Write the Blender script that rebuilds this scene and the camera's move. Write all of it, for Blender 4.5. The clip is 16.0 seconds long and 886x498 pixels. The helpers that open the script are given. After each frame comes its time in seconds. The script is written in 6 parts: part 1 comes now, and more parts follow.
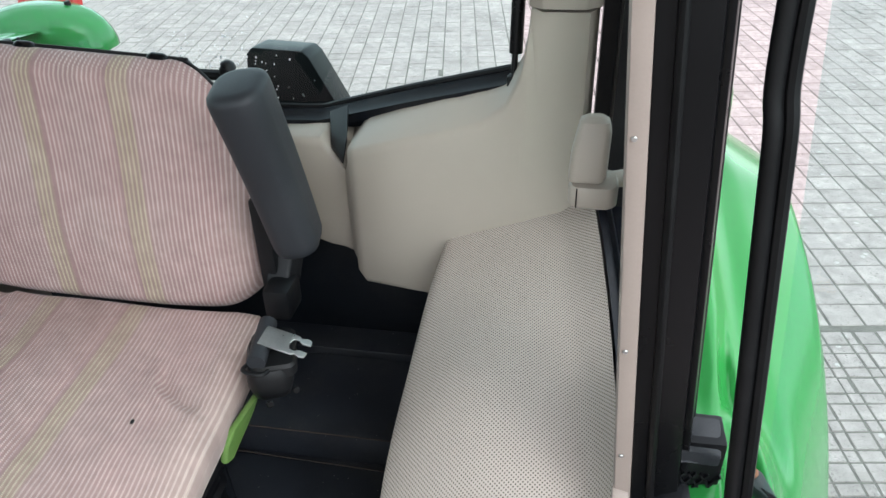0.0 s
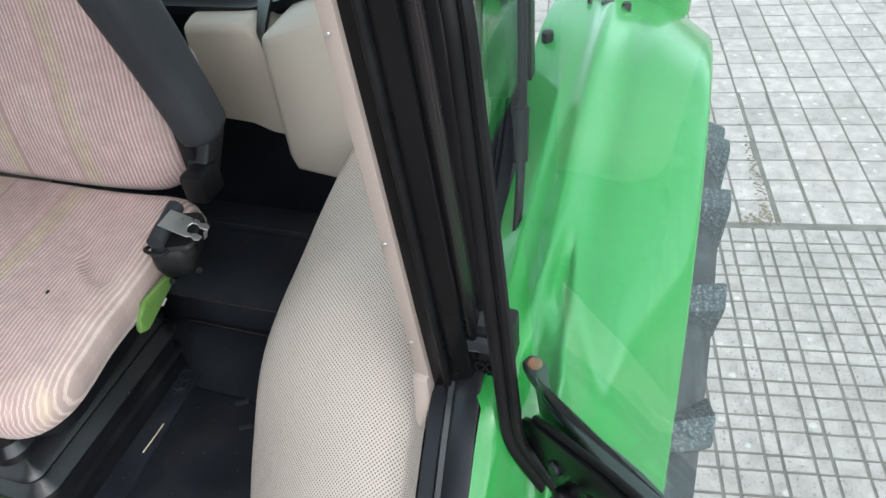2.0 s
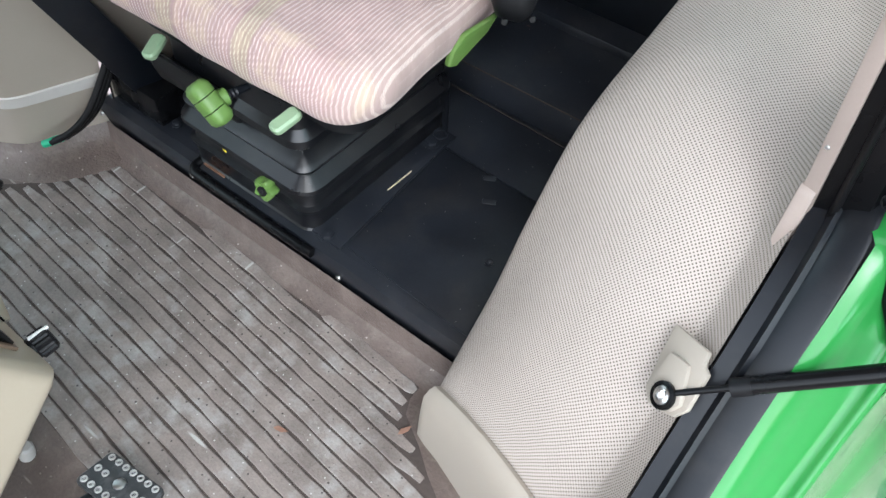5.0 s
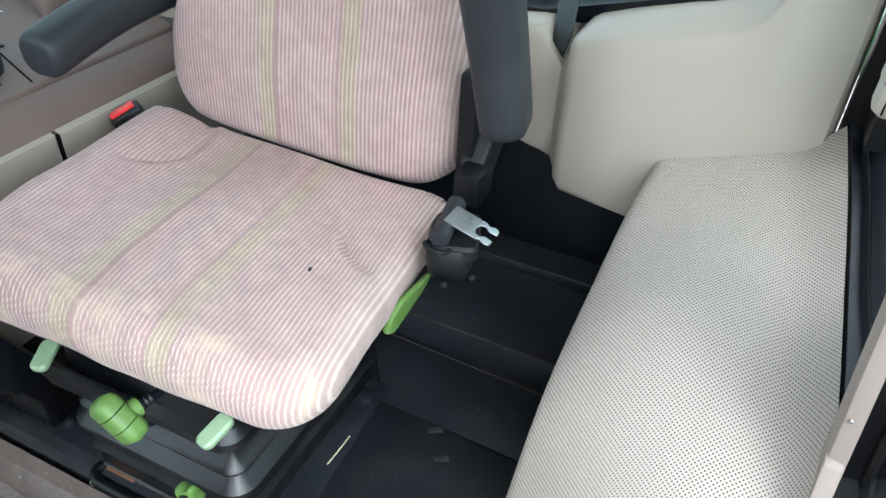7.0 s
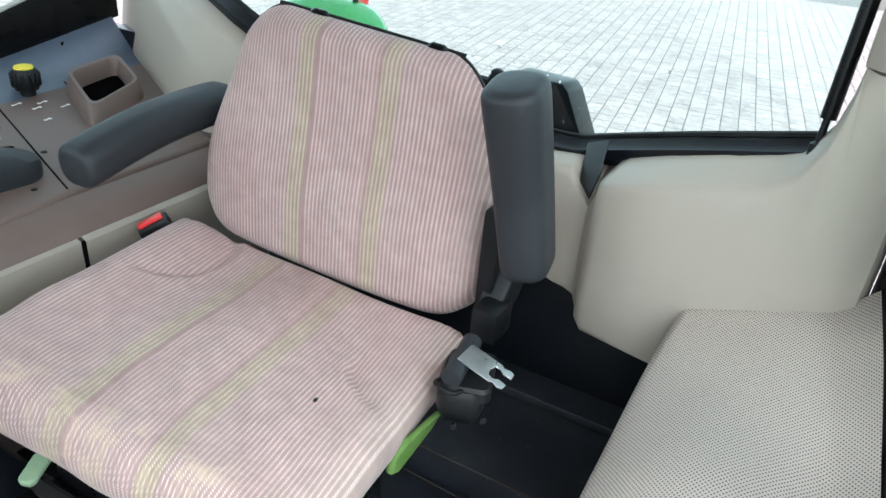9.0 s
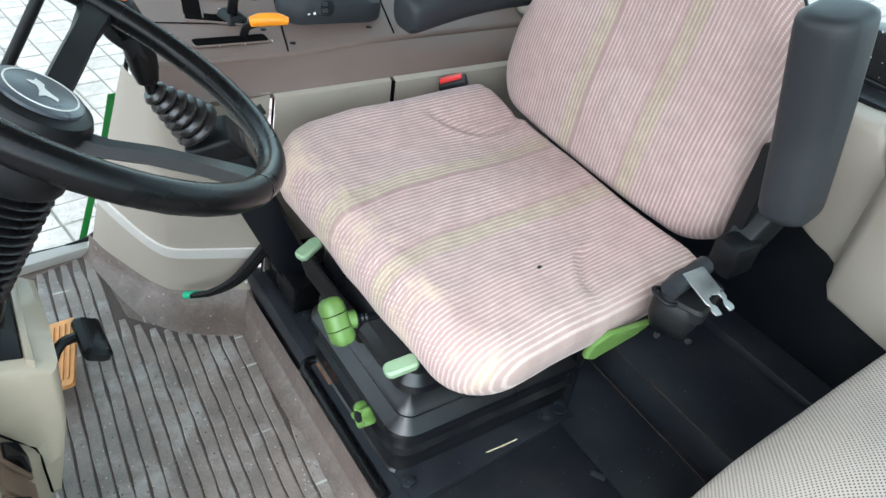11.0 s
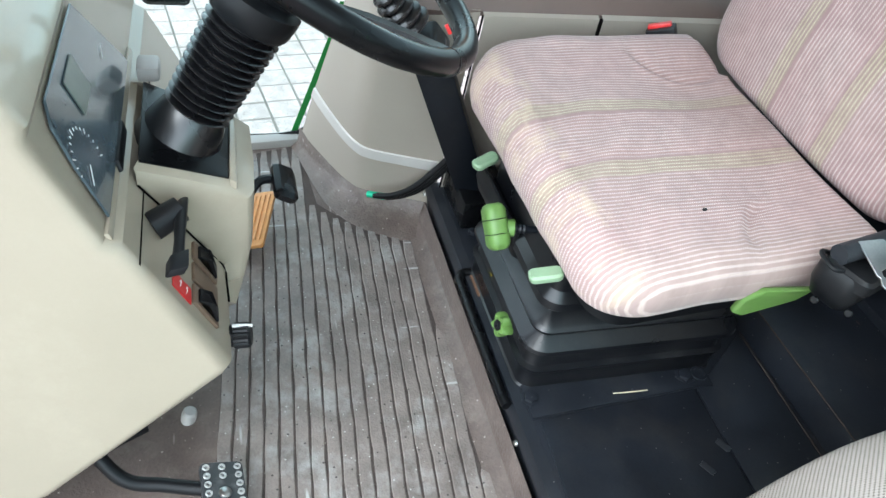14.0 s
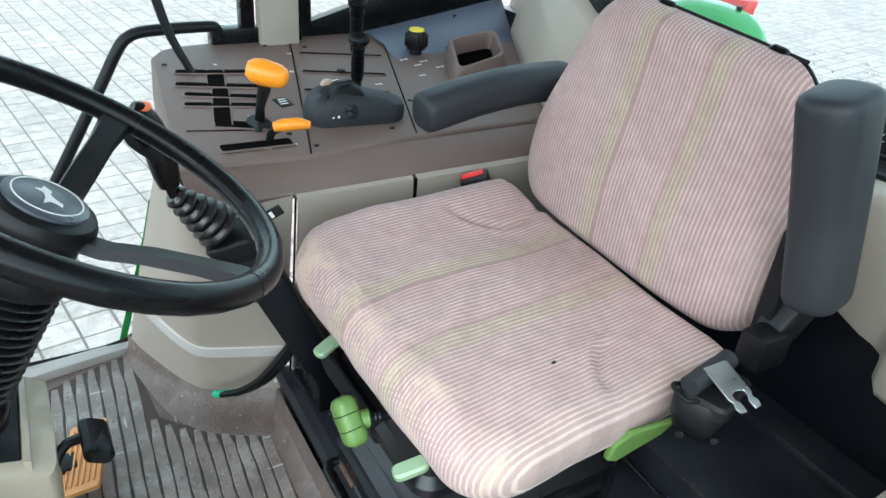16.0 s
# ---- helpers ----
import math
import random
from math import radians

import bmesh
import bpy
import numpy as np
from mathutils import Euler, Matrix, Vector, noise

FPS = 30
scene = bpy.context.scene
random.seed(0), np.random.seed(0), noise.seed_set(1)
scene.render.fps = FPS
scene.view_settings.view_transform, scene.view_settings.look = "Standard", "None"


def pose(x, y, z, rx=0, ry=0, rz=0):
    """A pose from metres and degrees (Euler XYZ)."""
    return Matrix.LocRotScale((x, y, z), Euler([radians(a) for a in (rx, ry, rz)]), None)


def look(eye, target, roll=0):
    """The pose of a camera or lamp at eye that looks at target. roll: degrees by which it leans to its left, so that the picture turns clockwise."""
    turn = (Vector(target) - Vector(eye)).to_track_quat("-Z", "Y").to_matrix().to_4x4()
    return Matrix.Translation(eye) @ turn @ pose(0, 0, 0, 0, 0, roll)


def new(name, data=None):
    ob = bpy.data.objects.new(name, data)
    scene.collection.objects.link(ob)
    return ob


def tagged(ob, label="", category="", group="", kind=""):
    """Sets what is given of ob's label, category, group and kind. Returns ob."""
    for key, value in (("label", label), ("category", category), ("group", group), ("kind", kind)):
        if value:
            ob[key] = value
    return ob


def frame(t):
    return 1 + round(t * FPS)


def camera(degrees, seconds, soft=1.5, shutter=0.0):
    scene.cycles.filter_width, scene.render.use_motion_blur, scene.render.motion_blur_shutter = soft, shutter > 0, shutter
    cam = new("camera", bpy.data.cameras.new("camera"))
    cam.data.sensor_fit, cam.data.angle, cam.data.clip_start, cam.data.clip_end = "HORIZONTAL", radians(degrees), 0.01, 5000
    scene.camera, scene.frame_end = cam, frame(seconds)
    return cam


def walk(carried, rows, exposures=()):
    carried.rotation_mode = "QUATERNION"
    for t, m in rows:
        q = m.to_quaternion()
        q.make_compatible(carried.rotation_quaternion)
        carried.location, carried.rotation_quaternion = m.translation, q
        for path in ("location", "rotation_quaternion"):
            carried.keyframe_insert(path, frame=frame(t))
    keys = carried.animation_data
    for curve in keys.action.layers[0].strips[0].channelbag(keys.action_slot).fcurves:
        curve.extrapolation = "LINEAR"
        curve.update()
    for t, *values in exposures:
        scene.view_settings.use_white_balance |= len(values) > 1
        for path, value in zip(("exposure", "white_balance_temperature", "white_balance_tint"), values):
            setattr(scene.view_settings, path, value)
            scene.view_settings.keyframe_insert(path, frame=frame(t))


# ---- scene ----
import itertools
cam = camera(62.3, 16.0)
PATH = [
    (0, (0.572, -0.445, 2.083), (0.259, 1.211, 1.007), -1.7),
    (0.5, (0.628, -0.428, 2.097), (0.321, 1.219, 1.005), -2.3),
    (1, (0.72, -0.401, 2.105), (0.359, 1.205, 0.969), -3.7),
    (1.5, (0.807, -0.393, 2.092), (0.354, 1.142, 0.892), -5.5),
    (2, (0.854, -0.393, 2.084), (0.312, 1.02, 0.776), -6.5),
    (2.5, (0.848, -0.436, 2.058), (0.288, 0.808, 0.596), -4.6),
    (3, (0.812, -0.473, 2.029), (0.246, 0.623, 0.454), -1.5),
    (3.5, (0.794, -0.517, 1.983), (0.182, 0.477, 0.359), 2.7),
    (3.7, (0.783, -0.536, 1.97), (0.145, 0.426, 0.337), 4.1),
    (5.8, (0.549, -0.510, 1.972), (-0.224, 0.618, 0.513), 4.4),
    (6, (0.525, -0.487, 1.978), (-0.215, 0.704, 0.553), 4.3),
    (6.5, (0.509, -0.466, 1.981), (-0.193, 0.867, 0.665), 3.3),
    (7, (0.502, -0.445, 1.996), (-0.153, 1.009, 0.788), 2.8),
    (7.5, (0.490, -0.421, 2.012), (-0.141, 1.127, 0.914), 2.8),
    (8, (0.494, -0.403, 2.026), (-0.160, 1.201, 1.025), 2.8),
    (8.2, (0.492, -0.406, 2.011), (-0.176, 1.227, 1.071), 3.1),
    (10.3, (0.531, -0.41, 2.014), (-0.597, 0.781, 0.869), 8.9),
    (10.5, (0.541, -0.414, 2.007), (-0.628, 0.716, 0.843), 9.1),
    (11, (0.571, -0.446, 1.995), (-0.668, 0.56, 0.789), 10.0),
    (11.5, (0.598, -0.453, 1.977), (-0.694, 0.435, 0.736), 11.0),
    (12, (0.628, -0.456, 1.972), (-0.69, 0.32, 0.683), 11.7),
    (12.5, (0.655, -0.458, 1.951), (-0.666, 0.227, 0.615), 12.3),
    (13, (0.683, -0.45, 1.927), (-0.636, 0.164, 0.554), 12.7),
    (13.5, (0.683, -0.45, 1.929), (-0.653, 0.124, 0.557), 12.5),
    (14, (0.672, -0.455, 1.952), (-0.729, 0.101, 0.638), 11.1),
    (14.5, (0.661, -0.459, 1.974), (-0.801, 0.113, 0.736), 9.6),
    (15, (0.645, -0.451, 1.987), (-0.858, 0.191, 0.835), 7.9),
    (15.5, (0.615, -0.425, 1.995), (-0.888, 0.344, 0.922), 6.3),
    (16, (0.597, -0.383, 1.995), (-0.865, 0.535, 0.984), 5.1),
]
walk(cam, [(t, look(eye, target, roll)) for t, eye, target, roll in PATH],
     exposures=[(0, 0.89, 6150, 6), (2, 0.95, 6150, 7), (3, 1.08, 6250, 16), (3.7, 1.1, 6250, 16), (6, 1.38, 5800, 2), (7, 1.40, 5800, 2), (8, 1.24, 5830, 1), (10.5, 1.34, 5900, 3), (12, 1.56, 5770, 3), (13, 1.50, 5780, 2), (15, 1.42, 5780, 2), (16, 1.27, 5820, 2)])

# ---- world and light: overcast daylight ----
world = bpy.data.worlds.new("sky")
scene.world = world
world.use_nodes = True
wn = world.node_tree.nodes
sky = wn.new("ShaderNodeTexSky")
sky.sky_type, sky.sun_disc = "NISHITA", False
sky.sun_elevation, sky.sun_rotation = radians(52), radians(135)
sky.air_density, sky.dust_density, sky.ozone_density = 1.0, 2.0, 1.0
haze = wn.new("ShaderNodeHueSaturation")
haze.inputs["Saturation"].default_value = 0.25
world.node_tree.links.new(sky.outputs[0], haze.inputs["Color"])
wc, wl = wn.new("ShaderNodeTexCoord"), world.node_tree.links
cloud = wn.new("ShaderNodeTexNoise")
cloud.inputs["Scale"].default_value, cloud.inputs["Detail"].default_value = 3.2, 6
wl.new(wc.outputs["Generated"], cloud.inputs["Vector"])
puff = wn.new("ShaderNodeMapRange")
puff.inputs["From Min"].default_value, puff.inputs["From Max"].default_value = 0.35, 0.68
puff.inputs["To Min"].default_value, puff.inputs["To Max"].default_value = 0.72, 1.4
wl.new(cloud.outputs["Fac"], puff.inputs["Value"])
cover = wn.new("ShaderNodeVectorMath")
cover.operation = "SCALE"
wl.new(haze.outputs[0], cover.inputs[0])
wl.new(puff.outputs[0], cover.inputs["Scale"])
wl.new(cover.outputs[0], wn["Background"].inputs["Color"])
wn["Background"].inputs["Strength"].default_value = 0.25
sun = new("sun", bpy.data.lights.new("sun", "SUN"))
sun.data.energy, sun.data.angle, sun.data.color = 0.5, radians(150), (1.0, 0.985, 0.965)
sun.matrix_world = look((0, 0, 6), (-0.6, 0.55, 5.0))


# ---- materials ----
def mat(name, col, rough=0.5, metal=0.0, var=0.08, scale=12.0, fine=150.0, bump=0.1, dirt=None, dirt_amt=0.3, dirt_scale=6.0,
        rough_var=0.1, coat=0.0, depth=0.001):
    """A surface with colour varied at two scales, stains of a second colour, and fine relief."""
    m = bpy.data.materials.new(name)
    m.use_nodes = True
    n, l = m.node_tree.nodes, m.node_tree.links
    b = n["Principled BSDF"]
    tc = n.new("ShaderNodeTexCoord")
    big, small = n.new("ShaderNodeTexNoise"), n.new("ShaderNodeTexNoise")
    big.inputs["Scale"].default_value, big.inputs["Detail"].default_value = scale, 6
    small.inputs["Scale"].default_value, small.inputs["Detail"].default_value = fine, 3
    for k in (big, small):
        l.new(tc.outputs["Object"], k.inputs["Vector"])
    mix = n.new("ShaderNodeMix")
    mix.data_type, mix.blend_type = "RGBA", "MIX"
    c = Vector(col)
    mix.inputs["A"].default_value = (*(c * (1 - var)), 1)
    mix.inputs["B"].default_value = (*(c * (1 + var)), 1)
    add = n.new("ShaderNodeMath")
    add.operation = "ADD"
    half = n.new("ShaderNodeMath")
    half.operation, half.inputs[1].default_value = "MULTIPLY", 0.4
    l.new(small.outputs["Fac"], half.inputs[0])
    l.new(big.outputs["Fac"], add.inputs[0])
    l.new(half.outputs[0], add.inputs[1])
    off = n.new("ShaderNodeMapRange")
    off.inputs["From Min"].default_value, off.inputs["From Max"].default_value = 0.45, 0.95
    l.new(add.outputs[0], off.inputs["Value"])
    l.new(off.outputs[0], mix.inputs["Factor"])
    out = mix.outputs["Result"]
    if dirt:
        st = n.new("ShaderNodeTexNoise")
        st.inputs["Scale"].default_value, st.inputs["Detail"].default_value, st.inputs["Roughness"].default_value = dirt_scale, 8, 0.7
        l.new(tc.outputs["Object"], st.inputs["Vector"])
        rg = n.new("ShaderNodeMapRange")
        rg.inputs["From Min"].default_value, rg.inputs["From Max"].default_value, rg.inputs["To Max"].default_value = 0.5, 0.75, dirt_amt
        l.new(st.outputs["Fac"], rg.inputs["Value"])
        m2 = n.new("ShaderNodeMix")
        m2.data_type = "RGBA"
        m2.inputs["B"].default_value = (*dirt, 1)
        l.new(rg.outputs[0], m2.inputs["Factor"])
        l.new(out, m2.inputs["A"])
        out = m2.outputs["Result"]
    l.new(out, b.inputs["Base Color"])
    rr = n.new("ShaderNodeMapRange")
    rr.inputs["To Min"].default_value, rr.inputs["To Max"].default_value = max(0.02, rough - rough_var), min(1, rough + rough_var)
    l.new(big.outputs["Fac"], rr.inputs["Value"])
    l.new(rr.outputs[0], b.inputs["Roughness"])
    b.inputs["Metallic"].default_value = metal
    b.inputs["Coat Weight"].default_value = coat
    b.inputs["Coat Roughness"].default_value = 0.05
    bp = n.new("ShaderNodeBump")
    bp.inputs["Strength"].default_value, bp.inputs["Distance"].default_value = bump, depth
    l.new(small.outputs["Fac"], bp.inputs["Height"])
    l.new(bp.outputs[0], b.inputs["Normal"])
    return m


BEIGE = mat("beige_plastic", (0.345, 0.306, 0.258), 0.5, var=0.03, bump=0.15, fine=500, depth=0.0006, dirt=(0.32, 0.27, 0.21), dirt_amt=0.15)
CREAM = mat("cream_plastic", (0.345, 0.300, 0.228), 0.38, var=0.03, bump=0.06, fine=300, depth=0.0005, dirt=(0.5, 0.45, 0.36), dirt_amt=0.2, coat=0.45)
BROWN = mat("brown_plastic", (0.140, 0.100, 0.086), 0.5, var=0.08, bump=0.25, fine=700, depth=0.0006)
BLACK = mat("black_plastic", (0.0055, 0.006, 0.007), 0.42, var=0.25, bump=0.15, fine=600, depth=0.0006, dirt=(0.04, 0.038, 0.036), dirt_amt=0.22)
SHINY = mat("shiny_black_plastic", (0.003, 0.0032, 0.0038), 0.28, var=0.15, bump=0.05, fine=300, depth=0.0005)
FOAM = mat("dark_grey_foam_skin", (0.017, 0.0195, 0.0235), 0.55, var=0.12, bump=0.3, fine=500, depth=0.0008, dirt=(0.055, 0.055, 0.055), dirt_amt=0.2)
STEEL = mat("black_painted_steel", (0.0035, 0.005, 0.008), 0.36, var=0.3, bump=0.12, fine=250, depth=0.0008, dirt=(0.045, 0.04, 0.036), dirt_amt=0.3, dirt_scale=9)
RUBBER = mat("black_rubber", (0.0055, 0.0055, 0.006), 0.42, var=0.2, bump=0.1, fine=200, dirt=(0.03, 0.03, 0.03), dirt_amt=0.25)
SCUFF = mat("scuffed_lug_rubber", (0.035, 0.038, 0.042), 0.7, var=0.3, bump=0.8, fine=260, depth=0.002, dirt=(0.36, 0.39, 0.41), dirt_amt=0.8, dirt_scale=240)
TYRE = mat("tyre_rubber", (0.035, 0.036, 0.04), 0.75, var=0.2, bump=0.5, fine=120, dirt=(0.16, 0.17, 0.18), dirt_amt=0.35, dirt_scale=30)
GREEN = mat("green_paint", (0.030, 0.222, 0.046), 0.2, var=0.04, bump=0.015, scale=5, fine=60, coat=0.4, rough_var=0.05)
LEAFG = mat("green_plastic", (0.115, 0.215, 0.05), 0.42, var=0.12, bump=0.1, dirt=(0.16, 0.19, 0.09), dirt_amt=0.4, dirt_scale=30)
MINT = mat("pale_green_plastic", (0.27, 0.39, 0.24), 0.42, var=0.08, bump=0.1, dirt=(0.34, 0.40, 0.28), dirt_amt=0.4, dirt_scale=40)
ORANGE = mat("orange_plastic", (0.85, 0.29, 0.012), 0.32, var=0.05, bump=0.08)
YELLOW = mat("yellow_plastic", (0.75, 0.6, 0.03), 0.4, var=0.05, bump=0.08)
RED = mat("red_plastic", (0.62, 0.03, 0.03), 0.3, var=0.06, bump=0.05)
WHITE = mat("white_print", (0.75, 0.75, 0.73), 0.5, var=0.03, bump=0.03)
GREYP = mat("grey_plastic", (0.36, 0.35, 0.33), 0.45, var=0.05, bump=0.1)
CHROME = mat("worn_zinc", (0.55, 0.55, 0.54), 0.32, metal=1.0, var=0.15, scale=40, fine=400, bump=0.3, rough_var=0.15)
RUST = mat("rusty_steel", (0.16, 0.075, 0.04), 0.8, var=0.3, bump=0.6, scale=40)
STRIPEG = mat("grey_stripe", (0.52, 0.5, 0.47), 0.5, var=0.03, bump=0.1)
BOOT = mat("boot_rubber", (0.005, 0.005, 0.0058), 0.29, var=0.15, bump=0.08, fine=300)
DECK = mat("dusty_black_deck", (0.0105, 0.0125, 0.017), 0.40, var=0.35, bump=0.2, fine=250, depth=0.0008, dirt=(0.05, 0.046, 0.042), dirt_amt=0.35, dirt_scale=7, rough_var=0.15)
WOODP = mat("orange_brown_plastic", (0.62, 0.30, 0.10), 0.5, var=0.15, scale=30, bump=0.2)
MATB = mat("brown_rubber_border", (0.122, 0.094, 0.082), 0.42, var=0.25, scale=18, bump=0.6, fine=200, depth=0.002, dirt=(0.25, 0.215, 0.19), dirt_amt=0.5, dirt_scale=26, rough_var=0.2)
MAT = mat("brown_rubber_mat", (0.205, 0.174, 0.156), 0.42, var=0.34, scale=14, bump=0.6, fine=260, depth=0.0014, dirt=(0.43, 0.425, 0.41), dirt_amt=0.85, dirt_scale=11, rough_var=0.25)
DARKG = mat("dark_green_grey_plastic", (0.016, 0.026, 0.023), 0.4, var=0.12, bump=0.15, fine=500)
for m in (BLACK, SHINY, FOAM, STEEL, RUBBER, BOOT):
    m.node_tree.nodes["Principled BSDF"].inputs["Specular IOR Level"].default_value = {STEEL: 0.42, BOOT: 0.75, FOAM: 0.4, SHINY: 0.22, BLACK: 0.25}.get(m, 0.16)
GREEN.node_tree.nodes["Principled BSDF"].inputs["Specular IOR Level"].default_value = 0.3


def flecked(m, cell, size, share, colour, stretch=(1, 1, 1)):
    """Scatters small flecks (crumbs, nicks or scratches) of another colour over a material."""
    n, l = m.node_tree.nodes, m.node_tree.links
    tc, mp, vo = n.new("ShaderNodeTexCoord"), n.new("ShaderNodeMapping"), n.new("ShaderNodeTexVoronoi")
    mp.inputs["Scale"].default_value = stretch
    mp.inputs["Rotation"].default_value = (0, 0, 0.7)
    vo.inputs["Scale"].default_value = 1 / cell
    l.new(tc.outputs["Object"], mp.inputs["Vector"])
    l.new(mp.outputs[0], vo.inputs["Vector"])
    near, pick, both, sep = n.new("ShaderNodeMapRange"), n.new("ShaderNodeMath"), n.new("ShaderNodeMath"), n.new("ShaderNodeSeparateColor")
    near.inputs["From Min"].default_value, near.inputs["From Max"].default_value = size / cell, 0.6 * size / cell
    l.new(vo.outputs["Distance"], near.inputs["Value"])
    l.new(vo.outputs["Color"], sep.inputs[0])
    pick.operation, pick.inputs[1].default_value = "LESS_THAN", share
    l.new(sep.outputs[0], pick.inputs[0])
    both.operation = "MULTIPLY"
    l.new(near.outputs[0], both.inputs[0])
    l.new(pick.outputs[0], both.inputs[1])
    mx = n.new("ShaderNodeMix")
    mx.data_type = "RGBA"
    mx.inputs["B"].default_value = (*colour, 1)
    bs = n["Principled BSDF"].inputs["Base Color"]
    l.new(bs.links[0].from_socket, mx.inputs["A"])
    l.new(both.outputs[0], mx.inputs["Factor"])
    l.new(mx.outputs["Result"], bs)


flecked(MAT, 0.012, 0.0022, 0.40, (0.05, 0.042, 0.038))
flecked(MAT, 0.009, 0.0016, 0.30, (0.50, 0.49, 0.46))
flecked(MAT, 0.020, 0.0030, 0.35, (0.46, 0.45, 0.43), (1, 0.12, 1))
flecked(MAT, 0.024, 0.0034, 0.30, (0.42, 0.41, 0.39), (0.14, 1, 1))
flecked(MATB, 0.014, 0.0020, 0.35, (0.36, 0.32, 0.29))
flecked(MATB, 0.020, 0.0026, 0.30, (0.30, 0.26, 0.24), (0.15, 1, 0.4))
flecked(DECK, 0.011, 0.0011, 0.22, (0.22, 0.20, 0.18))
flecked(DECK, 0.040, 0.0030, 0.18, (0.075, 0.05, 0.035), (0.4, 1, 1))
# Near-black without gloss: paints the darkness inside slots, seams and gaps.
HOLE = mat("slot_darkness", (0.004, 0.0035, 0.0035), 0.9, var=0.3)
HOLE.node_tree.nodes["Principled BSDF"].inputs["Specular IOR Level"].default_value = 0.02
LINER = mat("roof_liner", (0.45, 0.40, 0.33), 0.8, var=0.05)


def glass(name, tint, bare, dust=0.0):
    """Green-tinted safety glass; bare is the share of light that it mirrors when met head-on, dust the share that a dusty film scatters."""
    m = bpy.data.materials.new(name)
    m.use_nodes = True
    n, l = m.node_tree.nodes, m.node_tree.links
    tr, gl, mx, lw, pw, ad = (n.new("ShaderNode" + k) for k in ("BsdfTransparent", "BsdfGlossy", "MixShader", "LayerWeight", "Math", "Math"))
    tr.inputs["Color"].default_value = (*tint, 1)
    gl.inputs["Roughness"].default_value = 0.015
    lw.inputs["Blend"].default_value = 0.5
    pw.operation, ad.operation = "POWER", "MULTIPLY_ADD"
    pw.inputs[1].default_value = 5.0
    ad.inputs[1].default_value, ad.inputs[2].default_value = 1 - bare, bare
    l.new(lw.outputs["Facing"], pw.inputs[0])
    l.new(pw.outputs[0], ad.inputs[0])
    l.new(ad.outputs[0], mx.inputs[0])
    l.new(tr.outputs[0], mx.inputs[1])
    l.new(gl.outputs[0], mx.inputs[2])
    out = mx.outputs[0]
    if dust:
        film, scatter, cloud, much = (n.new("ShaderNode" + k) for k in ("MixShader", "BsdfTranslucent", "TexNoise", "MapRange"))
        scatter.inputs["Color"].default_value = (0.80, 0.86, 0.84, 1)
        cloud.inputs["Scale"].default_value, cloud.inputs["Detail"].default_value = 9, 5
        much.inputs["To Min"].default_value, much.inputs["To Max"].default_value = 0.5 * dust, 1.5 * dust
        l.new(cloud.outputs["Fac"], much.inputs["Value"])
        l.new(much.outputs[0], film.inputs[0])
        l.new(out, film.inputs[1])
        l.new(scatter.outputs[0], film.inputs[2])
        out = film.outputs[0]
    l.new(out, n["Material Output"].inputs["Surface"])
    return m


GLASS = glass("tinted_glass", (0.90, 0.985, 0.965), 0.02)
SHEET = glass("tinted_sheet_glass", (0.79, 0.965, 0.94), 0.07)
DUSTY = glass("dusty_sheet_glass", (0.79, 0.965, 0.94), 0.07, 0.03)


# ---- builders ----
def thing(name, at, label, category, group="", kind="", rz=0.0):
    ob = new(name)
    ob.empty_display_size = 0.05
    ob.matrix_world = pose(*at, 0, 0, rz)
    return tagged(ob, label, category, group, kind)


def origin(ob):
    m = Matrix()
    while ob is not None:
        m = ob.matrix_basis @ m
        ob = ob.parent
    return m


def part(name, bm, material, parent=None, label="", smooth=True, local=False, angle=40):
    """Links a bmesh as one mesh object under a thing or part. The points are in world metres, or in the thing's own frame (local)."""
    me = bpy.data.meshes.new(name)
    if parent is not None and not local:
        bmesh.ops.transform(bm, matrix=origin(parent).inverted(), verts=bm.verts)
    bmesh.ops.recalc_face_normals(bm, faces=bm.faces)
    bm.to_mesh(me)
    bm.free()
    if smooth:
        me.shade_smooth()
        me.set_sharp_from_angle(angle=radians(angle))
    me.materials.append(material)
    ob = new(name, me)
    if parent is not None:
        ob.parent = parent
    if label:
        tagged(ob, label)
    return ob


def joined(*bms):
    out = bmesh.new()
    for b in bms:
        me = bpy.data.meshes.new("tmp")
        b.to_mesh(me)
        b.free()
        out.from_mesh(me)
        bpy.data.meshes.remove(me)
    return out


def moved(bm, m):
    bmesh.ops.transform(bm, matrix=m, verts=bm.verts)
    return bm


def bevelled(bm, r, seg=2):
    if r > 0:
        bmesh.ops.bevel(bm, geom=list(bm.edges), offset=r, segments=seg, profile=0.6, affect="EDGES", clamp_overlap=True)
    return bm


def box(size, m=None, r=0.003, seg=2, taper=(1, 1)):
    """A bevelled box centred at m; its top may be narrower."""
    bm = bmesh.new()
    bmesh.ops.create_cube(bm, size=1)
    for v in bm.verts:
        k = taper if v.co.z > 0 else (1, 1)
        v.co = Vector((v.co.x * size[0] * k[0], v.co.y * size[1] * k[1], v.co.z * size[2]))
    bevelled(bm, r, seg)
    return moved(bm, m) if m else bm


def span(a, b, r=0.003, seg=2):
    """A bevelled box between two corners."""
    a, b = Vector(a), Vector(b)
    return box([abs(k) for k in b - a], Matrix.Translation((a + b) / 2), r, seg)


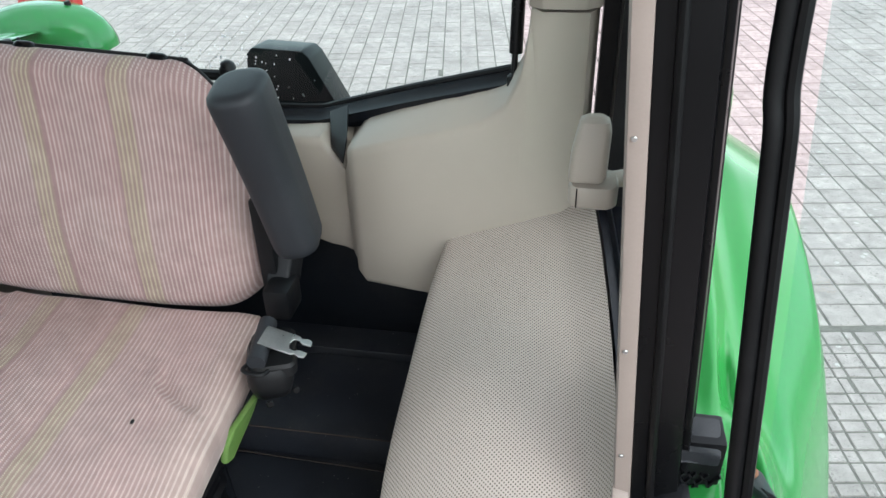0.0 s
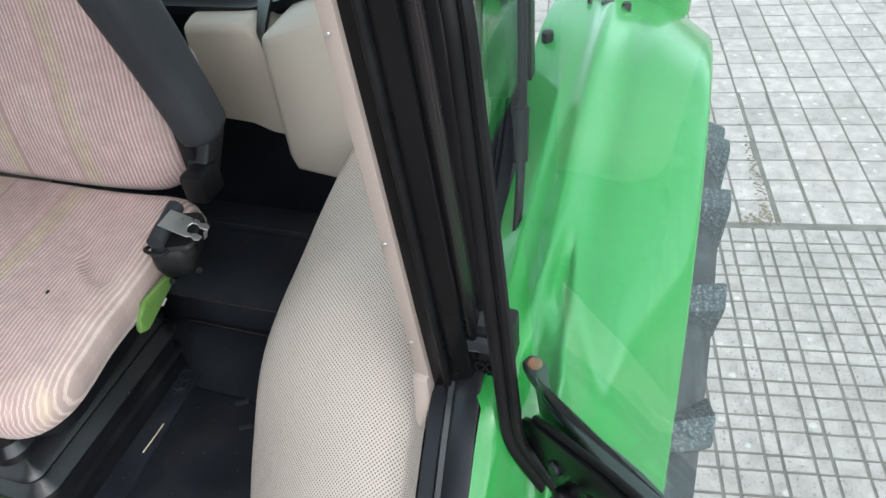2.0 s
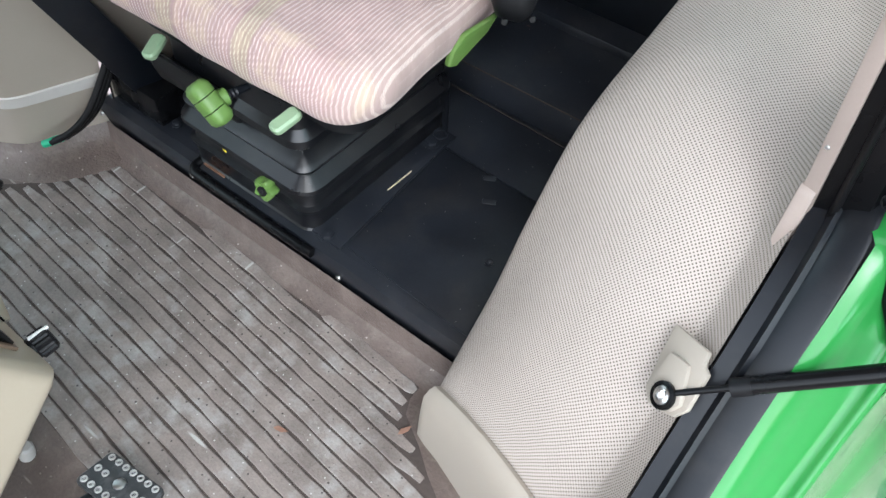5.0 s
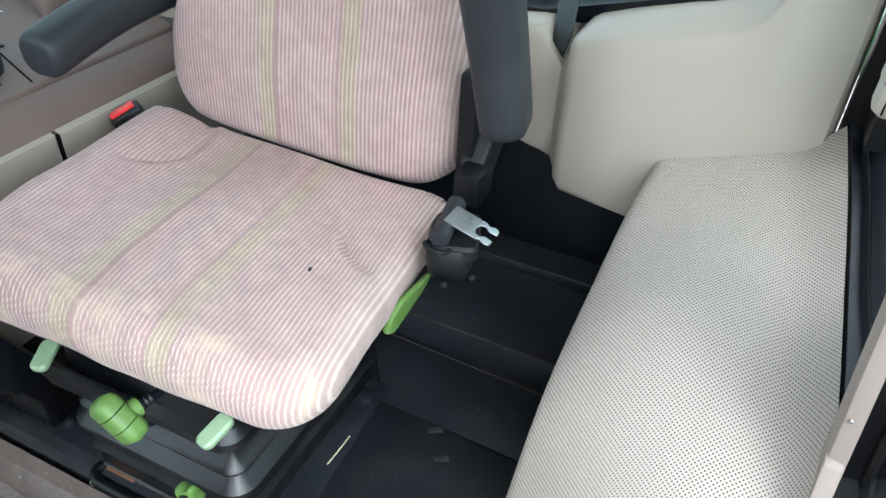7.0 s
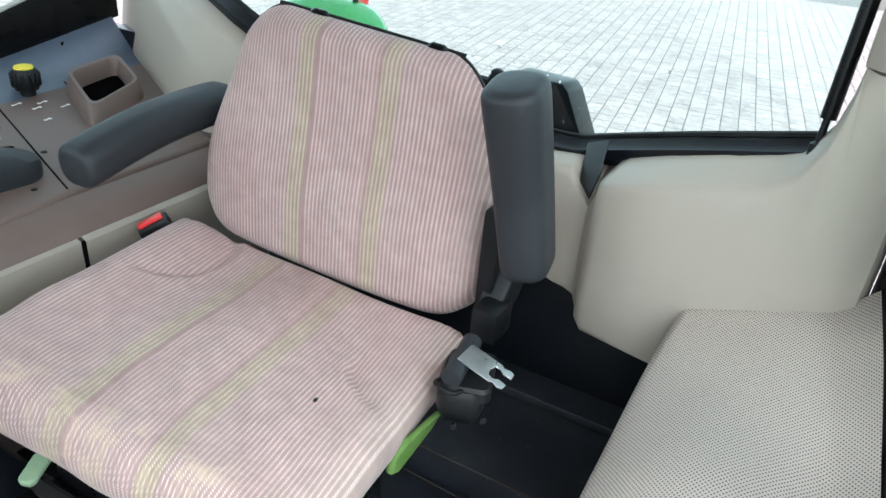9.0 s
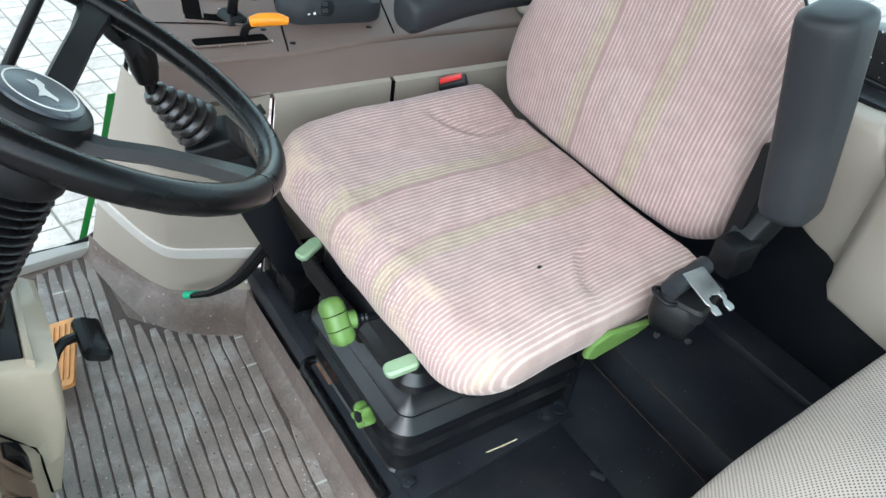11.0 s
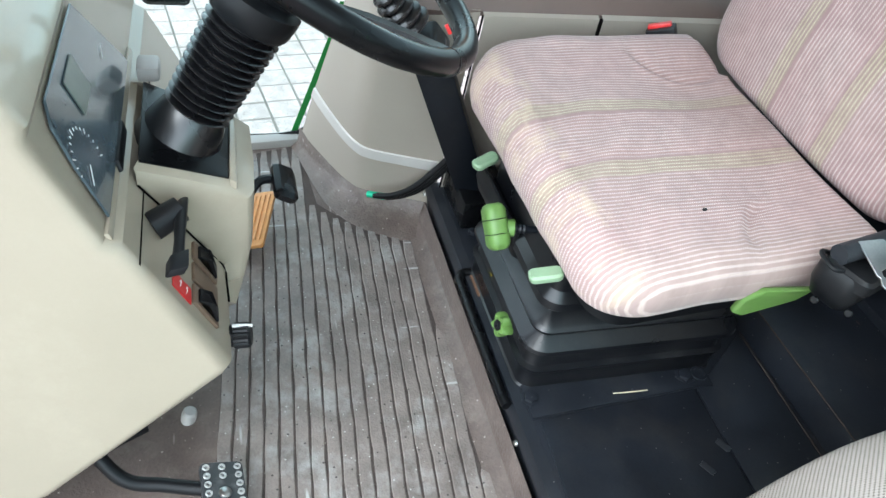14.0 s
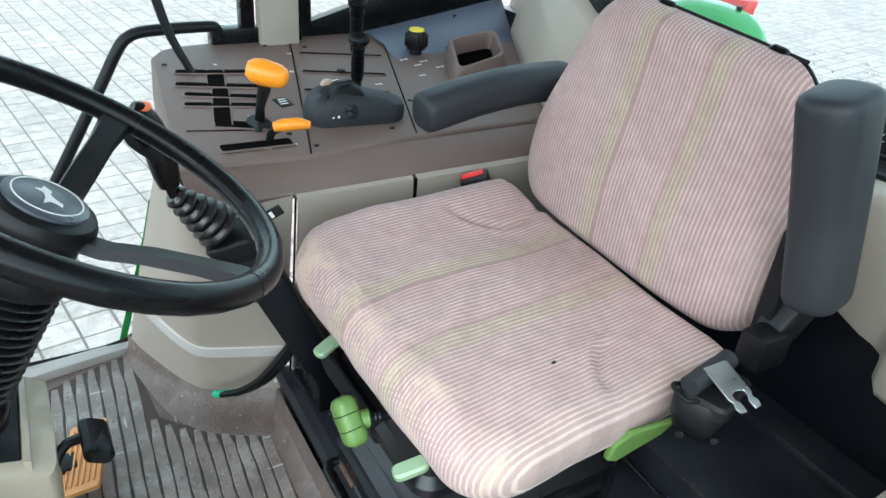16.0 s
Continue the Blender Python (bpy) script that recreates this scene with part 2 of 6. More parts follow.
def prism(outline, depth, r=0.003, seg=2):
    """An outline of 3D points pushed along a vector."""
    bm = bmesh.new()
    lo = [bm.verts.new(p) for p in outline]
    hi = [bm.verts.new(Vector(p) + Vector(depth)) for p in outline]
    bm.faces.new(lo), bm.faces.new(hi[::-1])
    for i in range(len(lo)):
        j = (i + 1) % len(lo)
        bm.faces.new((lo[i], hi[i], hi[j], lo[j]))
    bmesh.ops.recalc_face_normals(bm, faces=bm.faces)
    return bevelled(bm, r, seg)


def skin(rows, wrap=False, ends=False):
    """A sheet through rows of points; wrap closes each row, ends caps the first and last row."""
    bm = bmesh.new()
    vs = [[bm.verts.new(p) for p in row] for row in rows]
    n = len(vs[0])
    for a, b in zip(vs, vs[1:]):
        for i in range(n if wrap else n - 1):
            j = (i + 1) % n
            bm.faces.new((a[i], a[j], b[j], b[i]))
    if ends:
        bm.faces.new(vs[0][::-1]), bm.faces.new(vs[-1])
    return bm


def spline(pts, n=8):
    """Points on a smooth curve through pts."""
    p = [Vector(q) for q in pts]
    p = [2 * p[0] - p[1]] + p + [2 * p[-1] - p[-2]]
    out = []
    for a, b, c, d in zip(p, p[1:], p[2:], p[3:]):
        for k in range(n):
            t = k / n
            out.append(0.5 * (2 * b + (c - a) * t + (2 * a - 5 * b + 4 * c - d) * t * t + (3 * b - a - 3 * c + d) * t ** 3))
    return out + [p[-2]]


def tube(pts, r, seg=12, n=8, smooth=True, squash=1.0):
    """A round bar along a smooth curve; r is one radius or one for each given point."""
    rad = r if isinstance(r, (list, tuple)) else [r] * len(pts)
    c = spline(pts, n) if smooth else [Vector(p) for p in pts]
    k = n if smooth else 1
    rows, up = [], None
    for i, p in enumerate(c):
        d = (c[min(i + 1, len(c) - 1)] - c[max(i - 1, 0)]).normalized()
        if up is None:
            up = d.orthogonal().normalized()
        up = (up - d * up.dot(d)).normalized()
        side = d.cross(up)
        a = min(i // k, len(rad) - 2)
        f = (i - a * k) / k
        q = rad[a] * (1 - f) + rad[a + 1] * f
        rows.append([p + q * (math.cos(w) * up + squash * math.sin(w) * side) for w in (2 * math.pi * j / seg for j in range(seg))])
    return skin(rows, True, True)


def lathe(profile, base, axis=(0, 0, 1), seg=24):
    """A turned body: (radius, height) pairs along an axis from base."""
    d = Vector(axis).normalized()
    u = d.orthogonal().normalized()
    w = d.cross(u)
    b = Vector(base)
    rows = [[b + d * h + max(r, 1e-4) * (math.cos(a) * u + math.sin(a) * w) for a in (2 * math.pi * j / seg for j in range(seg))] for r, h in profile]
    return skin(rows, True, True)


def rrect(hx, hy, r, n=6):
    """A rounded rectangle's outline."""
    out = []
    for cx, cy, a0 in ((hx - r, hy - r, 0), (-hx + r, hy - r, 90), (-hx + r, -hy + r, 180), (hx - r, -hy + r, 270)):
        out += [(cx + r * math.cos(radians(a0 + 90 * k / n)), cy + r * math.sin(radians(a0 + 90 * k / n))) for k in range(n + 1)]
    return out


def slab(hx, hy, r, layers, n=6):
    """A stack of rounded rectangles: layers of (inset, z)."""
    return skin([[(x, y, z) for x, y in rrect(hx - i, hy - i, max(r - i, 0.002), n)] for i, z in layers], True, True)


def screw(at, axis, r=0.005, h=0.003):
    return lathe([(r, 0), (r, h * 0.6), (r * 0.75, h), (0.0005, h)], at, axis, 10)


def with_uv(ob, f):
    """Lays a flat map over a mesh: f gives (u, v) in metres for a point."""
    me = ob.data
    uv = me.uv_layers.new(name="map")
    for lp in me.loops:
        uv.data[lp.index].uv = f(me.vertices[lp.vertex_index].co, lp.vertex_index)
    return ob


# ---- perforated vinyl and striped seat cloth ----
def vinyl():
    m = mat("perforated_vinyl", (0.455, 0.400, 0.355), 0.55, var=0.03, bump=0.1, fine=400)
    n, l = m.node_tree.nodes, m.node_tree.links
    b = n["Principled BSDF"]
    uv = n.new("ShaderNodeUVMap")
    uv.uv_map = "map"
    sc = n.new("ShaderNodeVectorMath")
    sc.operation = "SCALE"
    sc.inputs["Scale"].default_value = 1 / 0.0037
    stagger = n.new("ShaderNodeVectorRotate")
    stagger.rotation_type = "Z_AXIS"
    stagger.inputs["Angle"].default_value = radians(45)
    l.new(uv.outputs[0], stagger.inputs["Vector"])
    l.new(stagger.outputs[0], sc.inputs[0])
    fr = n.new("ShaderNodeVectorMath")
    fr.operation = "FRACTION"
    l.new(sc.outputs[0], fr.inputs[0])
    ds = n.new("ShaderNodeVectorMath")
    ds.operation = "DISTANCE"
    ds.inputs[1].default_value = (0.5, 0.5, 0)
    l.new(fr.outputs[0], ds.inputs[0])
    hole = n.new("ShaderNodeMapRange")
    hole.inputs["From Min"].default_value, hole.inputs["From Max"].default_value = 0.30, 0.18
    l.new(ds.outputs["Value"], hole.inputs["Value"])
    mx = n.new("ShaderNodeMix")
    mx.data_type = "RGBA"
    src = b.inputs["Base Color"].links[0].from_socket
    l.new(hole.outputs[0], mx.inputs["Factor"])
    l.new(src, mx.inputs["A"])
    mx.inputs["B"].default_value = (0.075, 0.06, 0.05, 1)
    l.new(mx.outputs["Result"], b.inputs["Base Color"])
    bp = n.new("ShaderNodeBump")
    bp.invert = True
    bp.inputs["Strength"].default_value, bp.inputs["Distance"].default_value = 0.6, 0.001
    l.new(hole.outputs[0], bp.inputs["Height"])
    l.new(bp.outputs[0], b.inputs["Normal"])
    b.inputs["Specular IOR Level"].default_value = 0.25
    return m


def cloth(name, used):
    """Ribs of twisted pale thread on a mauve ground, with two olive bands; the used one is soiled and faded."""
    m = bpy.data.materials.new(name)
    m.use_nodes = True
    n, l = m.node_tree.nodes, m.node_tree.links
    b = n["Principled BSDF"]
    b.inputs["Roughness"].default_value = 0.95
    b.inputs["Sheen Weight"].default_value = 0.15
    b.inputs["Specular IOR Level"].default_value = 0.12
    uv = n.new("ShaderNodeUVMap")
    uv.uv_map = "map"
    sp = n.new("ShaderNodeSeparateXYZ")
    l.new(uv.outputs[0], sp.inputs[0])
    U, V = sp.outputs[0], sp.outputs[1]

    def calc(op, a, bb=None):
        k = n.new("ShaderNodeMath")
        k.operation = op
        for i, q in enumerate((a, bb)):
            if q is None:
                continue
            if isinstance(q, (int, float)):
                k.inputs[i].default_value = q
            else:
                l.new(q, k.inputs[i])
        return k.outputs[0]

    def noise(scale, detail=3, rough=0.6):
        k = n.new("ShaderNodeTexNoise")
        k.inputs["Scale"].default_value, k.inputs["Detail"].default_value, k.inputs["Roughness"].default_value = scale, detail, rough
        l.new(uv.outputs[0], k.inputs["Vector"])
        return k.outputs["Fac"]

    def fade(v, a, c, lo=0.0, hi=1.0):
        k = n.new("ShaderNodeMapRange")
        k.interpolation_type = "SMOOTHSTEP"
        for key, q in (("From Min", a), ("From Max", c), ("To Min", lo), ("To Max", hi)):
            k.inputs[key].default_value = q
        l.new(v, k.inputs["Value"])
        return k.outputs[0]

    def blend(a, c, f):
        k = n.new("ShaderNodeMix")
        k.data_type = "RGBA"
        for key, q in (("A", a), ("B", c)):
            if isinstance(q, tuple):
                k.inputs[key].default_value = (*q, 1)
            else:
                l.new(q, k.inputs[key])
        l.new(f, k.inputs["Factor"])
        return k.outputs["Result"]

    def ramp(stops):
        k = n.new("ShaderNodeValToRGB")
        while len(k.color_ramp.elements) < len(stops):
            k.color_ramp.elements.new(0.5)
        for e, (p, c) in zip(k.color_ramp.elements, stops):
            e.position, e.color = p, (*c, 1)
        l.new(calc("ADD", calc("MULTIPLY", U, 1 / 0.52), 0.5), k.inputs[0])
        return k.outputs[0]

    pink, rose, olive, mauve = (0.360, 0.245, 0.236), (0.380, 0.246, 0.238), (0.352, 0.258, 0.216), (0.346, 0.230, 0.224)
    ground = ramp([(0.0, pink), (0.18, rose), (0.343, pink), (0.350, olive), (0.398, olive), (0.402, mauve), (0.409, mauve), (0.413, rose), (0.5, pink), (0.587, rose), (0.591, mauve), (0.598, mauve),
                   (0.602, olive), (0.650, olive), (0.657, pink), (0.85, rose), (1.0, (0.36, 0.265, 0.24))])
    cream, straw = (0.71, 0.595, 0.54), (0.65, 0.60, 0.43)
    thread = ramp([(0.0, cream), (0.343, cream), (0.350, straw), (0.399, straw), (0.402, mauve), (0.409, mauve), (0.412, cream), (0.588, cream), (0.591, mauve), (0.598, mauve), (0.601, straw), (0.650, straw), (0.657, cream), (1.0, cream)])
    fuzz = noise(620, 2)
    rib = calc("SINE", calc("ADD", calc("MULTIPLY", U, 2 * math.pi / 0.0064), calc("MULTIPLY", fuzz, 1.1)))
    twist = calc("SINE", calc("ADD", calc("ADD", calc("MULTIPLY", V, 2 * math.pi / 0.0030), calc("MULTIPLY", U, 2 * math.pi / 0.0046)), calc("MULTIPLY", noise(240, 2), 1.8)))
    pale = calc("MULTIPLY", fade(rib, -0.15, 0.85), calc("ADD", 0.60, calc("MULTIPLY", twist, 0.38)))
    worn = calc("MULTIPLY", fade(noise(9, 5, 0.7), 0.30, 0.72, 0.75, 1.2), 0.88)
    col = blend(ground, thread, calc("MULTIPLY", pale, worn))
    if used:
        r = calc("SQRT", calc("ADD", calc("POWER", calc("MULTIPLY", calc("ADD", U, 0.02), 1 / 0.19), 2.0), calc("POWER", calc("MULTIPLY", calc("SUBTRACT", V, 0.15), 1 / 0.15), 2.0)))
        soil = calc("MULTIPLY", fade(r, 1.15, 0.15), fade(noise(11, 6, 0.75), 0.30, 0.70, 0.25, 0.75))
        col = blend(col, (0.25, 0.160, 0.142), calc("MULTIPLY", soil, 0.85))
        bleached = calc("MULTIPLY", fade(calc("ADD", calc("MULTIPLY", V, -1.0), calc("MULTIPLY", U, 0.35)), -0.02, 0.20), fade(noise(14, 6, 0.75), 0.32, 0.68, 0.0, 0.10))
        col = blend(col, (0.62, 0.525, 0.46), bleached)
        rub = calc("MULTIPLY", fade(V, -0.205, -0.235), fade(noise(26, 5, 0.7), 0.46, 0.66, 0.0, 0.5))
        col = blend(col, (0.60, 0.48, 0.34), rub)
    else:
        col = blend(col, (0.58, 0.49, 0.44), fade(noise(7, 5, 0.7), 0.48, 0.75, 0.0, 0.22))
    mot = n.new("ShaderNodeVectorMath")
    mot.operation = "SCALE"
    l.new(col, mot.inputs[0])
    # Backrest copy of the cloth is darkened all over, as it rendered too bright.
    l.new(fade(noise(34, 6, 0.75), 0.3, 0.7, 0.90 if used else 0.76, 1.09 if used else 0.92), mot.inputs["Scale"])
    l.new(mot.outputs[0], b.inputs["Base Color"])
    bp = n.new("ShaderNodeBump")
    bp.inputs["Strength"].default_value, bp.inputs["Distance"].default_value = 0.45, 0.0009
    l.new(calc("ADD", pale, calc("MULTIPLY", fuzz, 0.5)), bp.inputs["Height"])
    l.new(bp.outputs[0], b.inputs["Normal"])
    return m


VINYL, CLOTH, BACKCLOTH = vinyl(), cloth("striped_seat_cloth", True), cloth("striped_backrest_cloth", False)

# ---- ground ----
GZ = -0.08
STONE = mat("concrete_paver", (0.40, 0.322, 0.305), 0.85, var=0.24, scale=16, fine=150, bump=0.5, depth=0.003, dirt=(0.27, 0.218, 0.20), dirt_amt=0.7, dirt_scale=2.2)
GROUT = mat("dirty_joint", (0.16, 0.135, 0.12), 0.95, var=0.3, scale=10, bump=0.5)
GRITB = mat("brown_earth", (0.19, 0.145, 0.105), 0.95, var=0.3, bump=0.6, fine=300)


def speckled(m, spread):
    """Gives each paver a tone of its own, dark pores and pale chips."""
    n, l = m.node_tree.nodes, m.node_tree.links
    geo, rg, tc = n.new("ShaderNodeNewGeometry"), n.new("ShaderNodeMapRange"), n.new("ShaderNodeTexCoord")
    rg.inputs["To Min"].default_value, rg.inputs["To Max"].default_value = 1 - spread, 1 + spread
    l.new(geo.outputs["Random Per Island"], rg.inputs["Value"])
    pore, cut = n.new("ShaderNodeTexNoise"), n.new("ShaderNodeMapRange")
    pore.inputs["Scale"].default_value, pore.inputs["Detail"].default_value = 110, 2
    l.new(tc.outputs["Object"], pore.inputs["Vector"])
    for key, q in (("From Min", 0.60), ("From Max", 0.70), ("To Min", 1.0), ("To Max", 0.55)):
        cut.inputs[key].default_value = q
    l.new(pore.outputs["Fac"], cut.inputs["Value"])
    mul, sc = n.new("ShaderNodeMath"), n.new("ShaderNodeVectorMath")
    mul.operation, sc.operation = "MULTIPLY", "SCALE"
    l.new(rg.outputs[0], mul.inputs[0])
    l.new(cut.outputs[0], mul.inputs[1])
    bs = n["Principled BSDF"].inputs["Base Color"]
    l.new(bs.links[0].from_socket, sc.inputs[0])
    l.new(mul.outputs[0], sc.inputs["Scale"])
    l.new(sc.outputs[0], bs)


speckled(STONE, 0.10)
flecked(STONE, 0.060, 0.016, 0.30, (0.50, 0.425, 0.40))
flecked(STONE, 0.030, 0.006, 0.35, (0.22, 0.175, 0.16))
gm = bmesh.new()
bmesh.ops.create_grid(gm, x_segments=1, y_segments=1, size=60)
ground = tagged(part("ground", moved(gm, pose(0, 0, GZ - 0.0045)), GROUT), "worn pinkish concrete pavers with dirty joints", "ground", kind="structure")

# ---- cab floor, platform ----
FZ, PZ = 0.935, 1.045
floor = thing("floor", (-0.2, -0.3, FZ), "brown ribbed rubber floor mat, scuffed and dusty", "floor", kind="structure")
part("mat_base", prism([(x, y, FZ - 0.05) for x, y in ((-0.84, -0.295), (-0.60, -0.20), (-0.52, -0.02), (0.40, -0.03), (0.40, -0.14), (0.66, -0.27), (0.72, -1.0), (-0.80, -1.0), (-0.79, -0.5))], (0, 0, 0.05), 0.0), MATB, floor)


def rib_y(x, k):
    """The course of the k-th rib across the mat: slightly slanted and bowed."""
    return -0.078 - 0.0237 * k - 0.078 * x - 0.03 * x * x * (1 if x < 0 else 0.4)


# Dark tone that paints the shade down between the mat's ribs.
RIBD = mat("groove_shade_rubber", (0.06, 0.046, 0.04), 0.8, var=0.3, scale=20, bump=0.4)
LEFT = [(-0.40, -0.05), (-0.46, -0.092), (-0.52, -0.219), (-0.585, -0.286), (-0.70, -0.292), (-0.798, -0.293), (-0.79, -0.36), (-0.746, -0.441), (-0.73, -0.9)]


def left_end(y):
    """Where the ribs stop beside the corner cover."""
    for (x0, y0), (x1, y1) in zip(LEFT, LEFT[1:]):
        if y1 <= y <= y0:
            return x0 + (x1 - x0) * (y - y0) / (y1 - y0)
    return -0.40 if y > -0.05 else -0.73


spans = []
for k in range(18):
    x0 = -0.5
    for _ in range(6):
        x0 = left_end(rib_y(x0, k))
    x1 = 0.0
    for _ in range(8):
        x1 = min(0.60, 0.315 + 1.60 * max(0.0, -0.143 - rib_y(x1, k)))
    x0 = max(x0, (0.008 - 0.0237 * k) / 0.078)
    spans.append((x0 + 0.004 * math.sin(5.0 * k), x1 + 0.003 * math.sin(9.0 * k)))
# Sheet just above the base; its dark colour stands in for groove shade.
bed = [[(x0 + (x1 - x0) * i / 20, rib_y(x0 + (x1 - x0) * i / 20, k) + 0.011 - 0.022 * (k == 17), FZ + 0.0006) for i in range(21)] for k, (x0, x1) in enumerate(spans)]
part("groove_shade", skin(bed), RIBD, floor, "dark sheet painting the shade in the grooves")
random.seed(3)
for k, (x0, x1) in enumerate(spans):
    xs = [x0 + (x1 - x0) * i / 36 for i in range(37)]
    ph = random.uniform(0, 6)
    wob = lambda x: 0.0008 * math.sin(41 * x + ph) + 0.0006 * math.sin(97 * x + 2 * ph)
    prof = ((-0.0104, 0.0), (-0.0094, 0.0016), (-0.0088, 0.0021), (0.0088, 0.0021), (0.0094, 0.0016), (0.0104, 0.0))
    rows = []
    for i, x in enumerate(xs):
        # the ends run out into the border
        g = min(1.0, i / 2.0, (36 - i) / 2.0)
        rows.append([(x, rib_y(x, k) + wob(x) + dy * (0.55 + 0.45 * g), FZ + 0.0005 + dz * g) for dy, dz in prof])
    part("rib", skin(rows), MAT, floor, angle=14)

platform = thing("seat_platform", (-0.05, 0.2, PZ), "black painted steel platform under the seat, dusty with small rust spots", "platform", kind="structure")
part("top_plate", span((-0.50, -0.03, PZ - 0.004), (0.40, 0.425, PZ), 0.0015), DECK, platform)
part("front_lip", skin([[(x, -0.03, PZ), (x, -0.047, PZ - 0.004), (x, -0.053, PZ - 0.02), (x, -0.045, PZ - 0.05), (x, -0.035, FZ)] for x in (-0.52, -0.2, 0.05, 0.42)]), DECK, platform)
part("rear_step", span((-0.9, 0.425, PZ - 0.05), (0.45, 0.74, PZ + 0.065), 0.004), DECK, platform)
wall = thing("rear_wall", (-0.1, 0.72, PZ), "black steel wall behind the seat", "wall", kind="structure")
part("wall_plate", span((-0.97, 0.70, PZ + 0.05), (0.60, 0.74, 1.60), 0.003), STEEL, wall)


# ---- wheel arch cover beside the seat ----
arch = thing("wheel_arch_cover", (0.5, 0.2, FZ), "beige perforated vinyl cover over the inner wheel arch", "side panel")
ARCH = [((0.396, 0.512, 1.488), (0.556, 0.512, 1.545), (0.610, 0.512, 1.590)),
        ((0.388, 0.40, 1.462), (0.572, 0.40, 1.515), (0.627, 0.40, 1.553)),
        ((0.383, 0.27, 1.415), (0.592, 0.27, 1.492), (0.640, 0.27, 1.518)),
        ((0.378, 0.14, 1.360), (0.610, 0.14, 1.465), (0.646, 0.135, 1.503)),
        ((0.372, 0.06, 1.250), (0.622, 0.06, 1.425), (0.653, 0.045, 1.473)),
        ((0.369, 0.00, 1.150), (0.628, -0.03, 1.355), (0.656, -0.045, 1.395)),
        ((0.366, -0.06, 1.075), (0.630, -0.115, 1.255), (0.656, -0.135, 1.285)),
        ((0.374, -0.122, 1.050), (0.618, -0.208, 1.100), (0.657, -0.266, 1.166))]
lefts, creases, rights = (spline([r[k] for r in ARCH], 6) for k in range(3))
rows = []
for a, c, b in zip(lefts, creases, rights):
    row = [Vector((a.x + 0.004, a.y + 0.004, FZ)), Vector((a.x, a.y, (a.z + FZ) / 2)), Vector((a.x - 0.002, a.y, a.z - 0.03))]
    ex = 2.3 + 2.2 * max(0.0, (a.y - 0.05) / 0.46) * max(0.0, (0.53 - a.y) / 0.25 if a.y > 0.28 else 1.0)
    for w in (0, 0.03, 0.08, 0.16, 0.28, 0.42, 0.56, 0.70, 0.82, 0.92):
        p = a.lerp(c, w)
        q = max(0.0, min(1.0, (a.y - 0.22) / 0.22))
        round_z = (c.z - a.z) * (1 - (1 - w) ** ex) + 0.008 * math.sin(math.pi * w)
        p.z = a.z + round_z * (1 - q) + q * ((c.z - a.z) * w - 0.012 * (1 - min(1.0, w / 0.06)) ** 2)
        row.append(p)
    for w in (0.0, 0.12, 0.3, 0.6, 1.0):
        p = c.lerp(b, w)
        p.z = c.z + (b.z - c.z) * w ** 1.5
        row.append(p)
    rows.append(row)
cover = part("vinyl_skin", skin(rows), VINYL, arch, angle=80)
lens_u, lens_v = [], []
for row in rows:
    u, acc = 0.0, []
    for i, p in enumerate(row):
        u += (p - row[i - 1]).length if i else 0
        acc.append(u)
    lens_u.append(acc)
v = 0.0
for i, row in enumerate(rows):
    v += (row[9] - rows[i - 1][9]).length if i else 0
    lens_v.append(v)
nrow = len(rows[0])
with_uv(cover, lambda co, i: (lens_u[i // nrow][i % nrow] - lens_u[i // nrow][9], lens_v[i // nrow]))
top_line = [rows[-1][k] for k in range(2, nrow)]
cap_rows = []
for k, (dz, dy) in enumerate(((0.002, 0.0), (0.006, -0.006), (0.002, -0.013), (-0.012, -0.021), (-0.04, -0.027), (-0.09, -0.032), (-0.30, -0.034))):
    cap_rows.append([Vector((p.x - 0.012 * min(1, k / 3) * (1 if i < 4 else 0.3), p.y + dy, max(FZ - 0.01, p.z + dz if dz > -0.2 else FZ - 0.01))) for i, p in enumerate(top_line)])
part("end_cap", skin(cap_rows), BEIGE, arch, "smooth beige plastic end cap")
MN = Vector((-0.576, -0.621, 0.531))
mount = part("strut_mount", joined(prism([(0.611, -0.046, 1.352), (0.653, -0.071, 1.372), (0.655, -0.081, 1.363), (0.663, -0.087, 1.362), (0.664, -0.116, 1.332), (0.656, -0.121, 1.317), (0.629, -0.111, 1.298), (0.618, -0.097, 1.301), (0.614, -0.071, 1.327)], MN * 0.007, 0.003), prism([Vector(p) + MN * 0.004 for p in ((0.625, -0.070, 1.342), (0.648, -0.080, 1.352), (0.660, -0.112, 1.330), (0.654, -0.117, 1.318), (0.632, -0.109, 1.303), (0.622, -0.096, 1.309))], MN * 0.010, 0.005)), BEIGE, arch, "beige moulded strut mount")
ring = part("socket_ring", lathe([(0.0145, 0), (0.0145, 0.004), (0.0105, 0.005), (0.010, 0.002)], Vector((0.643, -0.106, 1.322)) + MN * 0.013, MN, 24), SHINY, mount, "dark ring round the socket")
part("socket", lathe([(0.010, 0), (0.0095, 0.005), (0.006, 0.007), (0.0045, 0.003), (0.0005, 0.003)], Vector((0.643, -0.106, 1.322)) + MN * 0.013, MN, 20), CHROME, ring, "bare metal ball socket")

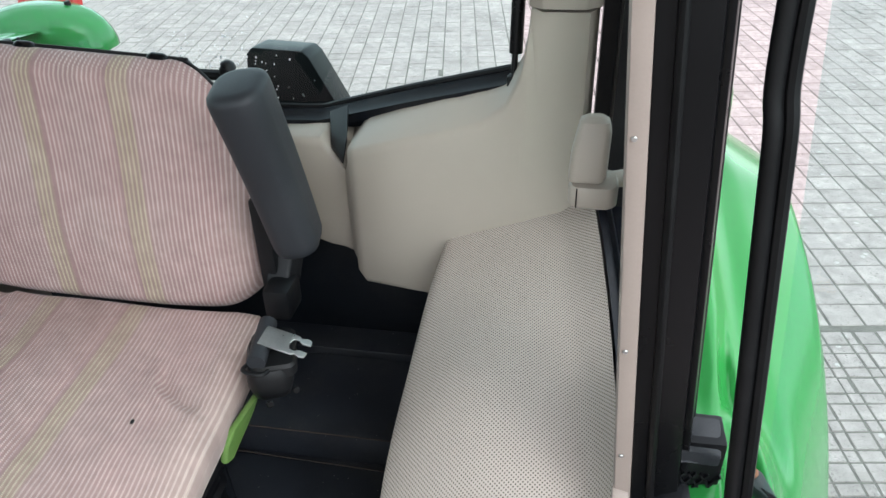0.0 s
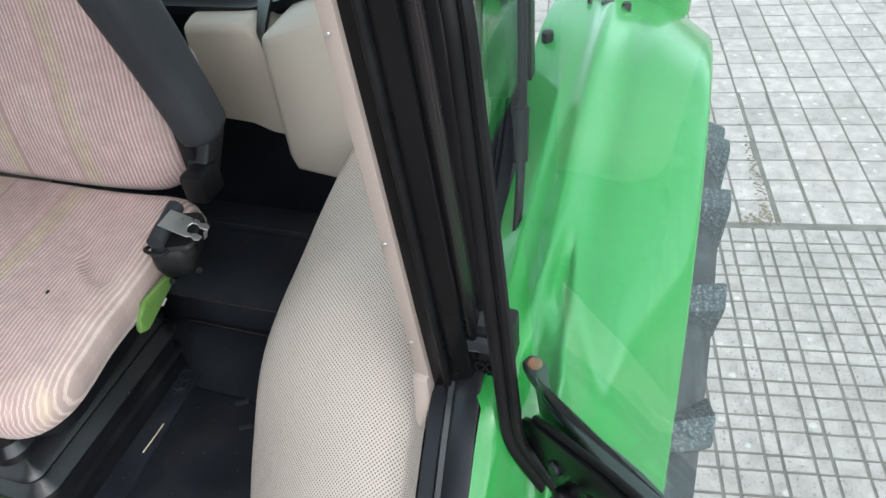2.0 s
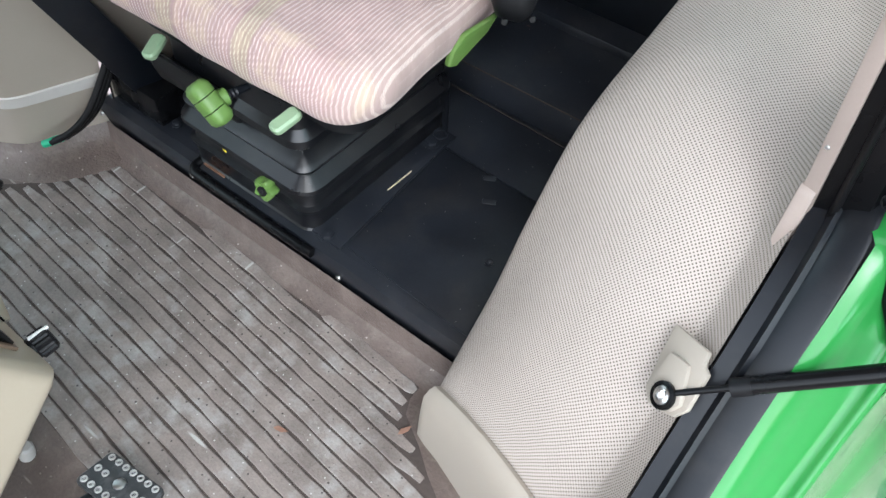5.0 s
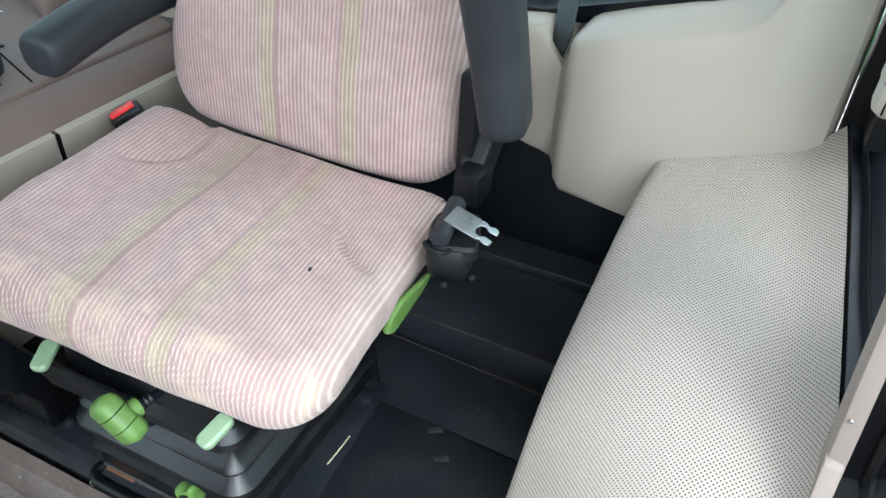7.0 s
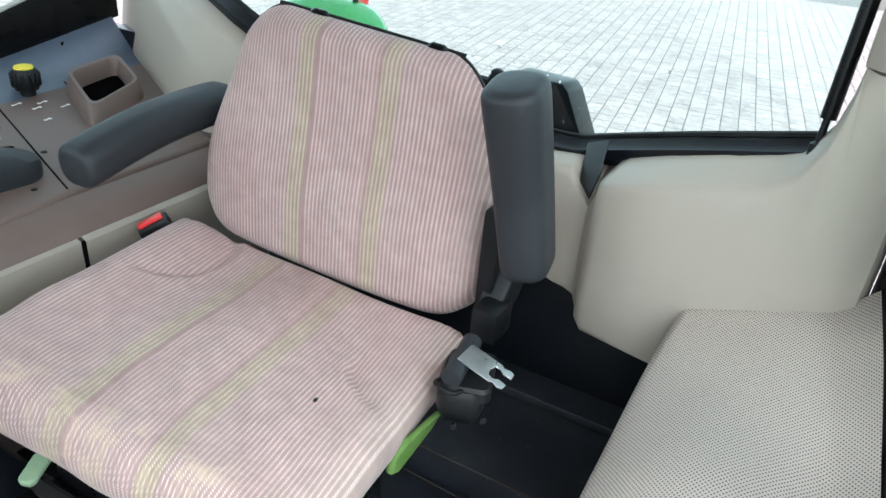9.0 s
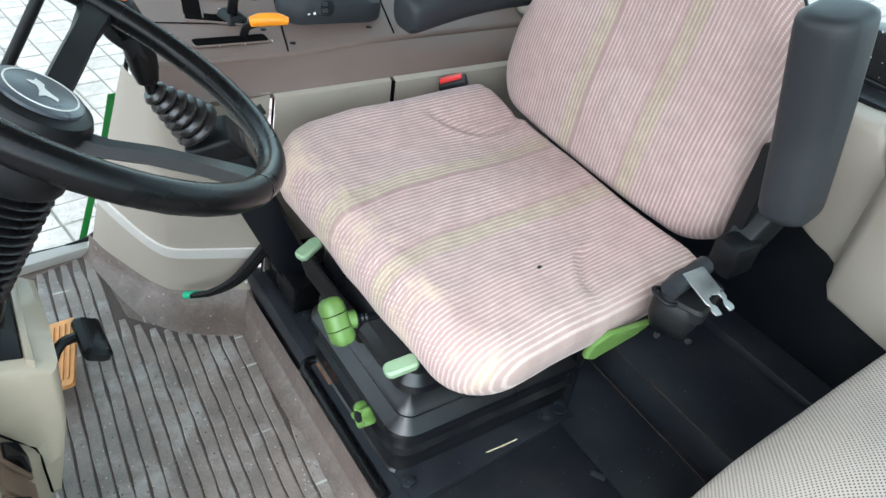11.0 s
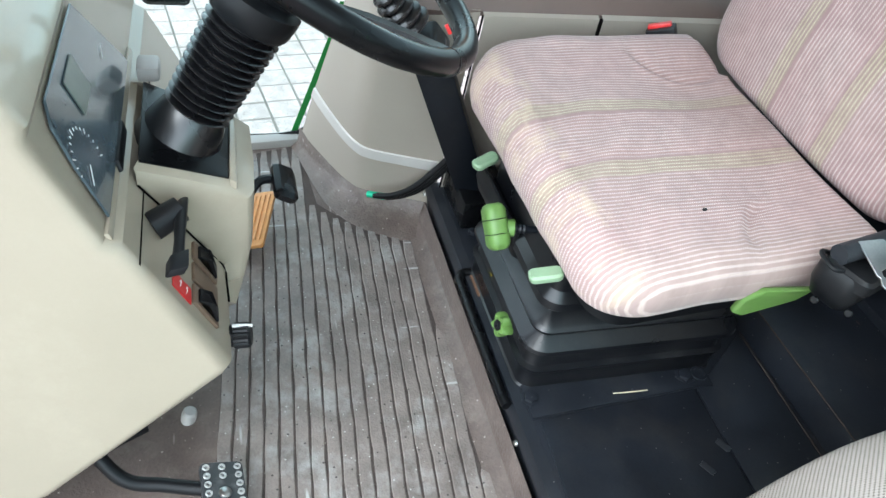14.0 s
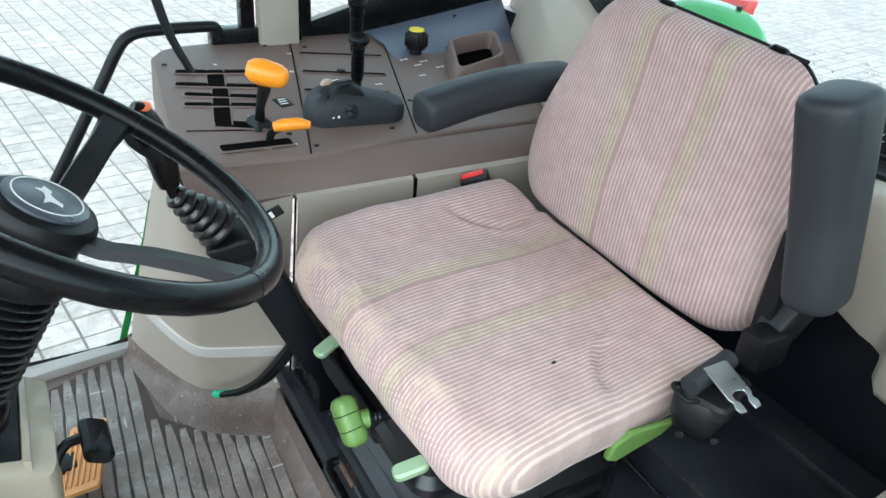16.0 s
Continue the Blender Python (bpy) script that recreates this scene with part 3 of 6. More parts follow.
# ---- door sill and pillar ----
sill = thing("door_sill", (0.69, -0.1, FZ), "black painted steel door sill along the wheel arch", "sill", kind="structure")
inner = spline([(0.612, 0.512, 1.59), (0.629, 0.40, 1.554), (0.642, 0.27, 1.519), (0.648, 0.135, 1.504), (0.655, 0.045, 1.474), (0.658, -0.045, 1.396), (0.658, -0.135, 1.286), (0.659, -0.266, 1.167), (0.66, -0.42, 0.98)], 5)
outer = spline([(0.655, 0.512, 1.592), (0.672, 0.40, 1.558), (0.685, 0.27, 1.524), (0.702, 0.13, 1.515), (0.712, 0.03, 1.498), (0.716, -0.045, 1.43), (0.718, -0.13, 1.315), (0.72, -0.263, 1.196), (0.722, -0.42, 0.99)], 5)
rows = []
for a, b in zip(inner, outer):
    rows.append([a + Vector((0, 0, -0.02)), a + Vector((0.001, 0, 0.004)), a.lerp(b, 0.3), a.lerp(b, 0.38) + Vector((0, 0, 0.009)), a.lerp(b, 0.47) + Vector((0, 0, 0.002)),
                 a.lerp(b, 0.55) + Vector((0, 0, 0.004)), a.lerp(b, 0.92) + Vector((0, 0, 0.004)), b + Vector((0, 0, 0.001)), b + Vector((0, 0, -0.05))])
part("sill_channel", skin(rows), STEEL, sill)

TRIMC = mat("dusty_pink_beige_trim", (0.30, 0.245, 0.215), 0.55, var=0.06, bump=0.1, fine=400)
pillar = thing("door_pillar", (0.66, 0.07, 1.45), "black cab pillar with beige edge trim and rubber seals", "pillar", kind="structure")


def post(offsets, z0=1.46, z1=2.5):
    """A leaning post along the pillar: outline offsets in x and y about its axis."""
    f = lambda z: Vector((0.652 - (z - 1.47) * 0.075, 0.05, z))
    return prism([f(z0) + Vector((x, y, 0)) for x, y in offsets], f(z1) - f(z0), 0.002)


part("post", post([(0.006, 0.0), (0.050, 0.0), (0.058, 0.02), (0.062, 0.085), (0.006, 0.085)]), SHINY, pillar)
part("seal_rib", post([(0.020, -0.006), (0.024, -0.009), (0.028, -0.006), (0.028, 0.002), (0.020, 0.002)]), RUBBER, pillar)
part("edge_trim", post([(-0.009, -0.004), (0.006, -0.006), (0.0065, 0.012), (-0.009, 0.03)], 1.45), TRIMC, pillar, "beige plastic edge trim with small rivets")
part("trim_tongue", prism([(0.638, 0.040, 1.50), (0.655, 0.040, 1.50), (0.657, 0.030, 1.45), (0.650, 0.022, 1.43), (0.640, 0.026, 1.445)], (0, 0.012, 0.006), 0.004), TRIMC, pillar)
for z in (1.55, 1.675, 1.868, 2.05):
    part("rivet", screw((0.652 - (z - 1.47) * 0.075 - 0.004, 0.045, z), (0, -1, 0), 0.0022, 0.0015), CHROME, pillar)
part("outer_seal", post([(0.052, 0.035), (0.058, 0.030), (0.066, 0.036), (0.064, 0.06), (0.052, 0.06)], 1.53), RUBBER, pillar)
part("outer_rail", post([(0.050, 0.004), (0.057, 0.002), (0.060, 0.012), (0.054, 0.02)], 1.53), SHINY, pillar)

# ---- side window behind the pillar, rear pillar ----
sidewin = thing("window_1", (0.66, 0.3, 1.64), "fixed side window behind the door pillar in a black frame", "window", kind="structure")
part("window_frame", joined(span((0.625, 0.43, 1.60), (0.665, 0.50, 2.5), 0.004), span((0.606, 0.516, 1.55), (0.646, 0.56, 2.5), 0.003), span((0.668, 0.445, 1.62), (0.680, 0.47, 2.5), 0.003)), RUBBER, sidewin)
part("side_seal", tube([(0.715, 0.105, 1.40), (0.712, 0.14, 1.45), (0.704, 0.224, 1.505), (0.700, 0.285, 1.60), (0.697, 0.315, 1.70), (0.690, 0.36, 1.95)], 0.0065, 8, 6, squash=0.5), RUBBER, sidewin)
part("seal_joint", tube([(0.6995, 0.287, 1.605), (0.698, 0.306, 1.665)], 0.0095, 10, 1, False, squash=0.6), RUBBER, sidewin)
part("pane", span((0.668, 0.13, 1.64), (0.672, 0.45, 2.45), 0.0), GLASS, sidewin).visible_shadow = False


# ---- left fender and wheel ----
def fender(name, label, flip=False):
    fx = (lambda x: 0.03 - x) if flip else (lambda x: x)
    oy = 0.30 if flip else 0.0
    fen = thing(name, (fx(0.8), 0.5, 1.2), label, "fender", "rear fenders")
    inn = spline([(0, -0.52, 0.72), (0, -0.42, 0.975), (0, -0.265, 1.185), (0, -0.135, 1.305), (0, -0.05, 1.425), (0, 0.03, 1.505), (0, 0.14, 1.520), (0, 0.35, 1.570), (0, 0.6, 1.605), (0, 0.85, 1.59), (0, 1.0, 1.55), (0, 1.12, 1.45)], 9)
    out = spline([(0, -0.02, 0.62), (0, 0.03, 0.80), (0, 0.045, 0.98), (0, 0.08, 1.16), (0, 0.15, 1.30), (0, 0.24, 1.41), (0, 0.36, 1.49), (0, 0.5, 1.535), (0, 0.65, 1.548), (0, 0.82, 1.515), (0, 0.95, 1.45), (0, 1.06, 1.33)], 9)
    rows = []
    WS = [0, 0.05, 0.10, 0.14, 0.17] + [0.19 + 0.0125 * k for k in range(41)] + [0.76, 0.84, 0.91, 0.96, 1.0]
    ridge = spline([(0, 0, 0.0), (0, 0, 0.0), (0, 0, 0.012), (0, 0, 0.026), (0, 0, 0.024), (0, 0, 0.020), (0, 0, 0.015), (0, 0, 0.013), (0, 0, 0.012), (0, 0, 0.008), (0, 0, 0), (0, 0, 0)], 9)
    for i, (a, b) in enumerate(zip(inn, out)):
        if flip and a.y < 0.56:
            continue
        row = []
        t = i / (len(inn) - 1)
        xi = 0.75 if flip else 0.716 - 0.060 * min(1.0, max(0.0, (a.y - 0.02) / 0.10))
        xo = 0.903 - 0.02 * max(0, (t - 0.80) / 0.20) ** 1.6
        for w in WS:
            p = a.lerp(b, w ** 1.5)
            p.x = fx(xi + (xo - xi) * w)
            p.y += oy
            p.z += 0.012 * math.sin(math.pi * w) + ridge[i].z * (math.exp(-((w - 0.38) / 0.065) ** 2) - 0.5 * math.exp(-((w - 0.54) / 0.075) ** 2))
            if not flip:
                # tucked under the sill, with a drop-shaped pocket that opens towards the front
                p.z -= 0.045 * max(0.0, 1 - w / 0.22) * min(1.0, max(0.0, (a.y - 0.02) / 0.10)) * min(1.0, max(0.0, (0.62 - a.y) / 0.2))
                run = min(1.0, max(0.0, (0.195 - a.y) / 0.24))
                edge = abs(p.x - 0.762) / (0.005 + 0.016 * run ** 0.8)
                if run > 0 and edge < 2.0:
                    p.z -= 0.020 * min(1.0, run * 6) / (1 + math.exp(8 * (edge - 1.0)))
            row.append(p)
        for k, (dx, dz) in enumerate(((0.004, -0.006), (0.004, -0.016), (-0.004, -0.020), (-0.016, -0.014))):
            e = row[len(WS) - 1].copy()
            e.x += -dx if flip else dx
            d = (Vector((0, 0.62, 0.98)) - Vector((0, e.y, e.z))).normalized()
            row.append(e + d * (-dz))
        rows.append(row)
    part("shell", skin(rows), GREEN, fen, angle=70)
    hs = []
    box_form = ((-0.06, 1.0, 0.0), (-0.02, 1.0, 0.0), (0.012, 0.985, 0.0), (0.028, 0.94, 0.001), (0.040, 0.86, 0.004), (0.048, 0.74, 0.008), (0.053, 0.52, 0.012), (0.054, 0.2, 0.014))
    dome_form = ((-0.06, 1.0, 0.0), (-0.045, 1.0, 0.0), (-0.020, 0.95, 0.0), (0.005, 0.86, 0.0), (0.025, 0.72, 0.004), (0.039, 0.54, 0.008), (0.047, 0.33, 0.010), (0.050, 0.12, 0.012))
    for dz, k, dy in (dome_form if flip else box_form):
        hs.append([(fx((0.81 if flip else 0.748) + (0.18 if flip else 0.118) * k * x), 0.955 + oy + 0.105 * k * y + dy, 1.583 + dz) for x, y in rrect(1, 1, 0.8 if flip else 0.55, 6)])
    part("lamp_housing", skin(hs, True, True), GREEN, fen)
    part("tail_light", prism([(fx(x + 0.10 * flip), y + oy, z) for x, y, z in ((0.640, 1.035, 1.59), (0.700, 1.075, 1.59), (0.770, 1.075, 1.585), (0.825, 1.03, 1.57), (0.815, 1.005, 1.57), (0.650, 1.005, 1.59))], (0, 0.012, 0.055), 0.006), RED, fen, "red tail light lens")
    for x, y, z, r in ((0.742, 0.732, 1.604, 0.011), (0.770, 0.742, 1.598, 0.007), (0.713, 0.737, 1.608, 0.004), (0.672, 0.60, 1.612, 0.009), (0.735, 0.97, 1.632, 0.008)):
        part("plug", lathe([(r, -0.012), (r, 0.003), (r * 0.7, 0.005), (0.0005, 0.005)], (fx(x), y + oy, z), (0, 0, 1), 14), BLACK, fen, "black rubber plug")
    if flip:
        part("front_edge", skin([[(-0.84, -0.296 + d, 0.935), (-0.84, -0.262 + d, 1.04), (-0.84, -0.236 + d, 1.12), (-0.84, -0.211 + d, 1.20), (-0.84, -0.19 + d, 1.28)] for d in (-0.008, 0.0, 0.007)]), GREEN, fen, "green front edge of the fender")
    return fen


fender("fender", "glossy green tractor fender beside the open door")
fender("fender", "glossy green tractor fender beyond the rear window", True)


def rear_wheel(cx, group, label):
    wh = thing("rear_wheel", (cx, 0.62, 0.68), label, "wheel", group)
    tyre = part("tyre", lathe([(0.42, -0.20), (0.55, -0.235), (0.61, -0.23), (0.65, -0.20), (0.69, -0.10), (0.70, 0), (0.69, 0.10), (0.65, 0.20), (0.61, 0.23), (0.55, 0.235), (0.42, 0.20)], (cx, 0.62, 0.68), (1, 0, 0), 64), TYRE, wh)
    part("rim", lathe([(0.05, -0.08), (0.30, -0.06), (0.40, -0.17), (0.43, -0.19), (0.43, 0.19), (0.40, 0.17), (0.30, 0.06), (0.05, 0.08)], (cx, 0.62, 0.68), (1, 0, 0), 40), YELLOW, wh, "yellow steel rim")
    lug = None
    for i in range(44):
        side = 1 if i % 2 else -1
        a = 2 * math.pi * i / 44
        if lug is None or i == 1:
            bm = bmesh.new()
            v = [bm.verts.new((side * x, y, z)) for x, y, z in ((0.0, -0.03, 0.69), (0.0, 0.03, 0.69), (0.235, 0.12, 0.58), (0.235, 0.04, 0.58), (0.0, -0.02, 0.74), (0.0, 0.02, 0.74), (0.242, 0.10, 0.668), (0.242, 0.055, 0.668))]
            for q in ((0, 1, 2, 3), (4, 7, 6, 5), (0, 4, 5, 1), (1, 5, 6, 2), (2, 6, 7, 3), (3, 7, 4, 0)):
                bm.faces.new([v[k] for k in q])
            bevelled(bm, 0.008, 2)
            lug = {} if lug is None else lug
            first = part("lug", bm, SCUFF, tyre, local=True)
            lug[side] = first
            ob = first
        else:
            ob = new("lug", lug[side].data)
            ob.parent = tyre
        ob.matrix_basis = pose(0, 0, 0, math.degrees(a))
    return wh


rear_wheel(0.724, "rear wheels", "black tractor tyre with chunky worn lugs under the fender")


# ---- open door ----
door = thing("door_1", (0.75, 0.03, 1.5), "open glazed cab door with rubber edge, hinge arm and black grab tube", "door", kind="structure")
EDGE = [(0.690, 0.068, 2.5), (0.703, 0.058, 1.972), (0.712, 0.049, 1.86), (0.729, 0.031, 1.66), (0.740, 0.019, 1.53), (0.7475, 0.011, 1.474), (0.772, 0.003, 1.435), (0.835, -0.012, 1.345), (0.94, -0.04, 1.19), (1.05, -0.07, 1.03)]
part("edge_seal", tube(EDGE, 0.0085, 12, 8, squash=0.8), RUBBER, door)
part("edge_lip", tube([(x + 0.010, y - 0.002, z + 0.004) for x, y, z in EDGE], 0.0055, 8, 8), RUBBER, door)
DN = Vector((0.70, -0.71, 0))
part("pane", skin([[Vector(p) + DN * 0.01 + Vector((0.0218, 0.0215, 0)), Vector(p) + DN * 0.75 + Vector((0.0218, 0.0215, 0))] for p in EDGE]), DUSTY, door).visible_shadow = False
plate = part("hinge_plate", prism([(0.754, 0.022, 1.480), (0.756, 0.020, 1.495), (0.7615, 0.0145, 1.502), (0.783, -0.007, 1.517), (0.810, -0.034, 1.534), (0.838, -0.062, 1.553), (0.873, -0.098, 1.571), (0.886, -0.111, 1.574), (0.890, -0.115, 1.560), (0.889, -0.114, 1.535), (0.885, -0.110, 1.522), (0.827, -0.052, 1.480), (0.798, -0.023, 1.459), (0.765, 0.011, 1.468)], (0.004, 0.004, 0), 0.0015), SHINY, door, "black steel door bracket")
arm = part("hinge_arm", joined(prism([(x, y, 1.519) for x, y in ((0.757, 0.047), (0.748, 0.060), (0.754, 0.070), (0.765, 0.070), (0.774, 0.060), (0.780, 0.036), (0.784, 0.021), (0.796, 0.0105), (0.823, -0.005), (0.850, -0.020), (0.872, -0.036), (0.895, -0.056), (0.902, -0.068), (0.901, -0.079), (0.890, -0.074), (0.870, -0.056), (0.838, -0.035), (0.811, -0.008), (0.787, 0.016), (0.764, 0.040))], (0, 0, 0.014), 0.004), prism([(0.764, 0.041, 1.530), (0.838, -0.0335, 1.530), (0.888, -0.0835, 1.530), (0.888, -0.0835, 1.492), (0.838, -0.0335, 1.482), (0.770, 0.035, 1.490)], (0.004, 0.004, 0), 0.0015)), DARKG, door, "dark moulded hinge arm with a rusty pivot")
part("hinge_gasket", prism([(0.766, 0.016, 1.490), (0.767, 0.0155, 1.508), (0.790, -0.007, 1.526), (0.817, -0.034, 1.543), (0.845, -0.062, 1.562), (0.880, -0.098, 1.580), (0.894, -0.111, 1.582), (0.895, -0.112, 1.530), (0.833, -0.052, 1.485), (0.804, -0.023, 1.464)], (0.0035, 0.0035, 0), 0.001), RUBBER, door)
part("pivot", screw((0.7615, 0.058, 1.5325), (0, 0, 1), 0.0075, 0.004), RUST, arm)
part("bolt", screw((0.797, -0.021, 1.489), (-0.7, -0.7, 0.1), 0.008, 0.005), STEEL, plate)
part("bolt", screw((0.862, -0.087, 1.515), (-0.7, -0.7, 0.1), 0.004, 0.003), RUST, plate)
GRAB = [(-0.020, 1.500), (-0.004, 1.508), (0.021, 1.522), (0.067, 1.551), (0.10, 1.572), (0.138, 1.592), (0.160, 1.596), (0.178, 1.585), (0.195, 1.562), (0.210, 1.530), (0.222, 1.45), (0.228, 1.28)]
part("grab_tube", tube([(0.839 + 0.70 * s, -0.054 - 0.71 * s, z) for s, z in GRAB], [0.005, 0.009] + [0.0098] * 10, 14), SHINY, door, "black steel grab tube")
hinge = part("hinge_block", span((0.674, 0.060, 1.478), (0.738, 0.10, 1.562), 0.004), BLACK, door, "black ribbed plastic hinge block")
for i in range(5):
    for s in (-1, 1):
        part("rib", box((0.0025, 0.004, 0.034), pose(0.684 + 0.011 * i, 0.0585, 1.508, 0, 32 * s, 0), 0.0005), BLACK, hinge)
part("hinge_cap", prism([(0.680, 0.054, 1.538), (0.705, 0.052, 1.542), (0.733, 0.054, 1.538), (0.733, 0.085, 1.558), (0.680, 0.085, 1.558)], (0, 0, 0.014), 0.004), FOAM, hinge)

strut = thing("gas_strut", (0.63, -0.1, 1.31), "black gas strut holding the door open", "gas strut")
A, B = Vector((0.634, -0.115, 1.331)), Vector((0.806, -0.036, 1.468))
part("rod", tube([A, A.lerp(B, 0.42)], 0.0034, 10, 1, False), SHINY, strut, "thin dark piston rod")
part("cylinder", tube([A.lerp(B, 0.30), A.lerp(B, 0.86)], 0.0085, 14, 1, False), SHINY, strut)
part("collar", tube([A.lerp(B, 0.28), A.lerp(B, 0.36)], 0.0092, 14, 1, False), BLACK, strut)
part("end_piece", tube([A.lerp(B, 0.85), A.lerp(B, 0.98)], [0.006, 0.005], 12, 1, False), BLACK, strut)
part("ball_end", lathe([(0.003, -0.010), (0.009, -0.006), (0.0105, 0), (0.009, 0.006), (0.003, 0.010)], B, (0.7, 0.7, -0.1), 14), SHINY, strut)
part("hub", lathe([(0.003, -0.006), (0.006, -0.003), (0.007, 0.003), (0.003, 0.006)], A, (0.5, -0.6, 0.5), 12), CHROME, strut)

# ---- rear trim, window, pillar ----
def trim(flip):
    fx = (lambda x: -0.22 - x) if flip else (lambda x: x)
    tr = thing("rear_trim_panel", (fx(0.42), 0.55, 1.38), "moulded beige plastic trim panel below the rear window", "trim panel", "rear trim panels")
    # each column: front foot, front top, back top
    cols = []
    for x, z0, yf, zt, yb, zb in ((0.05, 1.415, 0.600, 1.595, 0.660, 1.600), (0.14, 1.415, 0.590, 1.605, 0.655, 1.605), (0.185, 1.41, 0.575, 1.612, 0.652, 1.612), (0.205, 1.405, 0.578, 1.585, 0.652, 1.60), (0.222, 1.40, 0.575, 1.56, 0.652, 1.60), (0.238, 1.398, 0.545, 1.59, 0.650, 1.605),
                                  (0.246, 1.395, 0.522, 1.620, 0.64, 1.622), (0.262, 1.385, 0.508, 1.628, 0.63, 1.636), (0.33, 1.38, 0.502, 1.648, 0.60, 1.665), (0.41, 1.37, 0.502, 1.668, 0.575, 1.695),
                                  (0.455, 1.37, 0.502, 1.684, 0.56, 1.712), (0.485, 1.37, 0.502, 1.710, 0.55, 1.726), (0.505, 1.37, 0.502, 1.755, 0.545, 1.765), (0.512, 1.37, 0.502, 1.80, 0.545, 1.80), (0.515, 1.37, 0.502, 1.834, 0.545, 1.834)):
        r = 0.008
        cols.append([(fx(x), yb, z0 + 0.02), (fx(x), yf + 0.03, z0), (fx(x), yf + 0.004, z0 + 0.003), (fx(x), yf, z0 + 0.012), (fx(x), yf - 0.002, (z0 + zt) / 2), (fx(x), yf, zt - 2 * r), (fx(x), yf + 0.003, zt - 0.5 * r), (fx(x), yf + r * 1.3, zt), (fx(x), (yf + yb) / 2, (zt + zb) / 2 + 0.002), (fx(x), yb, zb)])
    for x in (0.53, 0.565, 0.590, 0.602):
        cols.append([(fx(x), 0.545, 1.39)] + [(fx(x), 0.502 + 0.03 * (x == 0.602), 1.37 + 0.0663 * k) for k in range(8)] + [(fx(x), 0.545, 1.834)])
    if flip:
        # the far panel runs slantwise behind the console
        cols = []
        for x, yb, yc, zc, yt, zt in ((-0.36, 0.60, 0.605, 1.54, 0.612, 1.615), (-0.40, 0.565, 0.57, 1.545, 0.58, 1.642), (-0.47, 0.555, 0.565, 1.565, 0.577, 1.672), (-0.54, 0.545, 0.565, 1.61, 0.58, 1.700), (-0.61, 0.56, 0.58, 1.65, 0.600, 1.707), (-0.75, 0.626, 0.648, 1.688, 0.667, 1.713), (-0.85, 0.674, 0.70, 1.700, 0.712, 1.718), (-0.99, 0.741, 0.77, 1.71, 0.78, 1.722)):
            cols.append([(x, yb + 0.05, 1.49), (x, yb - 0.004, 1.50), (x, yb, 1.56), (x, yb * 0.1 + yc * 0.9, zc - 0.012), (x, yc, zc), (x, yc + 0.004, zc + 0.008), (x, yt - 0.003, zt - 0.010), (x, yt + 0.002, zt - 0.002), (x, yt + 0.008, zt + 0.002), (x, yt + 0.06, zt + 0.03)])
    part("panel", skin(cols), BEIGE, tr, angle=50)
    pil = thing("rear_pillar", (fx(0.565), 0.53, 1.8), "beige rear cab pillar cover in two sections", "pillar", kind="structure")
    if flip:
        part("lower_cover", prism([(fx(0.514), 0.512, 1.76), (fx(0.530), 0.500, 1.76), (fx(0.586), 0.500, 1.76), (fx(0.603), 0.515, 1.76), (fx(0.603), 0.57, 1.76), (fx(0.514), 0.57, 1.76)], (0, 0, 0.075), 0.003), BEIGE, pil)
    part("upper_cover", prism([(fx(0.512), 0.511, 1.838), (fx(0.530), 0.497, 1.838), (fx(0.586), 0.497, 1.838), (fx(0.605), 0.515, 1.838), (fx(0.605), 0.57, 1.838), (fx(0.512), 0.57, 1.838)], (fx(0) * 0, 0.0, 0.7), 0.003), BEIGE, pil)
    return tr


trim(False)
trim(True)

rearwin = thing("window_2", (-0.1, 0.62, 1.62), "rear window with wet glass in a black frame", "window", kind="structure")
RW = [(0.50, 0.553, 1.732), (0.34, 0.600, 1.680), (0.20, 0.645, 1.630), (0.165, 0.655, 1.618), (0.10, 0.66, 1.614), (-0.10, 0.66, 1.612), (-0.28, 0.66, 1.616), (-0.34, 0.645, 1.650), (-0.433, 0.61, 1.695), (-0.50, 0.612, 1.722), (-0.57, 0.63, 1.745), (-0.70, 0.685, 1.755), (-0.90, 0.78, 1.765)]
part("window_frame", skin([[(x, y - 0.012, z - 0.02), (x, y - 0.014, z - 0.004), (x, y - 0.004, z), (x, y + 0.004, z + 0.009), (x, y + 0.016, z + 0.009), (x, y + 0.022, z - 0.006), (x, y + 0.05, z - 0.03)] for x, y, z in RW]), STEEL, rearwin)
part("frame_seal", tube([(x, y + 0.012, z + 0.010) for x, y, z in RW], 0.006, 8, 3), RUBBER, rearwin)
part("pane", skin([[(x, y + 0.016, z + 0.01) for x, y, z in RW], [(x, 0.70, 2.45) for x, y, z in RW]]), SHEET, rearwin).visible_shadow = False
part("hinge_pad", prism([(0.188, 0.632, 1.625), (0.222, 0.625, 1.640), (0.236, 0.560, 1.615), (0.230, 0.548, 1.58), (0.200, 0.585, 1.59)], (0, 0, 0.01), 0.004), BLACK, rearwin)

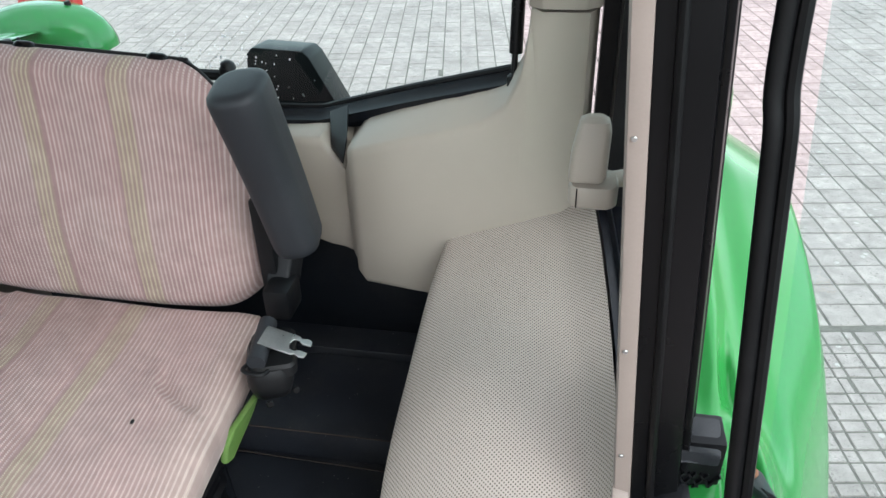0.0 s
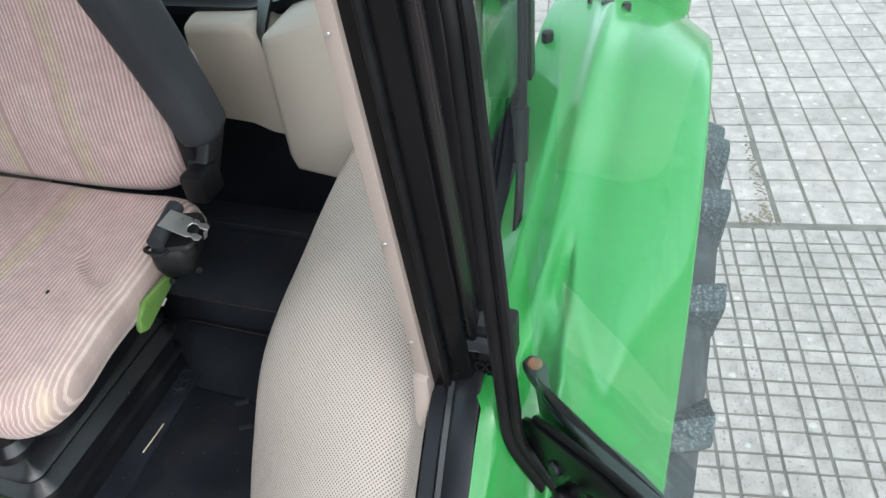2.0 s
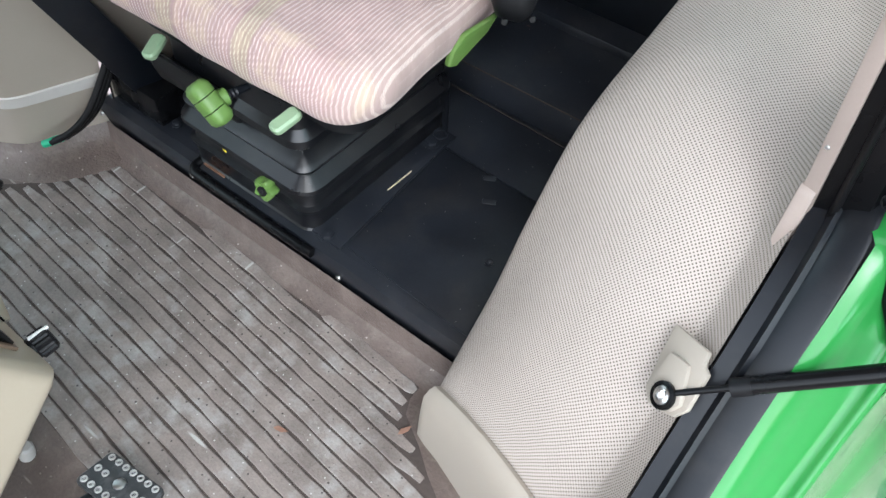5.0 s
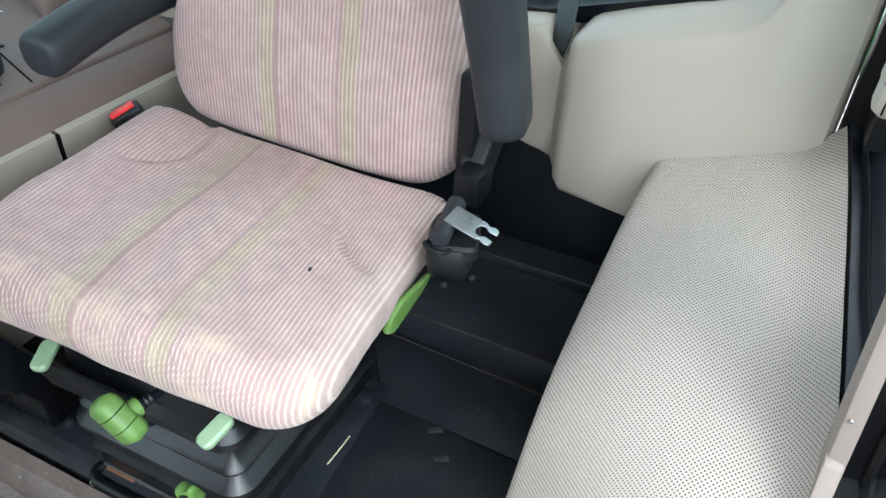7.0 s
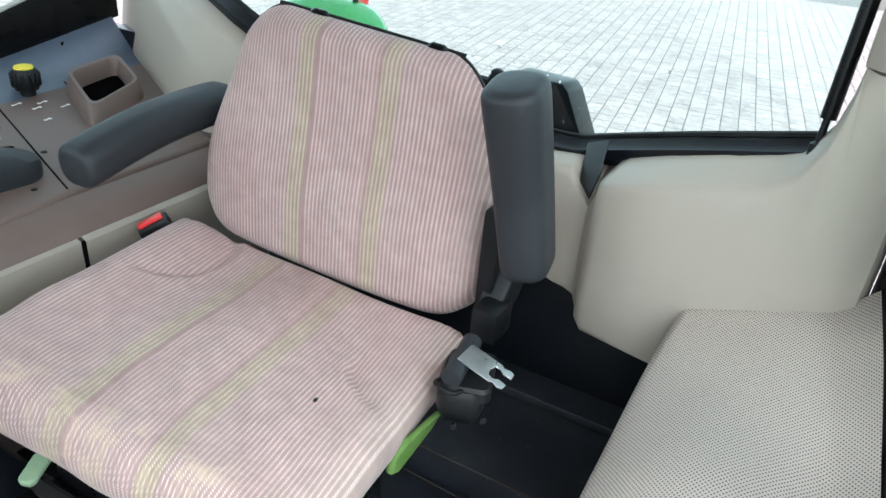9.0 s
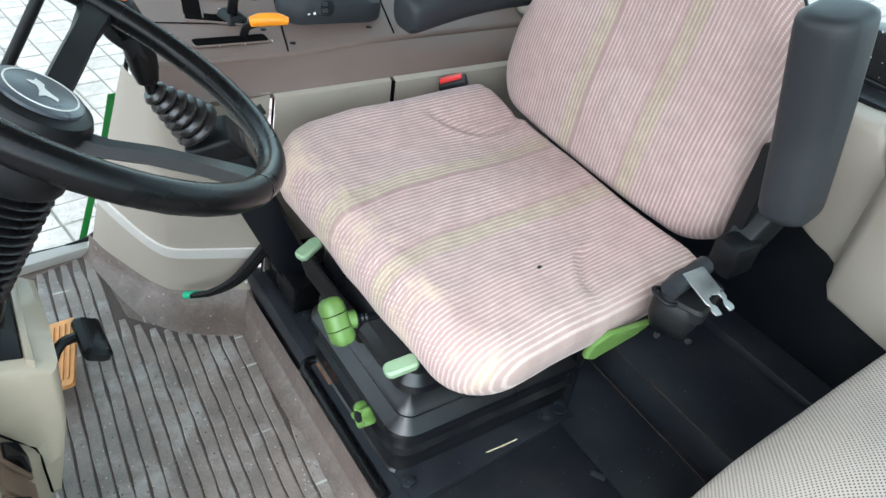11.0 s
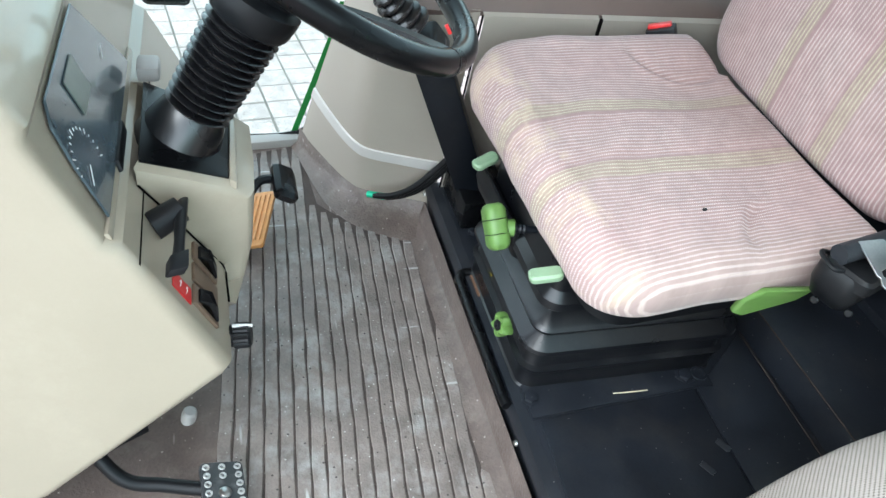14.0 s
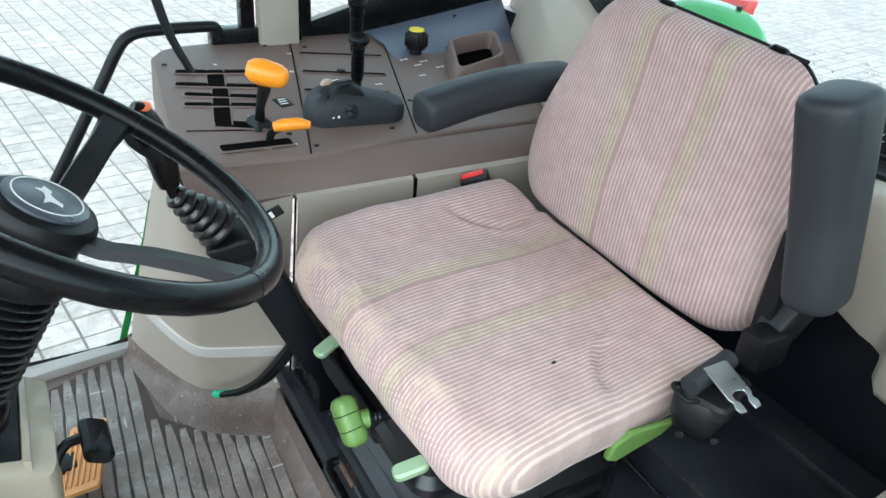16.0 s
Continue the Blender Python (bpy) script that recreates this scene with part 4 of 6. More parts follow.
random.seed(21)
drops = []
WET = mat("water_drop", (0.8, 0.82, 0.84), 0.08, var=0.05, bump=0.0, coat=0.5)
for k in range(230):
    x, z = random.gauss(-0.01, 0.055), 1.632 + abs(random.gauss(0, 0.055))
    r = random.choice((0.0007, 0.0009, 0.0012, 0.0018))
    bm = bmesh.new()
    bmesh.ops.create_icosphere(bm, subdivisions=1, radius=r)
    drops.append(moved(bm, pose(x, 0.6745 + (z - 1.622) * 0.029, z) @ Matrix.Diagonal((1, 0.5, random.uniform(1, 1.8), 1))))
tagged(part("water_drops", joined(*drops), WET, rearwin), "small drops of water on the pane", kind="stuff")

gas2 = thing("gas_strut", (0.49, 0.54, 1.73), "black gas strut of the rear window", "gas strut")
part("rod", tube([(0.492, 0.545, 1.735), (0.494, 0.55, 1.78)], 0.0045, 10, 1, False), BLACK, gas2)
part("cylinder", tube([(0.494, 0.55, 1.766), (0.505, 0.60, 2.35)], 0.0095, 14, 1, False), SHINY, gas2)
part("ball_end", lathe([(0.004, -0.012), (0.009, -0.008), (0.009, 0.008), (0.004, 0.012)], (0.492, 0.542, 1.727), (0, 0.2, 1), 14), BLACK, gas2)

box1 = thing("hitch_cover", (-0.07, 1.15, 1.40), "black plastic cover standing behind the rear window", "cover")
part("mount_arm", span((-0.10, 0.735, 1.40), (-0.04, 1.15, 1.43), 0.004), STEEL, box1)
part("shell", prism([(-0.195, 1.12, 1.36), (-0.178, 1.13, 1.560), (-0.162, 1.13, 1.576), (-0.030, 1.10, 1.580), (-0.015, 1.10, 1.565), (0.068, 1.14, 1.36)], (0, 0.10, -0.01), 0.006), BLACK, box1)

# ---- roof ----
# Unseen above the camera; keeps the overhead sky light off the cab.
tagged(part("ceiling", span((-0.98, -1.1, 2.50), (0.64, 0.78, 2.56), 0.01), LINER), "beige cab roof lining, out of view", "ceiling", kind="structure")


# ---- platform details ----
part("mounting_strip", prism([(0.036, -0.030, PZ), (0.098, -0.030, PZ), (0.080, 0.262, PZ), (0.082, 0.300, PZ), (0.024, 0.302, PZ)], (0, 0, 0.007), 0.0018), DECK, platform)
part("side_plate", prism([(0.104, -0.018, PZ), (0.385, -0.032, PZ), (0.385, 0.252, PZ), (0.084, 0.262, PZ)], (0, 0, 0.005), 0.0016), DECK, platform)
part("rear_plate", prism([(0.084, 0.268, PZ), (0.385, 0.258, PZ), (0.385, 0.400, PZ), (-0.02, 0.412, PZ)], (0, 0, 0.005), 0.0016), DECK, platform)
WORN = mat("rusty_worn_edge", (0.03, 0.02, 0.015), 0.75, var=0.4, scale=60, bump=0.5)
part("worn_edge", tube([(-0.30, 0.4235, PZ + 0.064), (0.0, 0.4235, PZ + 0.0645), (0.39, 0.4235, PZ + 0.064)], 0.0015, 6, 3), WORN, platform, "rubbed edge with brown rust")
part("worn_edge", tube([(-0.02, 0.4155, PZ + 0.0045), (0.18, 0.409, PZ + 0.005), (0.385, 0.403, PZ + 0.0045)], 0.0011, 6, 3), WORN, platform, "rubbed edge with brown rust")
for x, y, r in ((0.063, -0.022, 0.011), (0.056, 0.258, 0.012), (-0.33, -0.005, 0.007), (0.30, 0.10, 0.005)):
    b = part("bolt", lathe([(r * 1.5, 0), (r * 1.5, 0.0015), (r, 0.002), (r, 0.007), (r * 0.7, 0.008), (0.0005, 0.008)], (x, y, PZ + 0.006), (0, 0, 1), 6 if r > 0.01 else 12), DECK, platform)
part("washer_ring", skin([[(0.056 + r * math.cos(a), 0.285 + r * math.sin(a), PZ + 0.007 + h) for a in (2 * math.pi * k / 20 for k in range(20))] for r, h in ((0.014, 0), (0.014, 0.003), (0.010, 0.003), (0.010, 0))], True), DECK, platform)
for x, y in ((0.19, 0.254), (0.222, 0.208)):
    part("tab", box((0.024, 0.012, 0.006), pose(x, y, PZ + 0.004, 12, 0, 30), 0.002), DECK, platform)
part("front_tube", tube([(-0.225, -0.012, PZ - 0.004), (-0.232, -0.045, PZ - 0.004), (-0.222, -0.056, PZ - 0.006), (-0.20, -0.058, PZ - 0.008), (0.02, -0.058, PZ - 0.010), (0.06, -0.056, PZ - 0.010)], 0.009, 10, 5), SHINY, platform)
part("rust_patch", prism([(-0.218, -0.040, PZ + 0.0005), (-0.165, -0.040, PZ + 0.0005), (-0.170, -0.008, PZ + 0.0005), (-0.215, -0.004, PZ + 0.0005)], (0, 0, 0.003), 0.001), RUST, platform, "rusty bare steel patch")
for x in (-0.24, 0.115, -0.5):
    part("edge_screw", screw((x, -0.054, PZ - 0.03), (0, -1, 0.1), 0.005, 0.004), CHROME, platform)
part("rear_ledge", span((-0.4, 0.63, PZ + 0.065), (0.38, 0.70, PZ + 0.085), 0.003), DECK, platform)
straw = tagged(part("straw", tube([(0.073, 0.117, PZ + 0.007), (0.075, 0.148, PZ + 0.008), (0.075, 0.178, PZ + 0.007)], 0.0012, 6, 4), mat("dry_straw", (0.6, 0.52, 0.36), 0.7)), "short pale piece of straw on the black platform", "straw")
random.seed(11)
GRIT = mat("pale_grit", (0.26, 0.235, 0.20), 0.9)
specks = []
for i in range(260):
    on = random.random() < 0.14
    x, y = (random.uniform(0.1, 0.37), random.uniform(-0.02, 0.4)) if on else (random.uniform(-0.5, 0.3), random.uniform(-0.6, -0.07))
    s = random.choice((0.0006, 0.0008, 0.001, 0.0014))
    specks.append(box((s, s * 1.5, s), pose(x, y, (PZ + 0.003 if on else FZ + 0.001), 0, 0, random.uniform(0, 180)), 0))
tagged(part("grit", joined(*specks), GRIT), "pale grit scattered on the cab floor", "grit", kind="stuff")
for x, y, a in ((0.20, -0.28, 20), (0.345, -0.165, 70)):
    lf = bmesh.new()
    vs = [lf.verts.new(q) for q in ((-0.012, 0, 0), (-0.004, 0.004, 0.003), (0.006, 0.003, 0.001), (0.013, 0, 0.002), (0.004, -0.004, 0.001), (-0.005, -0.003, 0))]
    lf.faces.new(vs)
    bmesh.ops.solidify(lf, geom=lf.faces[:], thickness=0.0006)
    tagged(part("dry_leaf", moved(lf, pose(x, y, FZ + 0.006, 0, 0, a)), mat("dry_leaf", (0.35, 0.2, 0.14), 0.8)), "small dry reddish leaf on the rubber mat", "leaf", "dry leaves")

# ---- seat ----
seat = thing("operator_seat", (-0.105, 0.17, PZ), "sprung tractor seat in faded pink striped cloth", "seat")
seat.matrix_world = pose(-0.130, 0.172, PZ, 0, 5.0, 4.5)


outline = rrect


def pad(hx, hy, r, layers, height, rings=16, n=8):
    """A padded form: a rounded outline drawn in towards its middle, with a height for each point."""
    rows = []

    def rrect(a, b, c, m):
        """The rounded outline with evenly spaced points."""
        q = outline(a, b, c, m)
        q = [Vector(p) for p in q + q[:1]]
        run = list(itertools.accumulate([0.0] + [(q[i + 1] - q[i]).length for i in range(len(q) - 1)]))
        res, i = [], 0
        for k in range(144):
            s = run[-1] * k / 144
            while run[i + 1] < s:
                i += 1
            res.append(tuple(q[i].lerp(q[i + 1], (s - run[i]) / max(1e-9, run[i + 1] - run[i]))))
        return res
    for i, z in layers:
        rows.append([(x, y, z) for x, y in rrect(hx + i, hy + i, r + i * 0.5, n)])
    for k in range(1, rings):
        f = 1 - k / rings
        rows.append([(x * f, y * f, None) for x, y in rrect(hx + layers[-1][0], hy + layers[-1][0], r, n)])
    out = [[Vector((x, y, height(x, y) if z is None else height(x, y) + z)) for x, y, z in row] for row in rows]
    out.append([Vector((x * 0.02, y * 0.02, height(0, 0))) for x, y in rrect(hx, hy, r, n)])
    return out


def seat_top(x, y):
    side = (abs(x) / 0.25) ** 4
    front = max(0, (-y - 0.11) / 0.14)
    hips = math.exp(-((abs(x) - 0.11) / 0.07) ** 2 - ((y - 0.07) / 0.09) ** 2)
    fold = 0.002 * math.sin(26 * x + 9 * y) * math.sin(19 * y) + 0.0016 * math.sin(55 * y + 8 * math.sin(9 * x)) * max(0.0, min(1.0, (-y - 0.02) / 0.1))
    crease = 0.0
    for cx, yy, mid, wide in ((-0.225, 0.115, -10, 75), (0.250, 0.066, 228, 48)):
        d = math.hypot(x - cx, y - yy)
        turn = abs((math.degrees(math.atan2(y - yy, x - cx)) - mid + 180) % 360 - 180)
        fade = max(0.0, min(1.0, (wide - turn) / 25))
        crease += fade * (0.0065 * math.exp(-((d - 0.096) / 0.009) ** 2) - 0.003 * math.exp(-((d - 0.110) / 0.009) ** 2) + 0.004 * math.exp(-((d - 0.070) / 0.03) ** 2))
    crease += min(0.06, 0.10 * max(0.0, (y - 0.160) / 0.06) ** 2) * (1 - 0.3 * side)
    return 0.393 + 0.008 * side * (1 - 0.8 * min(1, front)) - 0.014 * front ** 2.4 - 0.010 * hips + fold - crease


LAY = [(-0.03, -0.094), (-0.012, -0.089), (0.0, -0.075), (0.005, -0.056), (0.006, -0.036), (0.001, -0.018), (-0.010, -0.006), (-0.026, -0.001)]
rows = pad(0.256, 0.238, 0.075, LAY, seat_top, 56, 18)
cush = part("cushion", skin(rows, True, True), CLOTH, seat, "faded pink, mauve and olive striped seat cushion", local=True, angle=80)
with_uv(cush, lambda co, i: (co.x, co.y * 1.05 - 0.6 * (co.z - 0.34) * max(0.0, min(1.0, (-co.y - 0.16) / 0.06))))
part("burn_hole", moved(slab(0.0022, 0.0034, 0.0018, [(0, 0), (0, 0.0012)]), Matrix.Translation((0.158, -0.060, seat_top(0.158, -0.060) + 0.0002))), BLACK, cush, "small dark burn hole", local=True)


def back_front(x, z):
    """How far the backrest's front bulges forward of its plane."""
    return 0.03 - 0.028 * (abs(x) / 0.24) ** 3 + 0.010 * math.exp(-((z + 0.06) / 0.09) ** 2)


LAY = [(-0.012, -0.115), (0.0, -0.105), (0.004, -0.075), (0.004, -0.045), (0.0, -0.022), (-0.008, -0.008), (-0.02, -0.001)]
rows = pad(0.245, 0.186, 0.068, LAY, back_front, 20)
back = Matrix.Translation((-0.004, 0.230, 0.556)) @ Matrix.Rotation(radians(83.5), 4, "X")
slim = lambda y: 1 - 0.72 * max(0.0, min(1.0, (y - 0.02) / 0.15)) ** 0.8
narrow = lambda y: 1 - 0.27 * max(0.0, (y + 0.06) / 0.24) ** 1.4
for row in rows:
    for q in row:
        q.x *= narrow(q.y)
        q.z *= slim(q.y) if q.z < 0 else 1
flat = [q.copy() for row in rows for q in row]
rest = part("backrest", skin([[back @ q for q in row] for row in rows], True, True), BACKCLOTH, seat, "faded pink, mauve and olive striped backrest", local=True, angle=80)
with_uv(rest, lambda co, i: (flat[i].x - 0.012 + 0.065 * flat[i].y, flat[i].y))
ring = [(x * narrow(y), y) for x, y in rrect(0.243, 0.188, 0.068, 8)]
part("back_shell", skin([[back @ Vector((x * f, y * f, z * slim(y))) for x, y in ring] for f, z in ((1.0, -0.07), (1.012, -0.082), (1.0, -0.105), (0.85, -0.135), (0.3, -0.145))], True, True), BLACK, seat, "black plastic back shell", local=True)
top = [q for q in ring if q[1] > 0.10]
part("piping", tube([back @ Vector((x * 1.012, y * 1.012, -0.018)) for x, y in sorted(top)], 0.0034, 8, 2), RUBBER, rest, "black rubber piping", local=True)
for x in (-0.078, 0.108):
    part("clip", moved(slab(0.015, 0.009, 0.009, [(0.001, -0.004), (0, 0.0), (0.0015, 0.003), (0.0045, 0.0055), (0.0075, 0.0065)]), back @ pose(x, 0.1905, -0.014, -90)), SHINY, rest, "dark shiny cover clip", local=True)

def arm_pad(name, length, w, h, m, label, bend=0.012, taper=0.0):
    """A padded armrest along its own y axis, with crisp rounded ends."""
    rows = []
    for t, e in ((0.0, 0.62), (0.006, 0.80), (0.02, 0.93), (0.045, 0.985), (0.09, 1), (0.2, 1), (0.35, 1), (0.5, 1), (0.65, 1), (0.8, 1), (0.91, 1), (0.955, 0.985), (0.98, 0.93), (0.994, 0.80), (1.0, 0.62)):
        k = e * (1 - taper * t)
        rows.append([(x * k, (t - 0.5) * length, z * k + bend * math.sin(math.pi * t)) for x, z in rrect(w / 2, h / 2, min(w, h) * 0.40, 6)])
    return part(name, moved(skin(rows, True, True), m), FOAM, seat, label, angle=60)


arm_pad("armrest", 0.254, 0.070, 0.086, pose(0.204, 0.342, 1.672, -80, -8, 6), "dark grey foam armrest folded upright", 0.004, 0.10)
arm_pad("armrest", 0.31, 0.070, 0.064, pose(-0.397, 0.325, 1.594, 5, 0, 2), "dark grey foam armrest lowered level")
part("armrest_bracket", joined(span((0.140, 0.385, 1.44), (0.166, 0.43, 1.60), 0.006), prism([(0.150, 0.36, 1.435), (0.182, 0.37, 1.455), (0.188, 0.42, 1.53), (0.150, 0.43, 1.56)], (0.012, 0.03, 0), 0.004)), BLACK, seat, "black plastic hinge bracket")
part("armrest_bracket", span((-0.40, 0.44, 1.44), (-0.37, 0.48, 1.60), 0.006), BLACK, seat)
part("hinge_screw", screw((0.178, 0.392, 1.60), (1, -0.3, 0), 0.006, 0.004), CHROME, seat)
part("hinge_cover", span((0.155, 0.345, 1.425), (0.195, 0.40, 1.475), 0.008), BLACK, seat)

retr = part("belt_retractor", joined(moved(slab(0.030, 0.044, 0.020, [(0.016, -0.036), (0.006, -0.028), (0, -0.010), (0, 0.012), (0.004, 0.020)]), pose(0.200, 0.250, 1.428, 0, 0, 20)), moved(slab(0.030, 0.042, 0.012, [(0, 0), (0, 0.014), (0.004, 0.018)]), pose(0.205, 0.255, 1.435, 0, 0, 20))), BLACK, seat, "black plastic seat belt retractor")
part("belt_roller", tube([(0.190, 0.285, 1.470), (0.200, 0.212, 1.462)], 0.0125, 12, 1, False), FOAM, retr, "rolled dark belt webbing")
part("belt_loop", tube([(0.182, 0.222, 1.448), (0.182, 0.208, 1.452), (0.192, 0.203, 1.452), (0.210, 0.205, 1.450), (0.215, 0.222, 1.448)], 0.003, 8, 5), BLACK, retr)
hook = [(-0.032, -0.016), (0.014, -0.016), (0.018, -0.013), (0.026, -0.016), (0.032, -0.014), (0.033, -0.006), (0.022, -0.005), (0.016, -0.009), (0.009, -0.008), (0.006, 0.0), (0.009, 0.008), (0.016, 0.009), (0.022, 0.005), (0.033, 0.006), (0.032, 0.014), (0.026, 0.016), (0.018, 0.013), (0.014, 0.016), (-0.032, 0.016)]
part("belt_tongue", moved(prism([(x, y, 0) for x, y in hook], (0, 0, 0.0025), 0.0004, 1), pose(0.228, 0.247, 1.470, 8, 14, -4)), CHROME, retr, "worn bright metal belt tongue")
for dx, dy in ((0.215, 0.20), (0.240, 0.23)):
    part("retractor_screw", screw((dx, dy, 1.405), (0.4, -0.9, 0.3), 0.005, 0.003), SHINY, retr)
buckle = part("belt_buckle", box((0.032, 0.05, 0.024), pose(-0.378, 0.285, 1.447, 25, 0, -35), 0.004), BLACK, seat, "black belt buckle with a red button")
part("button", box((0.014, 0.040, 0.008), pose(-0.385, 0.281, 1.4585, 25, 0, -35), 0.002), RED, buckle, "red release button")
part("belt_stalk", tube([(-0.372, 0.298, 1.440), (-0.35, 0.33, 1.40), (-0.33, 0.34, 1.34)], 0.006, 8, 5), BLACK, seat)

# suspension below the cushion
part("seat_pan", moved(slab(0.215, 0.195, 0.05, [(0.03, -0.055), (0.0, -0.045), (0, -0.01), (0.01, 0.0)]), Matrix.Translation((0, 0.0, 0.292))), BLACK, seat, "black seat pan", local=True)
BELLOWS = mat("dusty_bellows_rubber", (0.0055, 0.006, 0.0075), 0.30, var=0.25, bump=0.12, fine=300, dirt=(0.045, 0.043, 0.04), dirt_amt=0.35, dirt_scale=12)
prof = [(-0.003, 0.002), (0.0, 0.006), (-0.001, 0.038), (-0.006, 0.047), (-0.007, 0.051), (0.002, 0.055), (0.004, 0.060), (0.002, 0.083), (-0.007, 0.090), (-0.0125, 0.096), (-0.011, 0.102), (0.006, 0.116), (0.011, 0.120), (0.008, 0.124), (0.001, 0.128), (-0.001, 0.134), (0.005, 0.141), (0.022, 0.150), (0.026, 0.154), (0.020, 0.160), (0.016, 0.172), (0.0, 0.180), (-0.006, 0.186), (-0.006, 0.200), (0.004, 0.215), (0.006, 0.26)]
part("bellows", moved(slab(0.145, 0.178, 0.026, prof), pose(-0.103, 0.144, PZ)), BELLOWS, seat, "dusty black rubber suspension bellows", angle=28)
part("base_frame", moved(slab(0.140, 0.172, 0.01, [(0, 0.001), (0, 0.012), (0.003, 0.014)]), pose(-0.103, 0.144, PZ)), STEEL, seat)
part("front_cover", moved(slab(0.085, 0.012, 0.008, [(0.01, 0), (0.0, 0.02), (0, 0.05), (0.01, 0.075)]), pose(-0.075, -0.192, 0.150, 18)), BLACK, seat, local=True)
part("height_lever", prism([(0.148, 0.166, 1.352), (0.162, 0.178, 1.376), (0.172, 0.240, 1.382), (0.160, 0.236, 1.352), (0.152, 0.174, 1.322), (0.147, 0.160, 1.325)], (0.010, -0.002, 0), 0.004), LEAFG, seat, "green plastic lever at the cushion's side")
part("paper_tag", box((0.008, 0.014, 0.001), pose(0.128, 0.245, 1.302, 30, 40, 20), 0), STRIPEG, seat, "small white paper tag")
part("rear_bar", joined(tube([(-0.045, 0.60, 1.702), (0.03, 0.60, 1.700)], 0.009, 8, 1, False), tube([(-0.045, 0.60, 1.702), (-0.05, 0.53, 1.69)], 0.008, 8, 1, False)), BLACK, seat, "black bar behind the backrest")
for x in (-0.035, 0.038):
    part("rear_knob", lathe([(0.004, -0.012), (0.011, -0.008), (0.0125, 0.0), (0.011, 0.006), (0.0125, 0.010), (0.008, 0.016), (0.001, 0.018)], (x, 0.60, 1.708), (0.5, -0.2, 1), 16), BLACK, seat, "black ribbed knob")
for x, y, z, a in ((0.057, -0.062, 1.318, -10), (-0.235, -0.052, 1.290, 20)):
    part("slide_lever", moved(slab(0.0115, 0.023, 0.009, [(0.002, -0.006), (0, -0.003), (0, 0.003), (0.003, 0.006)]), pose(x, y, z, 14, 0, a)), MINT, seat, "pale green slide lever")
knob = part("height_knob", moved(joined(slab(0.020, 0.017, 0.013, [(0.010, -0.036), (0.004, -0.033), (0.0, -0.026), (0, -0.012)]), slab(0.020, 0.017, 0.013, [(0, -0.0105), (0, 0.0105)]), slab(0.020, 0.017, 0.013, [(0, 0.012), (0, 0.026), (0.004, 0.033), (0.010, 0.036)])), pose(-0.072, -0.086, 1.292, 6, -42, 0) @ Matrix.Scale(0.95, 4)), LEAFG, seat, "green segmented grip knob")
part("knob_stem", lathe([(0.013, 0), (0.013, 0.014), (0.009, 0.016), (0.0005, 0.016)], (-0.069, -0.074, 1.292), (0.25, 1, 0.05), 12), LEAFG, knob)
part("stem_spring", lathe([(0.006, 0), (0.0075, 0.003), (0.006, 0.006), (0.0075, 0.009), (0.006, 0.012), (0.0075, 0.015), (0.006, 0.018), (0.005, 0.045)], (-0.065, -0.060, 1.293), (0.25, 1, 0.05), 12), STEEL, knob)
lobes = [(0.017 + 0.004 * math.cos(5 * a)) for a in (2 * math.pi * k / 40 for k in range(40))]
kn = part("weight_knob", moved(skin([[(r * f * math.cos(2 * math.pi * k / 40), r * f * math.sin(2 * math.pi * k / 40), z) for k, r in enumerate(lobes)] for f, z in ((0.9, 0), (1, 0.003), (1, 0.016), (0.85, 0.020), (0.5, 0.020), (0.45, 0.014))], True, True), pose(-0.034, -0.042, 1.118, 78, 0, 8)), LEAFG, seat, "green lobed adjuster knob")
part("knob_face", moved(lathe([(0.0095, 0.0), (0.009, 0.003), (0.004, 0.004), (0.0005, 0.002)], (0, 0, 0.018), (0, 0, 1), 16), pose(-0.034, -0.042, 1.118, 78, 0, 8)), BLACK, kn, "black recessed centre")
part("indicator", box((0.008, 0.004, 0.006), pose(-0.155, -0.030, 1.112), 0.001), YELLOW, seat, "small yellow indicator")


# ---- right-hand control console ----
console = thing("control_console", (-0.7, 0.2, 1.45), "brown plastic side console with levers, knobs and slots", "console")
cz = lambda x: 1.441 - 0.12 * x


def on(x, y, h=0.0):
    return Vector((x, y, cz(x) + h))


CON = [(-0.484, -0.195), (-0.474, 0.014), (-0.488, 0.224), (-0.490, 0.52), (-0.56, 0.545), (-0.965, 0.74), (-0.968, 0.10), (-0.955, -0.085), (-0.940, -0.125), (-0.905, -0.150), (-0.70, -0.175)]
part("top", prism([on(x, y, -0.03) for x, y in CON], (0, 0, 0.03), 0.006, 3), BROWN, console, "brown grained plastic top")
part("fascia", skin([[(-0.484, y, cz(-0.484) - 0.006), (-0.462, y, 1.485), (-0.440, y, 1.470), (-0.432, y, 1.452), (-0.440, y, 1.440)] for y in (-0.195, 0.014, 0.224, 0.62)] ), BROWN, console)
part("front_face", skin([[on(-0.484, -0.195, -0.006), on(-0.70, -0.175, -0.006), on(-0.905, -0.150, -0.006)], [(-0.462, -0.200, 1.47), (-0.70, -0.18, 1.48), (-0.90, -0.155, 1.48)], [(-0.44, -0.20, 1.43), (-0.70, -0.18, 1.43), (-0.90, -0.155, 1.43)]]), BROWN, console)


def slot(a, b, w=0.010, h=0.0006):
    """A straight groove with rounded ends, drawn as a thin dark plate."""
    return prism(stadium(a, b, w / 2, h), (0, 0, 0.0012), 0.0)


